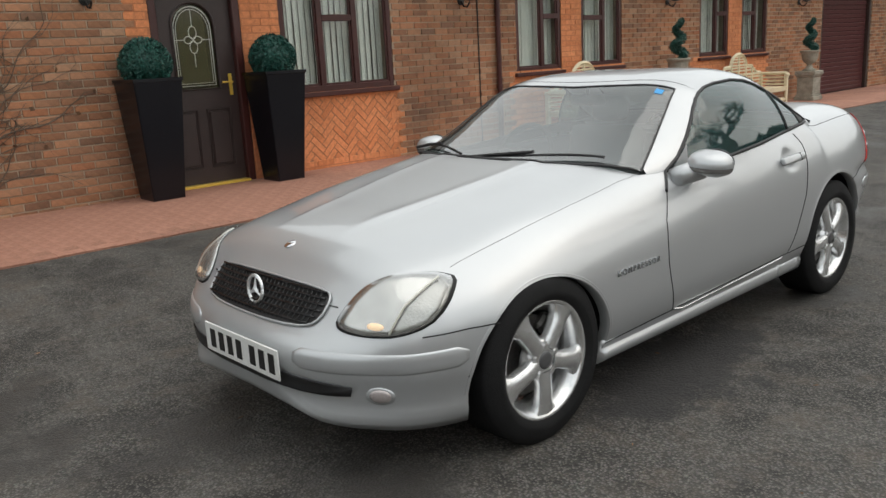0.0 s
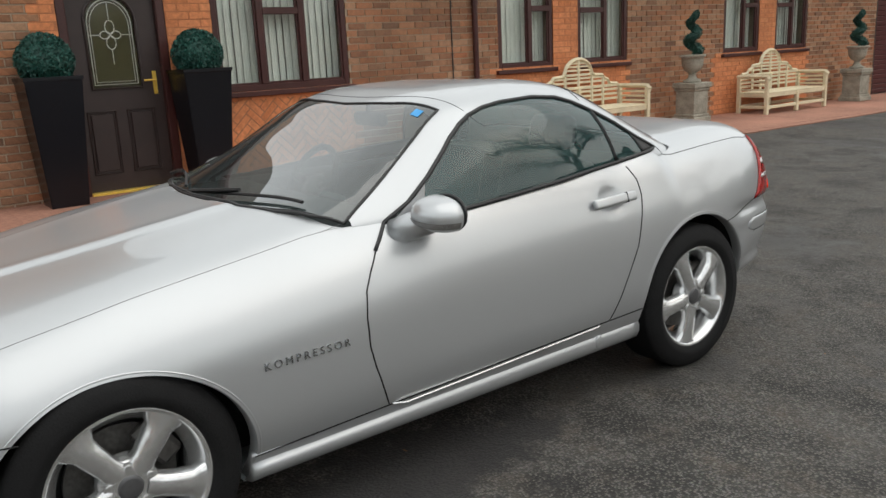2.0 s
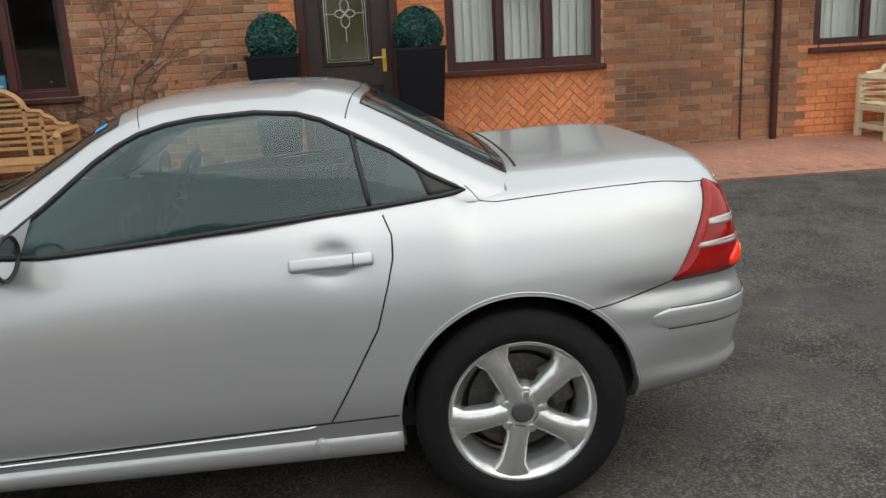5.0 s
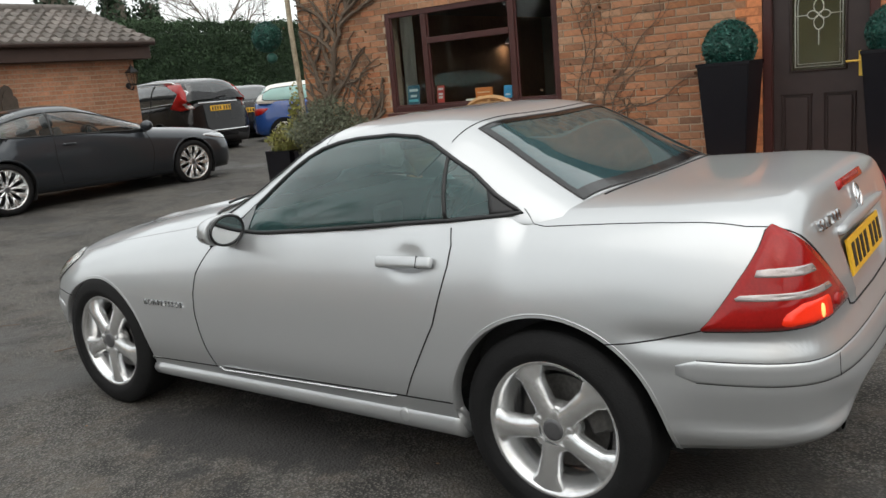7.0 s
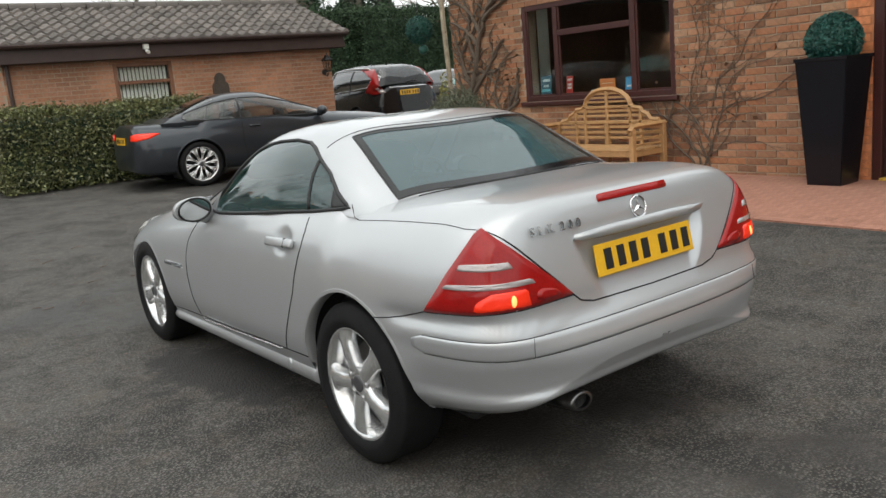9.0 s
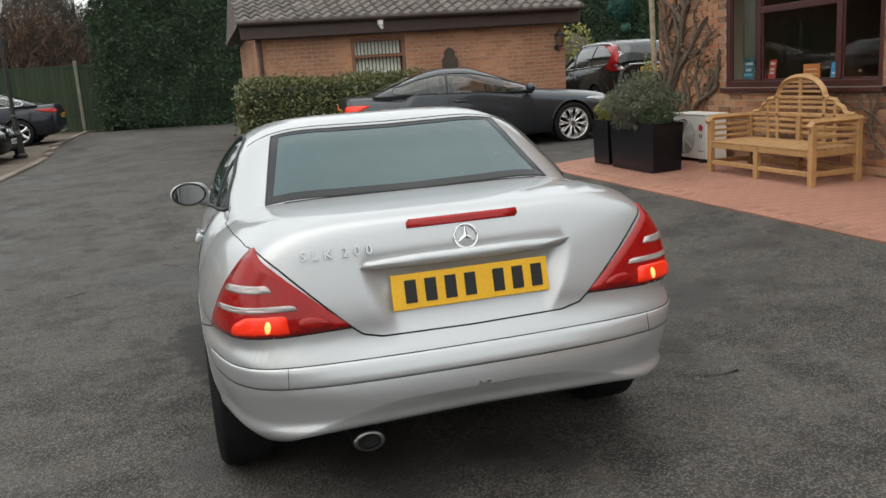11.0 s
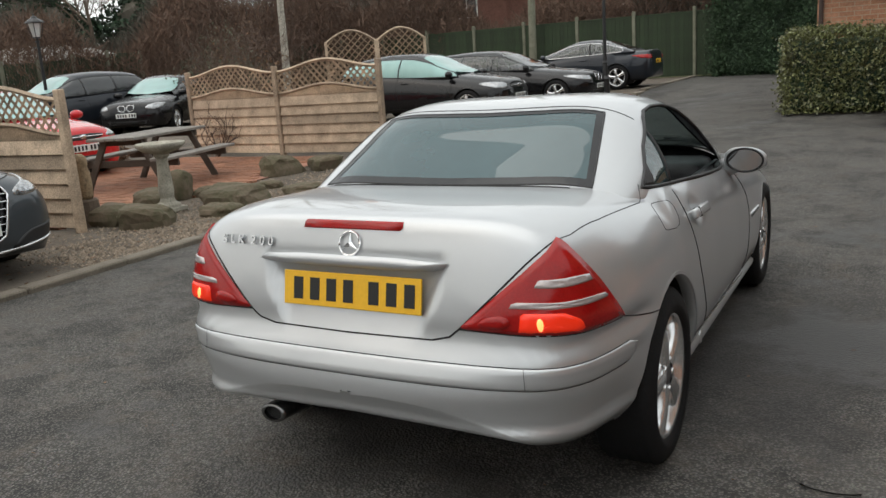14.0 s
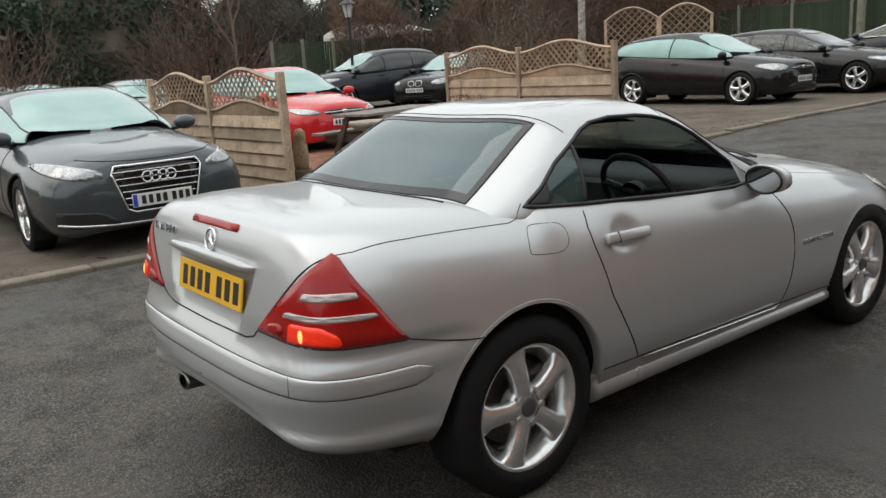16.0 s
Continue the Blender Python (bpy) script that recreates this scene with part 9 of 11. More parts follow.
def lutyens_bench(name, length, wood, m, label, arch_w=0.30, mid_w=0.56):
    """Garden bench with scrolled arms and a stepped, arched back. Seat faces local +x, long axis y."""
    root = empty(name)
    root.matrix_basis = m
    tagged(root, label, "bench")
    h = length / 2

    def bar(nm, x0, x1, y0, y1, z0, z1, bevel=0.006):
        bm = bmesh.new()
        box(bm, x0, x1, y0, y1, z0, z1, bevel=bevel)
        return part(nm, bm, wood, root)

    def curve_bar(nm, pts, w=0.028):
        bm = bmesh.new()
        tube(bm, pts, w, 4)
        part(nm, bm, wood, root)
    for y in (-h + 0.03, 0.0, h - 0.03):
        bar("front_leg", 0.24, 0.30, y - 0.03, y + 0.03, 0, 0.36 if y == 0 else 0.64)
        bar("back_leg", -0.26, -0.20, y - 0.03, y + 0.03, 0, 0.68)
    for x in (0.255, -0.245):
        bar("stretcher", x, x + 0.03, -h + 0.06, h - 0.06, 0.10, 0.155)
        bar("apron", x, x + 0.03, -h + 0.06, h - 0.06, 0.30, 0.365)
    for y in (-h + 0.015, h - 0.045):
        bar("side_stretcher", -0.2, 0.24, y, y + 0.03, 0.10, 0.155)
        bar("side_apron", -0.2, 0.24, y, y + 0.03, 0.30, 0.365)
        for k in range(3):
            bar("arm_slat", -0.2, 0.24, y + 0.005, y + 0.025, 0.42 + k * 0.07, 0.45 + k * 0.07, 0.003)
    for i in range(7):
        bar("seat_slat", -0.235 + i * 0.077, -0.235 + i * 0.077 + 0.062, -h + 0.02, h - 0.02, 0.365, 0.39)
    for sg in (1, -1):
        y = sg * (h - 0.03)
        curve_bar("armrest", [(-0.27, y, 0.66), (0.2, y, 0.665), (0.27, y, 0.66), (0.315, y, 0.62), (0.30, y, 0.585), (0.27, y, 0.60)], 0.034)
    bx = -0.245
    # tiers of the back: half-width and height; the middle is an arch
    w1, w2, w3 = h - 0.06, mid_w * h, arch_w * h
    for z in (0.46, 0.53, 0.60):
        bar("back_slat", bx, bx + 0.02, -w1, w1, z, z + 0.035, 0.003)
    bar("back_rail", bx - 0.008, bx + 0.03, -w1, w1, 0.655, 0.70)
    for sg in (1, -1):
        curve_bar("back_scroll", [(bx + 0.01, sg * (w1 - 0.02), 0.70), (bx + 0.01, sg * (w1 - 0.08), 0.70), (bx + 0.01, sg * (w2 + 0.16 * h), 0.715), (bx + 0.01, sg * (w2 + 0.12 * h), 0.77), (bx + 0.01, sg * (w2 + 0.03 * h), 0.80), (bx + 0.01, sg * w2, 0.845), (bx + 0.01, sg * (w3 + 0.04), 0.86), (bx + 0.01, sg * (w3 + 0.01), 0.90)])
        bar("back_post", bx, bx + 0.03, sg * w3 - 0.02, sg * w3 + 0.02, 0.39, 0.93)
        bar("back_post", bx, bx + 0.03, sg * w2 - 0.02, sg * w2 + 0.02, 0.39, 0.80)
    for z, k in ((0.745, 0.13), (0.805, 0.04)):
        bar("back_slat", bx, bx + 0.02, -w2 - k * h, w2 + k * h, z, z + 0.032, 0.003)
    bar("back_rail", bx - 0.006, bx + 0.03, -w3 - 0.06, w3 + 0.06, 0.855, 0.89)
    for z in (0.925, 0.98, 1.03):
        ww = w3 * math.sqrt(max(0.05, 1 - ((z + 0.015 - 0.90) / 0.22) ** 2)) - 0.01
        bar("back_slat", bx, bx + 0.02, -ww, ww, z, z + 0.028, 0.003)
    curve_bar("arch_rail", [(bx + 0.01, w3 * math.cos(a), 0.885 + 0.215 * math.sin(a)) for a in [math.pi * k / 14 for k in range(15)]], 0.034)
    bar("back_post", bx, bx + 0.028, -0.02, 0.02, 0.39, 1.09)
    return root


cream = "cream painted wooden garden bench with a stepped arched back"
for y, ln in ((9.95, 1.72), (14.55, 1.8)):
    lutyens_bench("garden_bench", ln, M["wood_cream"], pose(-7.5, y, ground_z(-7.5, y) + 0.012) @ Matrix.Diagonal((1, 1, 0.9, 1)), cream)["group"] = "cream benches along the wall"
lutyens_bench("garden_bench", 1.62, M["wood_teak"], pose(-7.41, 0.60, FY + 0.008) @ Matrix.Diagonal((1, 1, 0.885, 1)), "golden teak garden bench with a stepped arched back", 0.42, 0.60)


def sign_board(name, y, z0, z1, w, color, x, tilt, label, bars):
    """A small card with bars in place of unreadable print."""
    root = empty(name, x, y, z0)
    tagged(root, label, "leaflet")
    bm = bmesh.new()
    box(bm, -0.003, 0.003, -w / 2, w / 2, 0, z1 - z0, m=pose(0, 0, 0, 0, tilt, 0))
    part("card", bm, mat(name + "_print", color, 0.5, var=0.15, scale=14), root)
    for f, a, c in bars:
        bb = bmesh.new()
        box(bb, 0.0035, 0.006, -w * a / 2, w * a / 2, (z1 - z0) * f, (z1 - z0) * (f + 0.12), m=pose(0, 0, 0, 0, tilt, 0))
        part("print_bar", bb, mat(name + "_bar", c, 0.5), root)


SX = WX - 0.13
shelf = bmesh.new()
box(shelf, WX - 0.29, WX - 0.08, -0.95, 1.3, 1.07, 1.105, bevel=0.004)
sill_in = part("window_board", shelf, M["white"], house, "inner window board")
sign_board("leaflet", -0.77, 1.106, 1.36, 0.19, (0.02, 0.09, 0.13), SX, -6, "dark teal leaflet standing on the window board", [(0.7, 0.7, (0.5, 0.6, 0.6)), (0.2, 0.8, (0.1, 0.4, 0.45)), (0.42, 0.5, (0.4, 0.5, 0.5))])
sign_board("leaflet", -0.35, 1.106, 1.33, 0.11, (0.55, 0.06, 0.05), SX, -6, "red and white leaflet standing on the window board", [(0.75, 0.7, (0.7, 0.68, 0.65)), (0.3, 0.6, (0.7, 0.68, 0.65)), (0.48, 0.6, (0.7, 0.68, 0.65))])
sign_board("leaflet", 0.61, 1.106, 1.27, 0.11, (0.04, 0.30, 0.55), SX, -6, "bright blue leaflet standing on the window board", [(0.3, 0.6, (0.6, 0.7, 0.75))])
sign_board("leaflet", 0.12, 1.106, 1.15, 0.22, (0.7, 0.68, 0.62), SX, -30, "white leaflets lying on the window board", [])
# orange notice on the bench's peak
nt = empty("notice", SX, 0.29, 1.106)
tagged(nt, "small orange notice standing on the window board", "notice")
nb_ = bmesh.new()
box(nb_, -0.012, 0.012, -0.12, 0.12, 0, 0.16, bevel=0.004)
part("board", nb_, mat("orange_notice", (0.62, 0.19, 0.04), 0.5, var=0.12, scale=9), nt)
for f in (0.05, 0.10):
    nb_ = bmesh.new()
    box(nb_, 0.0125, 0.015, -0.09, 0.09, f, f + 0.012)
    part("print_bar", nb_, mat("notice_print", (0.7, 0.5, 0.3), 0.5), nt)
# pendant lamp seen inside the office
pl = empty("pendant_lamp", -12.64, -2.1, 1.93)
tagged(pl, "small lit pendant lamp inside the office", "lamp")
pb_ = bmesh.new()
lathe(pb_, [(0.09, 0), (0.085, 0.03), (0.04, 0.10), (0.02, 0.12), (0, 0.12)], 18)
part("shade", pb_, M["white"], pl)
pb_ = bmesh.new()
lathe(pb_, [(0, 0.01), (0.05, 0.015), (0.05, 0.03), (0, 0.06)], 14)
part("bulb", pb_, glow_mat("warm_bulb", (1.0, 0.9, 0.75), 14.0), pl)
pb_ = bmesh.new()
tube(pb_, [(0, 0, 0.12), (0, 0, 0.52)], 0.006, 6)
part("cord", pb_, M["black"], pl)
# cream curtain at the office window's side
for y0 in (-0.93, 1.2):
    cu_ = empty("curtain", WX - 0.2, y0, 1.106)
    tagged(cu_, "narrow cream curtain drawn beside the office window", "curtain")
    cb = bmesh.new()
    w = 0.2 if y0 < 0 else 0.07
    cols = []
    for i in range(21):
        yy = w * i / 20
        xx = 0.018 * math.sin(i * 1.4)
        cols.append((cb.verts.new((xx, yy, 0)), cb.verts.new((xx, yy, 1.12))))
    for p, q in zip(cols, cols[1:]):
        cb.faces.new((p[0], q[0], q[1], p[1]))
    bmesh.ops.solidify(cb, geom=cb.faces[:], thickness=0.004)
    part("fabric", cb, M["blind"], cu_, smooth=True)

# ---------------------------------------------------------------- air conditioner and black planters by the corner
ac = empty("air_conditioner", -7.60, -1.13, FY + 0.012)
tagged(ac, "white outdoor air-conditioning unit with a round fan grille", "air conditioner")
bm = bmesh.new()
box(bm, -0.15, 0.13, -0.34, 0.36, 0.05, 0.56, bevel=0.015, seg=2)
part("casing", bm, M["white"], ac)
for y in (-0.26, 0.26):
    bm = bmesh.new()
    box(bm, -0.16, 0.14, y - 0.03, y + 0.03, 0, 0.05, bevel=0.006)
    part("foot", bm, M["black"], ac)
bm = bmesh.new()
box(bm, -0.16, 0.14, -0.35, 0.37, 0.56, 0.58, bevel=0.005)
part("lid", bm, M["white"], ac)
# flat disc, coloured near-black for the shaded hollow behind the grille
bm = bmesh.new()
lathe(bm, [(0, 0.004), (0.215, 0.004), (0.22, 0.0)], 32, pose(0.131, -0.1, 0.305, 0, 90, 0))
part("fan_opening", bm, M["inside_shade"], ac)
for k in range(7):
    bm = bmesh.new()
    r_ = 0.035 + k * 0.03
    tube(bm, [(0.145, -0.1 + r_ * math.cos(a), 0.305 + r_ * math.sin(a)) for a in [2 * math.pi * i / 28 for i in range(28)]], 0.005, 5, closed=True)
    part("grille_ring", bm, M["white"], ac)
for k in range(8):
    bm = bmesh.new()
    a = 2 * math.pi * k / 8 + 0.2
    tube(bm, [(0.148, -0.1, 0.305), (0.148, -0.1 + 0.22 * math.cos(a), 0.305 + 0.22 * math.sin(a))], 0.005, 5)
    part("grille_spoke", bm, M["white"], ac)
bm = bmesh.new()
lathe(bm, [(0, 0.003), (0.038, 0.003), (0.04, 0)], 24, pose(0.131, 0.25, 0.42, 0, 90, 0))
part("round_mark", bm, mat("dull_red_mark", (0.45, 0.02, 0.05), 0.5), ac, "round red mark")
for a in ((0.222, 0.24, 0.30, 0.345), (0.26, 0.28, 0.30, 0.345), (0.2, 0.30, 0.14, 0.15)):
    bm = bmesh.new()
    box(bm, 0.131, 0.133, *a)
    part("print_bar", bm, M["wood_dark"], ac)


def trough(x0, x1, y0, y1, h, label, plants):
    """Black tapered planter box with plants. plants: (dx, dy, radius, height, leaf, count, leaf size)."""
    cx, cy2 = (x0 + x1) / 2, (y0 + y1) / 2
    root = empty("planter", cx, cy2, ground_z(cx, cy2) + 0.012)
    tagged(root, label, "planter", group="black planters at the house corner")
    a, b = (x1 - x0) / 2, (y1 - y0) / 2
    bm = bmesh.new()
    rings = []
    for z, k, t in ((0, 0.94, 0), (h - 0.03, 1.0, 0), (h, 1.02, 0), (h, 1.02, 0.025), (h - 0.05, 1.0, 0.025)):
        rings.append([bm.verts.new((sx * (a * k - t), sy * (b * k - t), z)) for sx, sy in ((-1, -1), (1, -1), (1, 1), (-1, 1))])
    for p, q in zip(rings, rings[1:]):
        for k in range(4):
            bm.faces.new((p[k], p[(k + 1) % 4], q[(k + 1) % 4], q[k]))
    bm.faces.new(rings[0][::-1])
    part("pot", bm, M["black_pot"], root)
    sl = bmesh.new()
    box(sl, -a + 0.03, a - 0.03, -b + 0.03, b - 0.03, h - 0.1, h - 0.045)
    part("soil", sl, M["soil"], root)
    rng = np.random.default_rng(int(abs(cy2) * 1000))
    for dx, dy, r_, hh, leaf, n, s in plants:
        V, F = leaf_quads(in_ball(rng, n, (dx, dy, h + hh * 0.38), (r_ * 0.9, r_, hh * 0.6), 0.35, 0.14), s, rng, 0.22)
        soft_mesh("plant", V, F, leaf, root, kind="stuff")
        segs = []
        for k in range(70):
            ang, e = rng.uniform(0, 6.28), rng.uniform(0.1, 1)
            segs.append(((dx + 0.2 * r_ * math.cos(ang), dy + 0.2 * r_ * math.sin(ang), h - 0.05), (dx + r_ * e * math.cos(ang), dy + r_ * e * math.sin(ang), h + hh * rng.uniform(0.6, 0.95)), 0.003, 0.0015))
        V, F = prisms(segs, 3)
        soft_mesh("stem_growth", V, F, M["twig"], root, kind="stuff")


trough(-7.03, -6.65, -1.56, -0.55, 0.55, "large black planter box with a grey-green lavender bush", [(0, -0.08, 0.46, 0.55, M["lavender"], 11000, 0.05), (0, 0.30, 0.24, 0.24, M["leaf"], 1800, 0.04)])
trough(-7.06, -6.68, -2.10, -1.68, 0.55, "small black square planter with a low yellow-green shrub", [(0, 0, 0.24, 0.30, M["yellow_leaf"], 2600, 0.045)])


# ---------------------------------------------------------------- urns with spiral topiary
def topiary_urn(y):
    x = -7.48
    root = empty("stone_urn", x, y, ground_z(x, y) + 0.012)
    tagged(root, "weathered stone urn on a plinth with a spiral topiary", "urn", group="urns between the windows")
    bm = bmesh.new()
    for z0, z1, w in ((0, 0.08, 0.205), (0.08, 0.12, 0.185), (0.12, 0.46, 0.168), (0.46, 0.5, 0.185), (0.5, 0.58, 0.205)):
        box(bm, -w, w, -w, w, z0, z1, bevel=0.01)
    part("plinth", bm, M["stone"], root)
    bm = bmesh.new()
    lathe(bm, [(0, 0.58), (0.13, 0.58), (0.13, 0.61), (0.07, 0.64), (0.05, 0.69), (0.06, 0.72), (0.11, 0.75), (0.15, 0.82), (0.16, 0.90), (0.16, 0.93), (0.19, 0.95), (0.195, 0.98), (0.165, 0.985), (0.15, 0.95), (0, 0.95)], 28)
    part("urn", bm, M["stone"], root, smooth=True)
    rng = np.random.default_rng(int(y * 10))
    pts, core = [], []
    for i in range(60):
        f = i / 59
        a = 4.2 * math.pi * f
        rr = 0.085 * (1 - 0.55 * f)
        c = (rr * math.cos(a), rr * math.sin(a), 1.02 + 0.55 * f)
        core.append(c)
        pts.append(in_ball(rng, 80, c, (0.088 * (1 - 0.4 * f),) * 3, 0.7, 0.05))
    bm = bmesh.new()
    tube(bm, core, 0.07, 8, 0.035)
    part("spiral_core", bm, M["box_leaf"], root)
    V, F = leaf_quads(np.concatenate(pts), 0.025, rng, 0.6)
    soft_mesh("spiral_topiary", V, F, M["box_leaf"], root, "dark green clipped spiral", "stuff")


topiary_urn(12.1)
topiary_urn(16.95)


# ---------------------------------------------------------------- creepers on the wall
def creeper(name, label, starts, seed, r=0.02, length=1.0, leaves=0):
    """Bare woody stems that cling to the wall and fork. starts: (y, z, dy, dz, length, radius)."""
    rng = np.random.default_rng(seed)
    root = empty(name, WX, starts[0][0], 0.1)
    tagged(root, label, "climbing plant")
    tips = []

    def run(p, d, ln, r0, depth, segs):
        n = max(4, int(ln / 0.09))
        y, z = p
        for i in range(n):
            d = (d[0] + rng.normal() * 0.30, d[1] + rng.normal() * 0.22)
            k = math.hypot(*d)
            d = (d[0] / k, d[1] / k)
            q = (y + d[0] * ln / n, z + d[1] * ln / n)
            ra, rb_ = r0 * (1 - 0.6 * i / n), r0 * (1 - 0.6 * (i + 1) / n)
            segs.append(((0.006 + ra, y - starts[0][0], z - 0.1), (0.006 + rb_ + 0.004 * rng.random(), q[0] - starts[0][0], q[1] - 0.1), ra, rb_))
            if q[1] > (2.9 if q[0] < BLOCK - 0.1 else EAVES - 0.08) or q[0] < Y0 + 0.03 or (-1.12 < q[0] < 1.47 and 0.95 < q[1] < 2.3):
                break
            y, z = q
            if depth and rng.random() < 0.5:
                s = 1 if rng.random() < 0.5 else -1
                run((y, z), (d[0] + s * 0.9, d[1] + 0.1), ln * rng.uniform(0.25, 0.5), r0 * 0.5, depth - 1, segs)
        tips.append((0.03, y - starts[0][0], z - 0.1))
    for y, z, dy, dz, ln, r0 in starts:
        segs = []
        run((y, z), (dy, dz), ln, r0, 2, segs)
        V, F = prisms(segs, 6)
        soft_mesh("stem", V, F, M["bark"], root, kind="stuff")
    if leaves:
        P = np.array([tips[int(rng.integers(len(tips)))] for _ in range(leaves)]) + rng.normal(size=(leaves, 3)) * np.array([0.02, 0.1, 0.12])
        P[:, 0] = np.abs(P[:, 0]) + 0.01
        V, F = leaf_quads(P, 0.05, rng, 0.8)
        soft_mesh("leaves", V, F, M["brown_leaf"], root, kind="stuff")
    return root


creeper("creeper", "bare brown creeper stems clinging to the brick wall", [(1.62, 0.25, 0.15, 1, 2.1, 0.013), (1.72, 0.25, 0.35, 1, 1.9, 0.011), (1.80, 0.25, -0.1, 1, 1.3, 0.009), (1.9, 0.6, 0.3, 0.8, 1.2, 0.008), (1.68, 0.25, 0.05, 1, 2.2, 0.010), (1.76, 0.3, 0.2, 1, 2.0, 0.008), (1.84, 0.9, 0.1, 1, 1.5, 0.007), (1.7, 1.2, 0.4, 0.9, 1.2, 0.006), (1.85, 0.4, 0.5, 0.8, 0.9, 0.006)], 8, leaves=40)
creeper("creeper", "old woody creeper with a tangle of stems at the corner", [(-2.36, 0.2, 0.0, 1, 2.5, 0.075), (-2.26, 0.2, 0.06, 1, 2.5, 0.06), (-2.18, 0.2, 0.3, 0.9, 1.9, 0.04), (-2.3, 0.9, 0.9, 0.3, 1.0, 0.028), (-2.2, 1.5, 0.9, 0.25, 0.8, 0.02), (-2.35, 1.9, 0.9, 0.5, 0.9, 0.018), (-1.9, 0.7, 0.6, -0.3, 0.5, 0.03), (-2.3, 2.0, 0.6, 0.6, 0.8, 0.015)], 21, leaves=160)
creeper("creeper", "thin bare creeper stems spread over the brick wall", [(-1.4, 1.2, -0.3, 0.9, 1.2, 0.008), (-1.5, 0.8, 0.2, 0.9, 1.5, 0.008)], 5, leaves=30)
M["stripped"] = mat("stripped_pale_trunk", (0.42, 0.36, 0.26), 0.8, var=0.3, scale=6, bump=0.4, bscale=30, second=(0.2, 0.15, 0.1))
cp_ = bmesh.new()
tube(cp_, [(WX + 0.06, Y0 - 0.02, 0.15), (WX + 0.05, Y0 - 0.05, 1.3), (WX + 0.05, Y0 - 0.10, 2.2), (WX + 0.05, Y0 - 0.12, 3.2)], 0.036, 12)
part("corner_post", cp_, M["stripped"], house, "pale stripped trunk trained up the corner")
bush("ivy", -7.78, -2.62, 0.15, (0.12, 0.16, 0.62), 1300, 0.055, M["yellow_leaf"], 33, "yellow variegated ivy climbing at the house corner", category="climbing plant")


# ---------------------------------------------------------------- picnic corner between the fences
def arch(u, ends, rise):
    return ends + rise * (0.5 - 0.5 * math.cos(2 * math.pi * u)) ** 1.0


def fence_panel(root, p, q, z0, top, bow=0.12):
    """Overlapping horizontal boards under an arched diagonal lattice, from p to q."""
    p, q = Vector((*p, 0)), Vector((*q, 0))
    L = (q - p).length
    frame_m = Matrix.Translation((*p.xy, z0)) @ Matrix.Rotation(math.atan2(q.y - p.y, q.x - p.x), 4, "Z")
    lo = lambda u: arch(u / L, top - 0.42, bow)
    hi = lambda u: arch(u / L, top - 0.08, bow + 0.03)

    def piece(nm, bm):
        bmesh.ops.transform(bm, matrix=frame_m, verts=bm.verts)
        part(nm, bm, M["wood_grey"], root)
    n = 6
    step = (top - 0.46 - 0.05) / n
    for i in range(n):
        bm = bmesh.new()
        z = 0.05 + i * step
        box(bm, 0.05, L - 0.05, -0.009, 0.009, -step / 2 - 0.02, step / 2 + 0.02, bevel=0.004, m=Matrix.Translation((0, 0, z + step / 2 + 0.01)) @ Matrix.Rotation(radians(13), 4, "X"))
        piece("board", bm)
    bm = bmesh.new()
    us = [0.05 + (L - 0.1) * k / 16 for k in range(17)]
    cols = [(bm.verts.new((u, 0, top - 0.47)), bm.verts.new((u, 0, lo(u)))) for u in us]
    for a, b in zip(cols, cols[1:]):
        bm.faces.new((a[0], b[0], b[1], a[1]))
    bmesh.ops.solidify(bm, geom=bm.faces[:], thickness=0.014)
    piece("arched_board", bm)
    for f in (lo, hi):
        bm = bmesh.new()
        tube(bm, [(u, 0, f(u)) for u in us], 0.026, 4)
        piece("arched_rail", bm)
    for u in (0.06, L / 2, L - 0.06):
        bm = bmesh.new()
        box(bm, u - 0.018, u + 0.018, -0.035, -0.018, 0.04, lo(u), bevel=0.004)
        piece("batten", bm)
    for sg in (1, -1):
        u0 = -1.0
        while u0 < L + 1.0:
            run = []
            for k in range(41):
                s = k * 0.025
                u = u0 + sg * s if sg > 0 else u0 - s
                z = top - 0.5 + s
                if 0.04 < u < L - 0.04 and lo(u) < z < hi(u):
                    run.append((u, z))
            if len(run) > 2:
                bm = bmesh.new()
                (a, za), (b, zb) = run[0], run[-1]
                d = Vector((b - a, 0, zb - za)).normalized() * 0.02
                nrm = Vector((-d.z, 0, d.x)).normalized() * 0.016
                yy = 0.006 * sg
                vs = [bm.verts.new(Vector((u, yy, z)) + e) for u, z, e in ((a, za, -d - nrm), (b, zb, d - nrm), (b, zb, d + nrm), (a, za, -d + nrm))]
                bm.faces.new(vs)
                bmesh.ops.solidify(bm, geom=bm.faces[:], thickness=0.008)
                piece("lattice_slat", bm)
            u0 += 0.115


def fence(name, pts, top, label, group=""):
    root = empty(name, *pts[0], ground_z(*pts[0]))
    root.matrix_basis = Matrix()
    tagged(root, label, "fence", group=group)
    z0 = max(ground_z(*p) for p in pts) + 0.02
    for x, y in pts:
        bm = bmesh.new()
        zz = ground_z(x, y)
        box(bm, x - 0.042, x + 0.042, y - 0.042, y + 0.042, zz - 0.03, z0 + top + 0.02, bevel=0.01)
        part("post", bm, M["wood_grey"], root)
    for p, q in zip(pts, pts[1:]):
        fence_panel(root, p, q, z0, top)


fence("lattice_fence", [(3.03, 1.86), (4.9, 1.91), (6.78, 1.97)], 1.40, "weathered timber fence with wavy lattice top beside the patio")
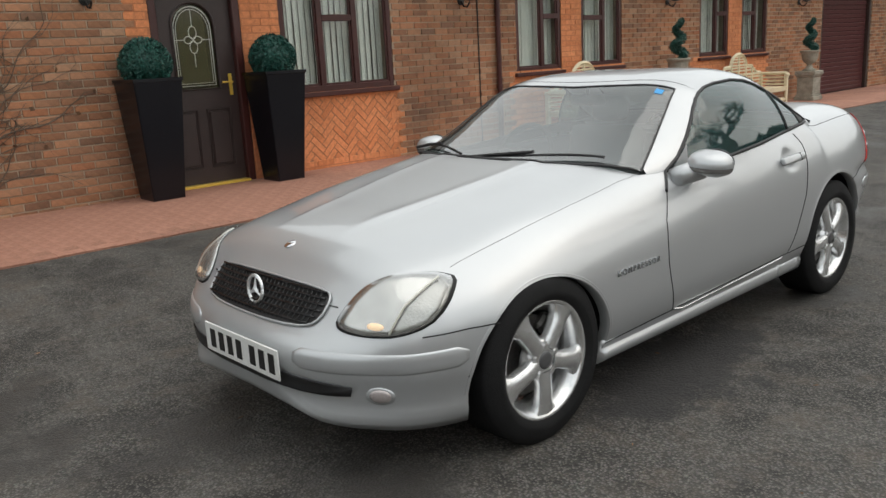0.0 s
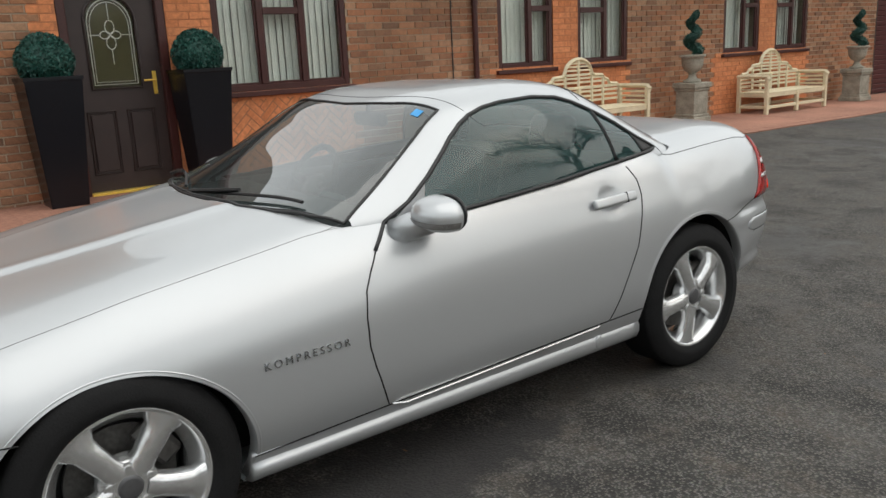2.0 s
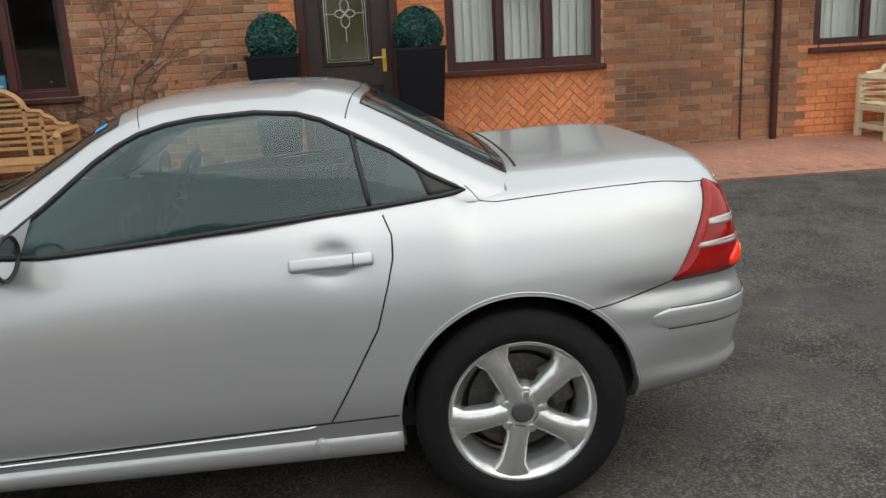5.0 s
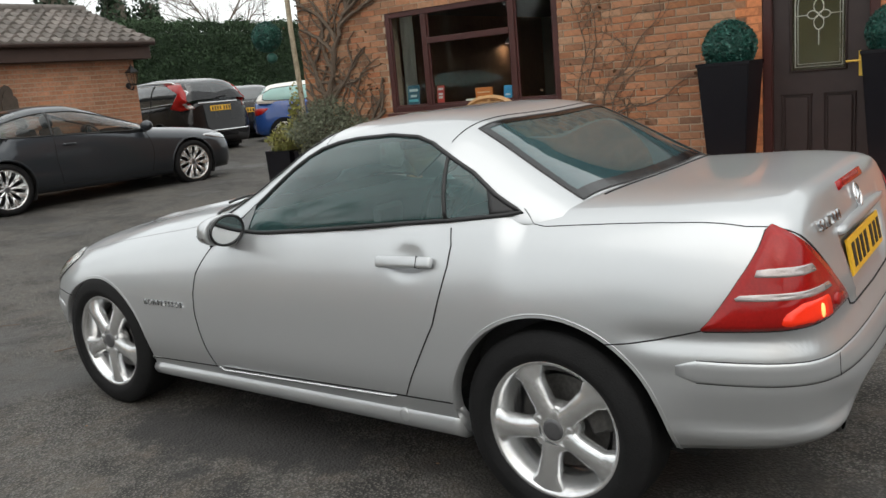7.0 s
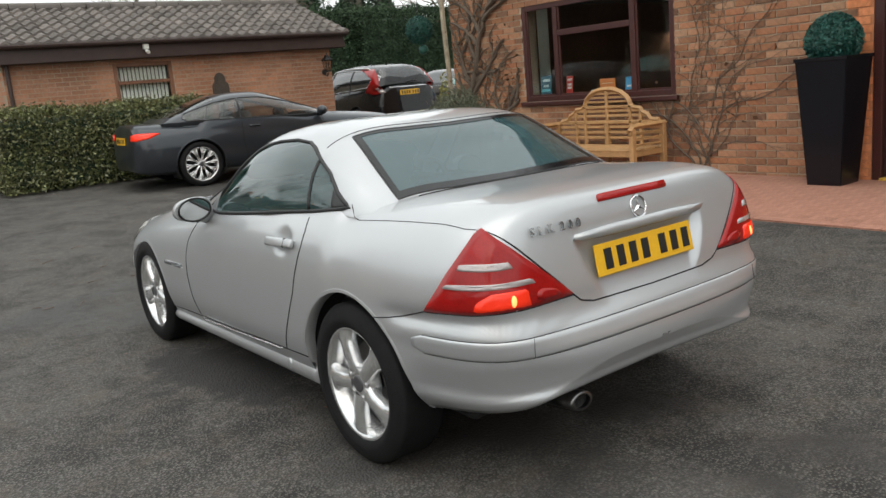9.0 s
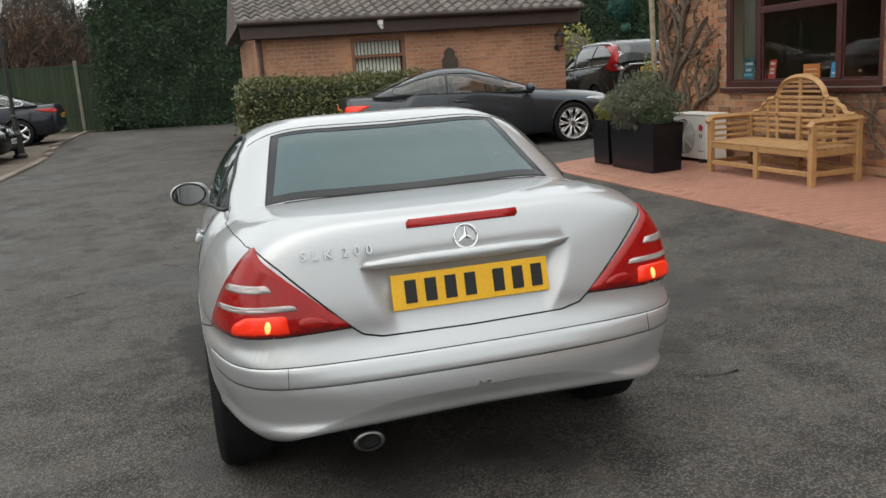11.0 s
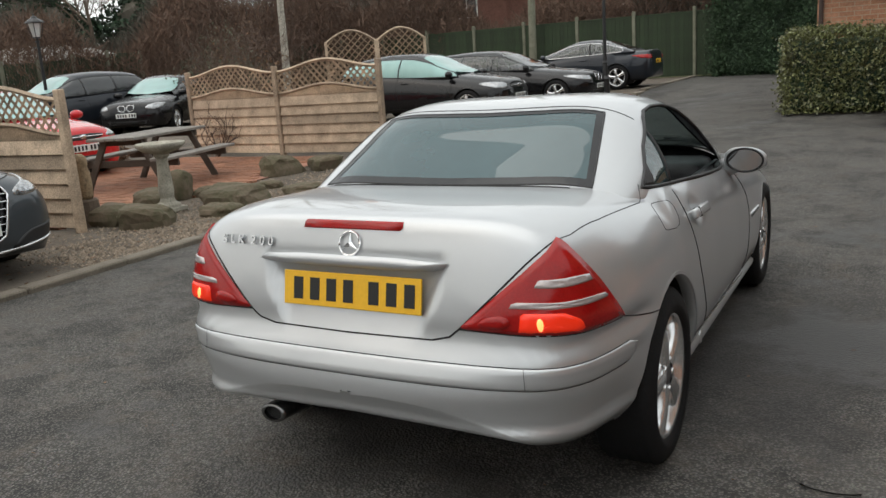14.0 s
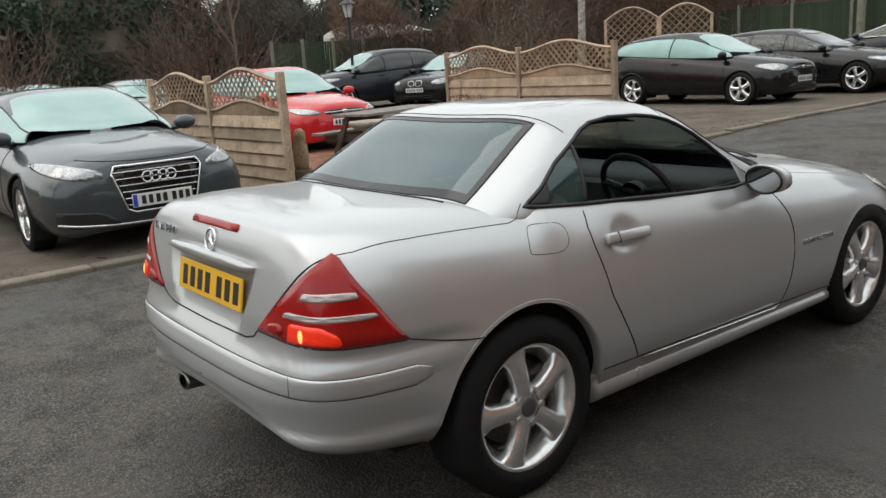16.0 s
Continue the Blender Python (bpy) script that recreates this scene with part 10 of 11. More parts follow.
fence("lattice_fence", [(2.74, -3.46), (4.69, -3.4), (6.8, -3.6)], 1.42, "weathered timber fence with arched lattice top behind the picnic table")


def trellis(p, q, z0, z1, label):
    """Arch-topped diagonal trellis panel in a frame."""
    root = empty("trellis", *p, ground_z(*p))
    tagged(root, label, "trellis", group="arched trellis panels")
    L = math.hypot(q[0] - p[0], q[1] - p[1])
    root.matrix_basis = pose(p[0], p[1], ground_z(*p), 0, 0, math.degrees(math.atan2(q[1] - p[1], q[0] - p[0])))
    hi = lambda u: z1 - 0.28 + 0.28 * math.sin(math.pi * min(1, max(0, u / L)))
    for u in (0.0, L):
        bm = bmesh.new()
        box(bm, u - 0.035, u + 0.035, -0.035, 0.035, 0, hi(u) + 0.03, bevel=0.008)
        part("post", bm, M["wood_grey"], root)
    bm = bmesh.new()
    tube(bm, [(L * k / 14, 0, hi(L * k / 14)) for k in range(15)], 0.03, 4)
    part("arched_rail", bm, M["wood_grey"], root)
    bm = bmesh.new()
    box(bm, 0, L, -0.02, 0.02, z0, z0 + 0.05, bevel=0.006)
    part("bottom_rail", bm, M["wood_grey"], root)
    for sg in (1, -1):
        u0 = -2.0
        while u0 < L + 2.0:
            run = [(u0 + sg * s, z0 + s) for s in [k * 0.03 for k in range(70)] if 0 < u0 + sg * s < L and z0 + s < hi(u0 + sg * s)]
            if len(run) > 3:
                bm = bmesh.new()
                (a, za), (b, zb) = run[0], run[-1]
                nrm = Vector((-(zb - za), 0, b - a)).normalized() * 0.013
                vs = [bm.verts.new(Vector((u, 0.007 * sg, z)) + e) for u, z, e in ((a, za, -nrm), (b, zb, -nrm), (b, zb, nrm), (a, za, nrm))]
                bm.faces.new(vs)
                bmesh.ops.solidify(bm, geom=bm.faces[:], thickness=0.01)
                part("lattice_slat", bm, M["wood_grey"], root)
            u0 += 0.17


trellis((8.5, -10.1), (7.5, -10.85), 0.5, 2.2, "weathered arch-topped lattice trellis panel standing behind a car")
trellis((7.46, -10.88), (6.5, -11.6), 0.5, 2.2, "weathered arch-topped lattice trellis panel standing behind a car")


def picnic_table(m):
    root = empty("picnic_table")
    root.matrix_basis = m
    tagged(root, "dark weathered wooden picnic table with fixed benches", "picnic table")
    w = mat("grey_weathered_tabletop", (0.20, 0.185, 0.165), 0.75, var=0.3, scale=10, bump=0.3, bscale=60, per=0.1)

    def b(nm, mt, *a, m2=None):
        bm = bmesh.new()
        box(bm, *a, bevel=0.006, m=m2)
        part(nm, bm, mt, root)
    for k in range(5):
        x = -0.36 + k * 0.146
        b("top_plank", w, x, x + 0.136, -0.9, 0.9, 0.69, 0.73)
    for sx in (-1, 1):
        for k in range(2):
            x = sx * 0.68 - 0.13 + k * 0.135
            b("seat_plank", w, x, x + 0.125, -0.9, 0.9, 0.41, 0.45)
    for y in (-0.62, 0.62):
        b("seat_bearer", M["wood_dark"], -0.80, 0.80, y - 0.02, y + 0.02, 0.32, 0.41)
        b("top_bearer", M["wood_dark"], -0.36, 0.36, y - 0.02, y + 0.02, 0.61, 0.69)
        for sx in (-1, 1):
            b("leg", M["wood_dark"], -0.045, 0.045, y + 0.02, y + 0.06, -0.02, 0.79, m2=Matrix.Translation((sx * 0.62, 0, 0)) @ Matrix.Rotation(radians(-sx * 28), 4, "Y"))


picnic_table(pose(5.05, -1.0, ground_z(5, -1) + 0.035, 0, 0, 14))


def birdbath(x, y):
    root = empty("birdbath", x, y, ground_z(x, y) + 0.015)
    tagged(root, "weathered stone birdbath on a baluster pedestal", "birdbath")
    bm = bmesh.new()
    box(bm, -0.15, 0.15, -0.15, 0.15, 0, 0.06, bevel=0.012)
    lathe(bm, [(0.14, 0.06), (0.135, 0.09), (0.09, 0.12), (0.075, 0.16), (0.085, 0.24), (0.07, 0.45), (0.06, 0.60), (0.085, 0.63), (0.085, 0.66), (0, 0.66)], 20)
    part("pedestal", bm, M["stone"], root, smooth=False)
    bm = bmesh.new()
    lathe(bm, [(0, 0.66), (0.10, 0.66), (0.20, 0.69), (0.265, 0.74), (0.27, 0.775), (0.245, 0.78), (0.20, 0.745), (0, 0.73)], 28)
    part("bowl", bm, M["stone"], root, "shallow dark mossy bowl", smooth=True)


birdbath(2.98, 0.74)


def rock(x, y, r, h, seed, sq=0.5, label="mossy brown rockery stone on the gravel"):
    rng = np.random.default_rng(seed)
    bm = bmesh.new()
    q = bmesh.ops.create_icosphere(bm, subdivisions=3, radius=1)
    o = Vector(rng.uniform(0, 40, 3))
    for v in q["verts"]:
        c = v.co.copy()
        for i in range(3):
            c[i] = math.copysign(abs(c[i]) ** 0.65, c[i])
        f = 1 + 0.28 * noise.noise(c * 0.9 + o) + 0.12 * noise.noise(c * 2.6 + o) + 0.05 * noise.noise(c * 7 + o)
        v.co = Vector((c.x * r * f, c.y * r * rng.uniform(0.97, 1.0) * sq * 1.6 * f, (c.z * f + 0.62) * h * 0.6))
    ob = mesh_ob("rock", bm, M["rock"])
    ob.matrix_basis = pose(x, y, ground_z(x, y) - 0.01, 0, 0, float(rng.uniform(0, 180)))
    tagged(ob, label, "rock", group="rockery stones round the patio")


for i, (x, y, r, h) in enumerate(((3.55, -1.93, 0.30, 0.30), (3.05, -2.35, 0.24, 0.24), (3.35, -2.6, 0.18, 0.16), (3.62, -0.05, 0.20, 0.38), (3.5, 0.5, 0.26, 0.24), (3.08, 1.42, 0.26, 0.24), (2.55, 1.46, 0.27, 0.25), (3.4, -0.3, 0.18, 0.14), (2.5, 0.15, 0.36, 0.24), (2.95, -0.2, 0.26, 0.22), (2.16, 0.8, 0.22, 0.16), (2.1, -0.55, 0.25, 0.16), (1.8, -0.9, 0.2, 0.12), (2.9, -0.9, 0.17, 0.12), (2.5, -3.0, 0.22, 0.2), (2.0, -1.5, 0.24, 0.18), (1.9, -2.0, 0.2, 0.15))):
    rock(x, y, r, h, 60 + i)

stump = bmesh.new()
lathe(stump, [(0, 0), (0.17, 0), (0.14, 0.08), (0.125, 0.28), (0.11, 0.30), (0, 0.305)], 14)
so = mesh_ob("tree_stump", stump, M["bark"])
so.matrix_basis = pose(3.3, 1.55, ground_z(3.3, 1.55))
tagged(so, "short dark tree stump beside the fence post", "stump")
M["statue_stone"] = mat("tan_weathered_stone", (0.30, 0.215, 0.13), 0.9, var=0.4, scale=16, bump=0.7, bscale=60, second=(0.09, 0.065, 0.04))
ow = bmesh.new()
lathe(ow, [(0, 0), (0.09, 0), (0.10, 0.04), (0.105, 0.15), (0.095, 0.28), (0.075, 0.33), (0.085, 0.37), (0.08, 0.43), (0.045, 0.465), (0, 0.475)], 18)
for v in ow.verts:
    v.co.x += 0.012 * noise.noise(v.co * 18)
    v.co.y *= 0.85
oo = mesh_ob("statue", ow, M["statue_stone"], smooth=True)
oo.matrix_basis = pose(3.3, 1.55, ground_z(3.3, 1.55) + 0.302)
tagged(oo, "small weathered tan stone statue on a stump", "statue")
bush("heather", 7.6, -2.4, ground_z(7.6, -2.4), (0.32, 0.32, 0.24), 1500, 0.05, M["brown_leaf"], 71, "rusty brown heather in a low tub behind the picnic table")
bush("shrub", 6.05, -3.25, ground_z(6, -3.25), (0.3, 0.2, 0.4), 60, 0.04, M["brown_leaf"], 72, "bare twiggy shrub against the timber fence", stems=6, core=False)


# ---------------------------------------------------------------- lamps, poles
def lamp_post(x, y, h, label, lean=0):
    root = empty("street_lamp", x, y, ground_z(x, y))
    root.matrix_basis = pose(x, y, ground_z(x, y), 0, lean, 0)
    tagged(root, label, "street lamp", group="black lantern posts of the car park")
    bm = bmesh.new()
    lathe(bm, [(0, 0), (0.15, 0), (0.15, 0.08), (0.11, 0.12), (0.10, 0.5), (0.12, 0.54), (0.07, 0.62), (0.055, 0.9), (0.065, 0.93), (0.045, 0.98), (0.035, h - 0.6), (0.06, h - 0.58), (0.03, h - 0.55), (0.03, h - 0.50), (0, h - 0.50)], 16)
    part("post", bm, M["iron"], root, smooth=False)
    bm = bmesh.new()
    tube(bm, [(-0.2, 0, h - 0.72), (0.2, 0, h - 0.72)], 0.012, 6)
    part("ladder_bar", bm, M["iron"], root)
    bm = bmesh.new()
    for a in range(4):
        s, c = math.sin(a * math.pi / 2 + 0.785), math.cos(a * math.pi / 2 + 0.785)
        tube(bm, [(0.11 * c, 0.11 * s, h - 0.48), (0.2 * c, 0.2 * s, h - 0.12)], 0.010, 5)
    lathe(bm, [(0, h - 0.5), (0.12, h - 0.5), (0.12, h - 0.47), (0, h - 0.47)], 4)
    part("lantern_frame", bm, M["iron"], root)
    bm = bmesh.new()
    lathe(bm, [(0.105, h - 0.47), (0.19, h - 0.13), (0, h - 0.13)], 4)
    part("lantern_pane", bm, M["lamp_pane"], root, "milky lantern glass")
    bm = bmesh.new()
    lathe(bm, [(0, h - 0.12), (0.24, h - 0.12), (0.22, h - 0.09), (0.09, h - 0.01), (0.06, h + 0.03), (0.02, h + 0.05), (0.015, h + 0.11), (0, h + 0.12)], 8)
    part("cap", bm, M["iron"], root)


lamp_post(15.0, -6.8, 3.05, "black cast-iron lantern post standing behind parked cars")
lamp_post(2.15, -12.8, 3.62, "tall black cast-iron lantern post at the kerb")
po = empty("utility_pole", 7.6, -21.55, ground_z(7.6, -21.5))
tagged(po, "tall grey utility pole with a yellow sign plate", "utility pole")
bm = bmesh.new()
tube(bm, [(0, 0, -0.2), (-0.04, 0, 4), (-0.1, 0, 9)], 0.14, 10, 0.11)
part("pole", bm, M["post_pale"], po)
bm = bmesh.new()
box(bm, -0.15, 0.12, 0.125, 0.14, 3.9, 4.2, bevel=0.01)
part("sign_plate", bm, mat("yellow_sign", (0.6, 0.42, 0.05), 0.5, var=0.15, scale=6), po)

# ---------------------------------------------------------------- green boundary fence
gf_ = empty("boundary_fence")
tagged(gf_, "tall dark green boarded fence with pale concrete posts", "fence")
gb_ = bmesh.new()
box(gb_, 0, 0.148, -0.012, 0.012, 0.0, 2.12, bevel=0.004)
board_me = bpy.data.meshes.new("board")
gb_.to_mesh(board_me)
gb_.free()
board_me.materials.append(M["fence_green"])
FB = ground_z(4, -22)
nb2 = 0
for i in range(14):
    x = 1.9 - 2.06 + i * 2.065
    bm = bmesh.new()
    box(bm, x - 0.055, x + 0.055, -22.06, -21.95, FB - 0.05, FB + 2.3, bevel=0.012)
    part("post", bm, M["post_pale"], gf_)
    bm = bmesh.new()
    box(bm, x + 0.055, x + 2.01, -22.05, -22.0, FB + 2.10, FB + 2.16, bevel=0.008)
    part("capping_rail", bm, M["fence_green"], gf_)
    for k in range(13):
        b_ = new("board", board_me)
        b_.parent = gf_
        b_.matrix_basis = pose(x + 0.06 + k * 0.15, -22.02 - 0.006 * (k % 2), FB - 0.02)
        nb2 += 1
# slatted brown-green fence in front of the covered boat
sf = empty("boarded_fence")
tagged(sf, "dark brown-green boarded fence in front of a covered boat", "fence")
pA, pB = Vector((24.6, -9.3, 0)), Vector((21.2, -15.6, 0))
dv = (pB - pA)
for i in range(7):
    c = pA + dv * i / 6
    bm = bmesh.new()
    box(bm, -0.06, 0.06, -0.06, 0.06, -0.05, 2.36, bevel=0.01, m=Matrix.Translation((c.x, c.y, ground_z(c.x, c.y))))
    part("post", bm, M["post_pale"], sf)
    if i < 6:
        ang = math.atan2(dv.y, dv.x)
        for k in range(12):
            bm = bmesh.new()
            u_ = 0.06 + k * (dv.length / 6 - 0.12) / 12
            box(bm, u_, u_ + (dv.length / 6 - 0.12) / 12 - 0.008, -0.02 - 0.006 * (k % 2), 0.0, 0.05, 2.24, bevel=0.005, m=Matrix.Translation((c.x, c.y, ground_z(c.x, c.y))) @ Matrix.Rotation(ang, 4, "Z"))
            part("board", bm, M["fence_green"], sf)
# covered boat
bt = empty("covered_boat", 26.2, -15.2, ground_z(26, -15), 0)
bt.matrix_basis = pose(26.2, -15.6, ground_z(26, -15), 0, 0, 52)
tagged(bt, "boat on a trailer under a creased white tarpaulin", "boat")
V, F = [], []
for i in range(25):
    for j in range(13):
        u, v = i / 24, j / 12
        x = -2.5 + 5.0 * u
        wv = 1.15 * (1 - 0.5 * abs(2 * u - 1) ** 3)
        z = 2.10 + (0.55 - 0.35 * abs(2 * u - 1) ** 4) * math.sin(math.pi * v) ** 0.6 + 0.12 * noise.noise(Vector((x * 1.1, v * 4, 0.4))) + 0.16 * (u > 0.35) * math.sin(math.pi * v)
        V.append((x, wv * (2 * v - 1), z if 0 < j < 12 else 1.4))
for i in range(24):
    for j in range(12):
        F.append((i * 13 + j, (i + 1) * 13 + j, (i + 1) * 13 + j + 1, i * 13 + j + 1))
soft_mesh("tarpaulin", V, F, mat("creased_white_tarpaulin", (0.55, 0.54, 0.50), 0.6, var=0.2, scale=1.5, bump=0.5, bscale=6), bt)
bm = bmesh.new()
box(bm, -2.3, 2.3, -0.7, 0.7, 0.45, 1.95, bevel=0.25)
part("hull", bm, M["white"], bt)
for x in (-0.5, 0.4):
    bm = bmesh.new()
    lathe(bm, [(0, -0.9), (0.3, -0.9), (0.3, 0.9), (0, 0.9)], 16, pose(x, 0, 0.3, 90, 0, 0))
    part("trailer_wheel", bm, M["rubber"], bt)

# ---------------------------------------------------------------- hedges and shrubs
hedge("laurel_hedge", [(-6.0, -2.55, -7.85, -7.05, ground_z(-4, -7.4), 1.48)], 30000, 0.055, M["laurel"], 2, "clipped laurel hedge in front of the outbuilding", rough=0.05, core_in=0.09)
hedge("conifer_hedge", [(-3.5, 1.0, -22.4, -20.6, ground_z(-1, -21), 7.0)], 60000, 0.10, M["hedge_leaf"], 3, "tall dark green conifer hedge at the yard's end", rough=0.16, core_in=0.3)
hedge("conifer_hedge", [(-38, -18.4, -23.5, -21.5, ground_z(-20, -20), 4.45)], 110000, 0.11, M["hedge_leaf"], 4, "tall clipped dark green hedge behind parked cars", rough=0.10, core_in=0.3)
hedge("conifer_hedge", [(-18.4, -8.5, -23.9, -22.0, ground_z(-16, -20), 4.5)], 60000, 0.11, M["hedge_leaf"], 14, "tall clipped green hedge behind the outbuilding", rough=0.10, core_in=0.3)
hang = empty("hanging_topiary", -7.42, -2.62, 2.14)
tagged(hang, "clipped teal-green ball hanging from a bracket at the house corner", "topiary")
rng_h = np.random.default_rng(41)
hb_core = bmesh.new()
blob(hb_core, (0, 0, 0), (0.165, 0.165, 0.165), rng_h, 0.02, 3)
part("ball_core", hb_core, M["box_leaf"], hang)
V, F = leaf_quads(in_ball(rng_h, 3600, (0, 0, 0), (0.195, 0.195, 0.195), 0.9, 0.012), 0.024, rng_h, 0.6)
soft_mesh("box_ball", V, F, M["box_leaf"], hang, "teal-green clipped leaves", "stuff")
lb = bmesh.new()
blob(lb, (-0.05, 0, -0.27), (0.07, 0.07, 0.07), rng_h, 0.006, 3)
part("lower_ball", lb, M["box_leaf"], hang, "small lower ball")
hc_ = bmesh.new()
tube(hc_, [(-0.02, 0, -0.17), (-0.05, 0, -0.22)], 0.008, 6)
tube(hc_, [(0, 0, 0.15), (0, 0, 0.62)], 0.006, 6)
tube(hc_, [(0.02, 0, 0.62), (-0.20, 0.06, 0.64), (WX + 7.42 + 0.004, 0.16, 0.66)], 0.011, 6)
tube(hc_, [(-0.10, 0.03, 0.62), (-0.30, 0.10, 0.55), (WX + 7.42 + 0.004, 0.16, 0.42)], 0.008, 6)
part("bracket", hc_, M["iron"], hang)
for i, (x, y, h) in enumerate(((-22.0, -28.0, 6.6), (-23.7, -28.0, 5.8), (-19.3, -28.0, 7.6), (-16.2, -28.0, 6.6), (-17.5, -30, 5.8))):
    bush("conifer", x, y, 1.0, (0.9, 0.9, h * 0.5), 3500, 0.22, M["leaf_dark"], 50 + i, "dark columnar conifer behind the hedge", category="tree")
bush("shrub", -14.4, -19.0, ground_z(-12, -13), (1.1, 0.9, 1.15), 3800, 0.11, M["yellow_leaf"], 43, "yellow-green shrub behind the parked cars")
bush("shrub", 10.2, -9.0, ground_z(10, -9), (1.5, 1.3, 1.25), 1500, 0.06, M["brown_leaf"], 44, "large bare brown shrub behind the fence", stems=22, core=False)
bush("shrub", 12.4, -10.6, ground_z(12, -10), (1.3, 1.2, 1.25), 2600, 0.07, M["lavender"], 45, "dull olive shrub beside the trellis", stems=12, core=False)
bush("shrub", 10.4, 3.4, ground_z(10, 3), (1.2, 1.4, 1.15), 700, 0.05, M["brown_leaf"], 46, "bare reddish shrub behind the lattice fence", stems=26, core=False)
bush("shrub", 13.5, 3.6, ground_z(13, 3), (1.4, 1.4, 1.2), 500, 0.05, M["brown_leaf"], 47, "bare brown shrub among the parked cars", stems=22, core=False)

bush("shrub", 13.2, -1.5, ground_z(13, -1.5), (1.45, 1.4, 1.35), 420, 0.05, M["brown_leaf"], 48, "tall bare red-brown shrub behind the red car", stems=44, core=False)
for i, (x, y, r, h) in enumerate(((30.5, -4.6, 2.7, 3.7), (33.5, -9.2, 2.2, 2.1), (36.0, -1.5, 2.6, 3.3), (31.6, -19.0, 2.6, 2.9), (28.6, -23.4, 2.6, 3.0), (34.6, -15.0, 2.2, 2.5))):
    bush("conifer", x, y, 0.8, (r, r, h), 9000, 0.26, M["leaf_dark"], 80 + i, "broad dark evergreen tree beyond the car park", category="tree")

# birch and other bare trees
M["birch"] = mat("birch_bark", (0.42, 0.39, 0.33), 0.75, var=0.5, scale=6, bump=0.4, bscale=30, second=(0.06, 0.05, 0.04))
bare_tree(14.7, -16.1, 13.0, 5, "slender silver birch with a pale flaking trunk", M["birch"], r=0.15, depth=4, kids=5, first=0.55, bend=0.05)
bare_tree(4.6, 13.6, 10.5, 9, "big bare dark tree spreading over the yard", r=0.32, depth=5, kids=4)
bare_tree(25.7, -8.1, 9.0, 13, "slim bare tree with a dark trunk behind the cars", r=0.08, depth=5, kids=4)
variants = [bare_tree(8.0, -33.0, 10.0, 21, "tall bare winter tree behind the boundary fence", r=0.13, depth=5, kids=4, group="bare trees behind the fence"),
            bare_tree(17.0, -31.0, 9.0, 22, "tall bare winter tree behind the boundary fence", r=0.11, depth=5, kids=4, group="bare trees behind the fence"),
            bare_tree(29.0, -20.0, 10.0, 23, "tall bare winter tree behind the boundary fence", r=0.12, depth=5, kids=4, group="bare trees behind the fence")]
rt_ = random.Random(4)
spots = [(3.5, -38), (12.5, -36), (21, -29), (25, -33), (34, -24), (38, -13), (41, -4), (36, -30), (-2, -40), (44, -18), (30, -38), (47, 4), (37, -19), (14.5, -40), (33, -8), (-22, -36), (-14, -38), (32, -33), (46, -10), (24, -40), (36, 0.5), (-30, -30)]
for i, (x, y) in enumerate(spots):
    copy_thing(variants[i % 3], pose(x, y, ground_z(min(x, 30), max(y, -22)) - 0.05, 0, 0, rt_.uniform(0, 360)) @ Matrix.Diagonal((1, 1, rt_.uniform(0.8, 1.15), 1)))


def thicket(name, arc, radii, heights, n, size, material, seed, label, upright=1.2, centre=(-3.5, 4.0)):
    """Dense far undergrowth: a band of thin stems and twigs round the place. arc: degrees from +x."""
    rng = np.random.default_rng(seed)
    a = np.radians(rng.uniform(arc[0], arc[1], n))
    r_ = rng.uniform(radii[0], radii[1], n)
    top = np.array([heights[0] + (heights[1] - heights[0]) * (0.5 + 0.5 * math.sin(7 * v) * math.cos(17 * v + 1) + 0.3 * math.sin(41 * v)) for v in a])
    z = rng.uniform(0, 1, n) ** 0.8 * top
    P = np.stack([centre[0] + r_ * np.cos(a), centre[1] + r_ * np.sin(a), z + 0.2], axis=1)
    d = rng.normal(size=(n, 3)) * np.array([1, 1, 0.6]) + np.array([0, 0, upright])
    d /= np.linalg.norm(d, axis=1)[:, None]
    ln = size[0] * rng.uniform(0.5, 1.6, (n, 1))
    e = np.cross(d, rng.normal(size=(n, 3)))
    e /= np.linalg.norm(e, axis=1)[:, None]
    w = size[1] * rng.uniform(0.5, 1.5, (n, 1))
    V = np.stack([P - e * w, P + e * w, P + d * ln], axis=1).reshape(-1, 3).tolist()
    ob = soft_mesh(name, V, np.arange(3 * n).reshape(-1, 3).tolist(), material)
    tagged(ob, label, "woodland", kind="stuff")


M["twig_red"] = mat("reddish_twig", (0.115, 0.07, 0.048), 0.9, var=0.35, scale=0.2, island=0.4)
M["wood_green"] = mat("dark_woodland_green", (0.058, 0.072, 0.042), 0.9, var=0.4, scale=0.15, island=0.45)
thicket("woodland", (-88, -10), (42, 56), (3.4, 5.4), 90000, (0.7, 0.020), M["twig_dark"], 1, "dense dark bare undergrowth far behind the fences")
thicket("woodland", (-80, -30), (30, 38), (2.6, 5.0), 70000, (0.6, 0.015), M["twig_red"], 2, "reddish brown bare thicket behind the green fence")
thicket("woodland", (-60, 8), (46, 62), (3.0, 6.5), 90000, (0.35, 0.07), M["wood_green"], 3, "dark evergreen woodland in the distance", upright=0.0)
thicket("woodland", (-90, -74), (31, 37), (4.0, 7.0), 32000, (0.6, 0.016), M["twig_dark"], 8, "tall bare brown scrub close behind the green fence")
thicket("woodland", (-62, -22), (36, 42), (3.4, 5.8), 48000, (0.6, 0.016), M["twig_dark"], 9, "bare brown scrub behind the car park")
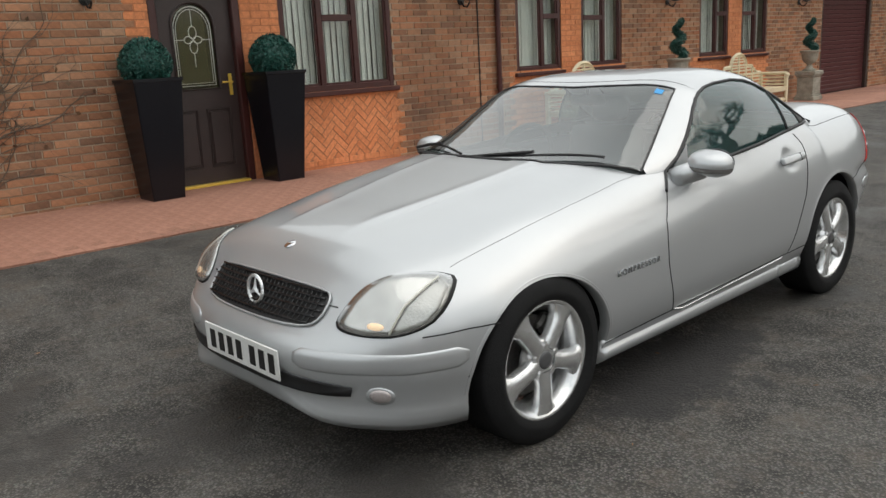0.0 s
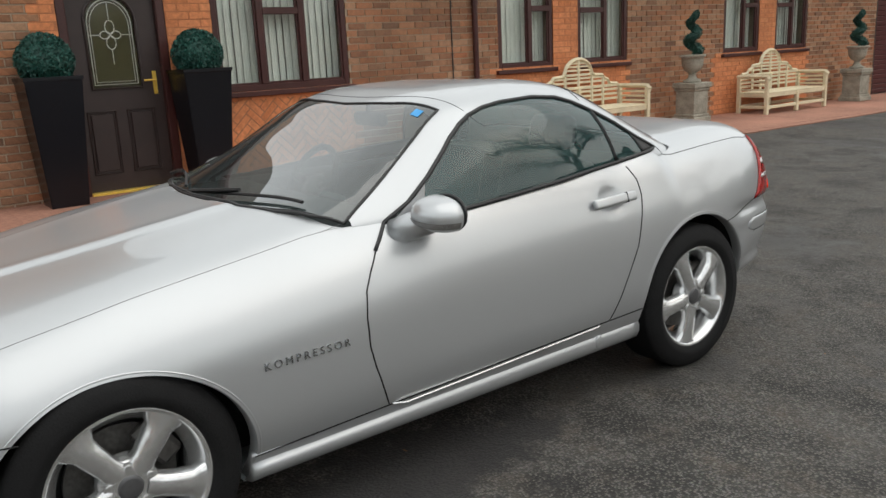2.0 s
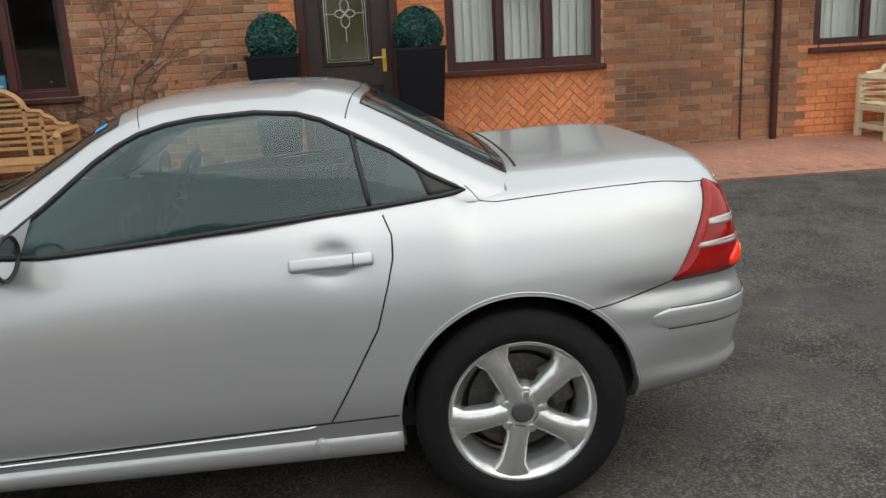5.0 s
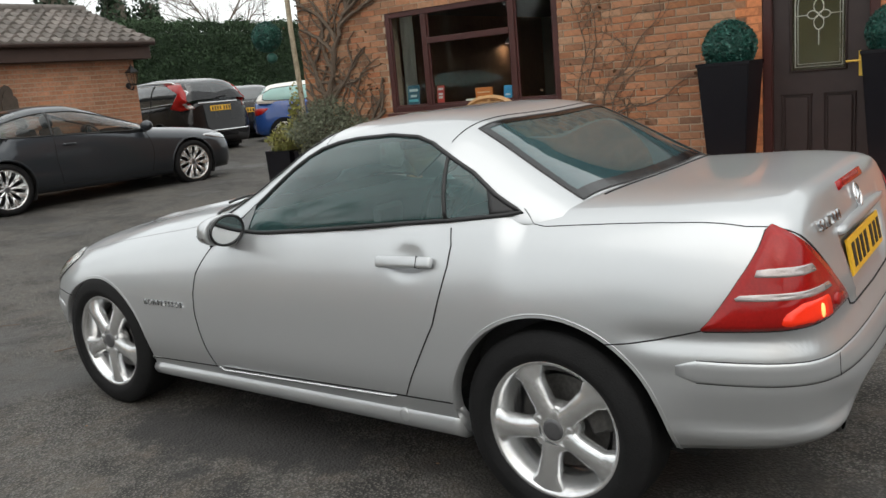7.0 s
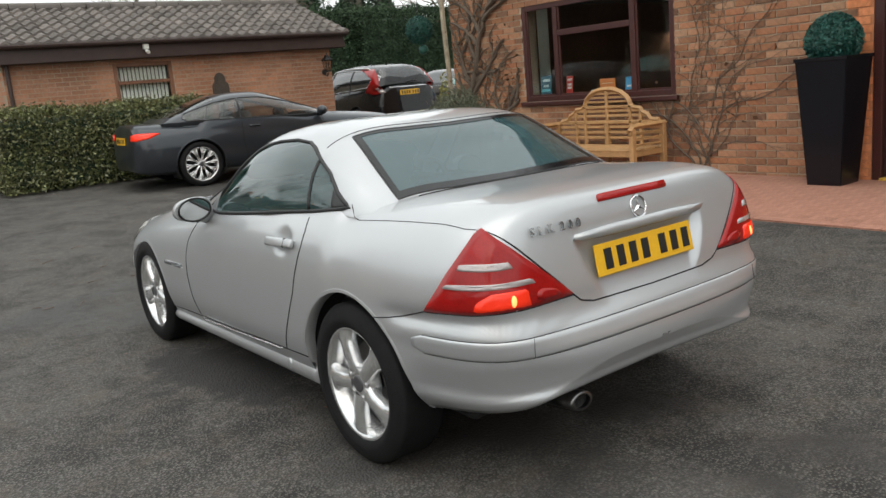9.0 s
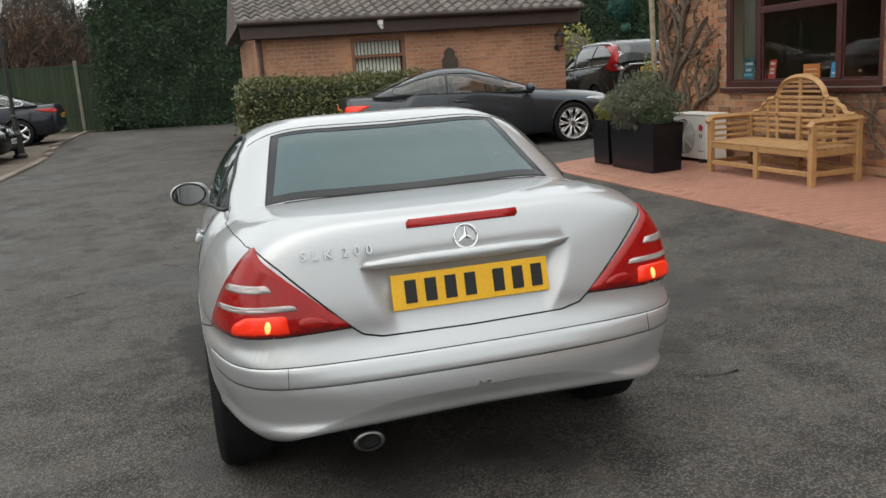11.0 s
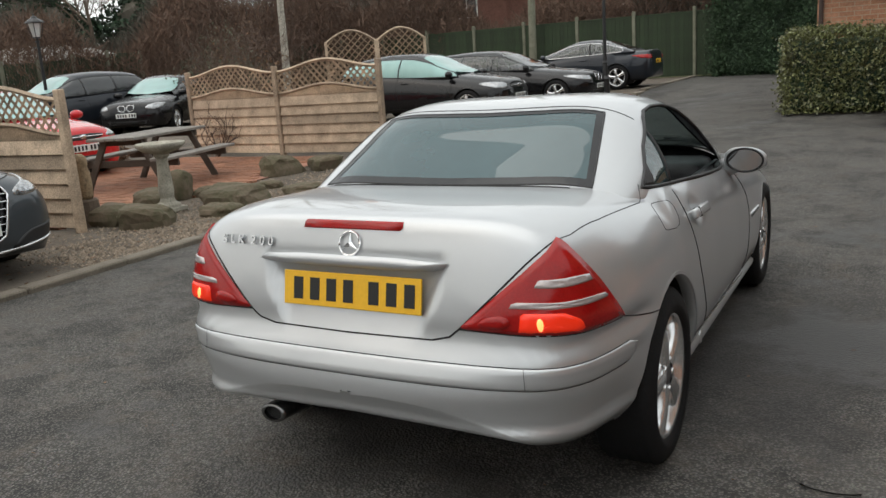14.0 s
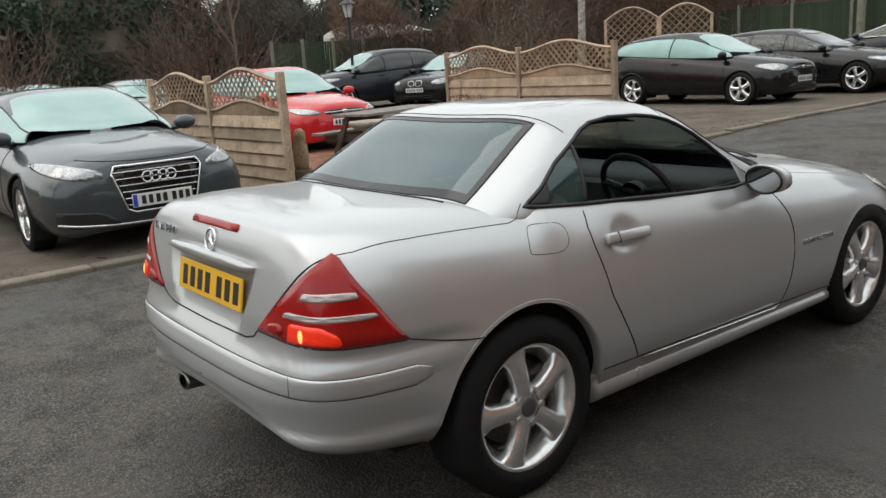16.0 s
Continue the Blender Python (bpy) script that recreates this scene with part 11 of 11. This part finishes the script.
thicket("woodland", (-135, -80), (46, 60), (2.0, 5.0), 60000, (0.7, 0.028), M["twig_dark"], 4, "dark bare trees beyond the conifer hedge")
# the last two stay out of view, added to darken what the cars mirror
thicket("woodland", (60, 118), (25, 36), (2.2, 3.8), 20000, (1.0, 0.09), M["wood_green"], 7, "unseen dark thicket added at the yard's open end to darken reflections")
thicket("woodland", (-10, 75), (36, 50), (2.2, 4.0), 24000, (1.0, 0.09), M["twig_dark"], 6, "unseen dark bare thicket added on the yard's open side for reflections")


# ---------------------------------------------------------------- houses beyond the fence
M["far_tile"] = mat("far_dark_roof_tile", (0.062, 0.046, 0.040), 0.9, var=0.3, scale=2, bump=0.4, bscale=20)


def far_house(x, y, w, d, eaves, ridge, rz, label):
    root = empty("far_house", x, y, 0.2, rz)
    tagged(root, label, "house", group="houses beyond the fence")
    bm = bmesh.new()
    box(bm, -w / 2, w / 2, -d / 2, d / 2, 0, eaves)
    for s in (-1, 1):
        vs = [bm.verts.new(p) for p in ((s * w / 2, -d / 2, eaves), (s * w / 2, d / 2, eaves), (s * w / 2, 0, ridge - 0.1))]
        bm.faces.new(vs)
    part("wall", bm, mat("far_red_brick", (0.17, 0.08, 0.058), 0.9, var=0.25, scale=3, bump=0.3, bscale=12), root)
    bm = bmesh.new()
    e = 0.35
    lo_z = eaves - 0.25
    a = [bm.verts.new((sx * (w / 2 + e), yy, zz)) for sx in (-1, 1) for yy, zz in ((-d / 2 - e, lo_z), (0, ridge), (d / 2 + e, lo_z), (0, ridge - 0.18), )]
    bm.faces.new((a[0], a[4], a[5], a[1]))
    bm.faces.new((a[1], a[5], a[6], a[2]))
    bmesh.ops.solidify(bm, geom=bm.faces[:], thickness=0.14)
    part("roof", bm, M["far_tile"], root)
    bm = bmesh.new()
    box(bm, w * 0.28, w * 0.28 + 0.7, -0.3, 0.3, ridge - 0.5, ridge + 0.9, bevel=0.03)
    part("chimney", bm, M["brick_orange"], root)
    for fx in (-0.3, 0.0, 0.3):
        for z in (1.0, 3.3):
            if z + 1.1 > eaves:
                continue
            win = part("window", bmesh.new(), M["white"], root)
            bm = bmesh.new()
            for q in ((-0.55, -0.48, 0, 1.1), (0.48, 0.55, 0, 1.1), (-0.48, 0.48, 0, 0.07), (-0.48, 0.48, 1.03, 1.1), (-0.035, 0.035, 0.07, 1.03)):
                box(bm, fx * w + q[0], fx * w + q[1], d / 2 - 0.02, d / 2 + 0.05, z + q[2], z + q[3])
            bm.to_mesh(win.data)
            bm.free()
            bm = bmesh.new()
            box(bm, fx * w - 0.48, fx * w + 0.48, d / 2 + 0.004, d / 2 + 0.02, z + 0.07, z + 1.03)
            part("pane", bm, M["gloss_black"], win)


far_house(19.6, -33.5, 10, 8, 4.9, 8.2, 28, "large red-brick house with a broad dark tiled roof beyond the fence")
far_house(14.2, -36.0, 7, 4.6, 4.4, 6.3, 112, "red-brick gabled house with a dark tiled roof beyond the fence")
far_house(11.4, -37.0, 7, 4.8, 4.4, 6.7, 108, "red-brick gabled house with a dark tiled roof behind bare trees")
far_house(1.5, -56, 10, 7, 3.6, 6.4, 5, "red-brick house roof showing over the conifer hedge")
far_house(38, -42, 9, 7, 3.2, 5.6, -30, "red-brick house half hidden by woodland")

field = sheet("field", frange(27.0, 120, 20), frange(-24, 60, 20), 0.02, mat("winter_grass", (0.075, 0.095, 0.04), 0.95, var=0.4, scale=0.6, bump=0.8, bscale=20, second=(0.09, 0.07, 0.04)), rough=0.02)
tagged(field, "dull green winter grass beyond the car park", "grass", kind="structure")

# ---------------------------------------------------------------- litter on the ground
def pebbles(n, seed):
    """Loose stones of the rockery bed, each a small uneven wedge."""
    rng = np.random.default_rng(seed)
    V, F = [], []
    for i in range(n):
        y = rng.uniform(-3.4, 3.0)
        x = kerb_x(y) + 0.1 + abs(rng.normal()) * 0.75
        if x > 3.7:
            continue
        s = rng.uniform(0.008, 0.026)
        z = ground_z(x, y) + 0.016
        k = len(V)
        a = rng.uniform(0, 6.28)
        for j in range(4):
            V.append((x + s * math.cos(a + j * 1.57) * rng.uniform(0.7, 1.2), y + s * math.sin(a + j * 1.57) * rng.uniform(0.7, 1.2), z - 0.004))
        V += [(x + s * rng.uniform(-0.3, 0.3), y + s * rng.uniform(-0.3, 0.3), z + s * rng.uniform(0.5, 0.9))]
        F += [(k, k + 1, k + 4), (k + 1, k + 2, k + 4), (k + 2, k + 3, k + 4), (k + 3, k, k + 4)]
    tagged(soft_mesh("gravel", V, F, mat("loose_gravel_stone", (0.22, 0.175, 0.13), 0.9, var=0.3, scale=9, island=0.5)), "loose brown gravel stones round the rockery", "gravel", kind="stuff")


pebbles(9000, 31)
rng_l = np.random.default_rng(77)
n = 900
yl = rng_l.uniform(-6, 8, n)
xl = np.array([kerb_x(v) for v in yl]) + np.abs(rng_l.normal(size=n)) * 0.55 + 0.08
P = np.stack([xl, yl, np.array([ground_z(a, b) for a, b in zip(xl, yl)]) + 0.03], axis=1)
V, F = leaf_quads(P, 0.045, rng_l, 0.6)
V = np.array(V)
c = V.reshape(-1, 4, 3).mean(axis=1, keepdims=True)
V = (c + (V.reshape(-1, 4, 3) - c) * np.array([1, 1, 0.25])).reshape(-1, 3)
tagged(soft_mesh("leaf_litter", V.tolist(), F, M["brown_leaf"]), "dry brown leaf litter strewn along the kerb", "leaves", kind="stuff")
n = 170
xs_, ys_ = rng_l.uniform(-6.0, 1.4, n), rng_l.uniform(-4, 8, n)
P = np.stack([xs_, ys_, np.array([ground_z(a, b) for a, b in zip(xs_, ys_)]) + 0.012], axis=1)
V, F = leaf_quads(P, 0.03, rng_l, 0.5)
V = np.array(V)
c = V.reshape(-1, 4, 3).mean(axis=1, keepdims=True)
V = (c + (V.reshape(-1, 4, 3) - c) * np.array([1, 1, 0.2])).reshape(-1, 3)
tagged(soft_mesh("fallen_leaf", V.tolist(), F, M["brown_leaf"]), "few dry leaves and bits lying on the asphalt", "leaves", kind="stuff")
segs = []
for k in range(26):
    x, y = rng_l.uniform(-2.4, 1.2), rng_l.uniform(-2.5, 1.2)
    a = rng_l.uniform(0, 6.28)
    ln = rng_l.uniform(0.05, 0.2)
    z = ground_z(x, y) + 0.01
    segs.append(((x, y, z), (x + ln * math.cos(a), y + ln * math.sin(a), z + 0.004), 0.004, 0.002))
V, F = prisms(segs, 5)
tagged(soft_mesh("twig", V, F, M["twig"]), "small broken twigs lying on the asphalt", "twigs", kind="stuff")
ck = bmesh.new()
arcp = [(0.10 * math.cos(a), 0.045 * math.sin(a)) for a in [0.2 + 2.6 * k / 12 for k in range(13)]]
cols = [(ck.verts.new((x * 0.88, y * 0.8, 0)), ck.verts.new((x, y, 0))) for x, y in arcp]
for p, q in zip(cols, cols[1:]):
    ck.faces.new((p[0], q[0], q[1], p[1]))
bmesh.ops.solidify(ck, geom=ck.faces[:], thickness=0.002)
co_ = mesh_ob("paint_mark", ck, mat("worn_white_paint", (0.5, 0.5, 0.47), 0.8, var=0.4, scale=30))
co_.matrix_basis = pose(-4.0, 4.55, ground_z(-4.0, 4.55) + 0.009)
tagged(co_, "small curved worn white paint mark on the asphalt", "paint mark", kind="structure")


# ---------------------------------------------------------------- paving, brick by brick
pave = empty("pavement")
tagged(pave, "strip of red block paving along the house", "pavement", kind="structure")
PX0, PX1, PY0, PY1 = WX, -6.12, -2.6, 25.0
bed = sheet("bedding", frange(PX0, PX1, 8), frange(PY0, PY1, 60), 0.0119, M["patio"])
bed.parent = pave
bw, bl, gap = 0.1, 0.2, 0.0016


def brick_mesh(name, w, l, h, material):
    bm = bmesh.new()
    box(bm, -w / 2, w / 2, -l / 2, l / 2, -h, 0, bevel=0.0008)
    me = bpy.data.meshes.new(name)
    bm.to_mesh(me)
    bm.free()
    me.materials.append(material)
    return me


def slope(x, y, e=0.1):
    """Degrees about x and y by which the ground leans there."""
    return (math.degrees(math.atan((ground_z(x, y + e) - ground_z(x, y - e)) / (2 * e))), -math.degrees(math.atan((ground_z(x + e, y) - ground_z(x - e, y)) / (2 * e))))


def sloped(name, boxes, material, parent, label="", kind=""):
    """Many bricks that lean with the ground, as one mesh. Each is x0, x1, y0, y1, depth, height over the ground."""
    V, F = [], []
    for x0, x1, y0, y1, deep, up in boxes:
        n = len(V)
        c = [(x, y, ground_z(x, y) + up) for x, y in ((x0, y0), (x1, y0), (x1, y1), (x0, y1))]
        V += [(x, y, z - deep) for x, y, z in c] + c
        F += [(n + 4, n + 5, n + 6, n + 7)] + [(n + k, n + (k + 1) % 4, n + 4 + (k + 1) % 4, n + 4 + k) for k in range(4)]
    me = bpy.data.meshes.new(name)
    me.from_pydata(V, [], F)
    me.materials.append(material)
    ob = new(name, me)
    ob.parent = parent
    return tagged(ob, label, kind=kind)


paver_me = brick_mesh("paver", bl - gap, bw - gap, 0.03, M["paver_one"])
rest, count = [], 0
rp = random.Random(11)
row = 0
y = PY0
while y < PY1:
    x = PX1 - 0.11 - (0.1 if row % 2 else 0.0)
    while x > PX0:
        a, b = max(PX0, x - bl), x
        if b - a > 0.03:
            z = ground_z((a + b) / 2, y + 0.05) + 0.0125 + rp.uniform(-0.0003, 0.0003)
            if 0.9 < y < 4.6 and b - a > bl - 0.001 and count < 290:
                o = new("paver", paver_me)
                o.parent = pave
                o.matrix_basis = pose((a + b) / 2, y + 0.05, z, *slope((a + b) / 2, y + 0.05), 0)
                count += 1
            else:
                rest.append((a + gap / 2, b - gap / 2, y + gap / 2, y + bw - gap / 2, 0.03, z - ground_z((a + b) / 2, y + 0.05)))
        x -= bl
    y += bw
    row += 1
y = PY0
while y < PY1:
    z = ground_z(PX1, y + 0.1) + 0.014 + rp.uniform(-0.002, 0.002)
    rest.append((PX1 - 0.105, PX1 - 0.003, y + 0.003, y + 0.197, 0.05, z - ground_z(PX1, y + 0.1)))
    y += 0.2
sloped("paving", rest, M["paver"], pave, kind="stuff", label="weathered red block pavers laid in rows")

patio = empty("patio")
tagged(patio, "mossy red brick patio between two timber fences", "pavement", kind="structure")
bed2 = sheet("bedding", frange(3.5, 7.4, 12), frange(-3.3, 1.8, 16), 0.03, M["patio"])
bed2.parent = patio
patio_me = brick_mesh("paver", 0.21, 0.1, 0.03, M["patio_brick_one"])
rest2, row, count = [], 0, 0
y = -3.25
while y < 1.75:
    x = 3.6 + 0.35 * math.sin(y * 2.1) + (0.11 if row % 2 else 0)
    while x < 7.3:
        z = ground_z(x, y) + 0.04 + rp.uniform(-0.003, 0.003)
        if x < 5.2 and y > -2.2 and count < 290:
            o = new("paver", patio_me)
            o.parent = patio
            o.matrix_basis = pose(x + 0.105, y + 0.05, z, rp.uniform(-1, 1), rp.uniform(-1, 1), rp.uniform(-1.5, 1.5))
            count += 1
        else:
            rest2.append((x, x + 0.21, y, y + 0.1, z - 0.03, z))
        x += 0.218
    y += 0.108
    row += 1
quads("paving", rest2, M["patio_brick"], patio, kind="stuff", label="mossy red brick pavers")

# the wall bricks nearest the way past the door
lengths = {}
for a, b, c, d in near:
    key = (round(b - a, 3), round(d - c, 3))
    if key not in lengths:
        bm = bmesh.new()
        box(bm, -0.02, 0.0, -key[0] / 2, key[0] / 2, -key[1] / 2, key[1] / 2, bevel=0.003)
        me = bpy.data.meshes.new("brick")
        bm.to_mesh(me)
        bm.free()
        me.materials.append(M["brick_one"])
        lengths[key] = me
    o = new("brick", lengths[key])
    o.parent = house
    o.matrix_basis = Matrix.Translation((WX + rp.uniform(-0.002, 0.004), (a + b) / 2, (c + d) / 2))
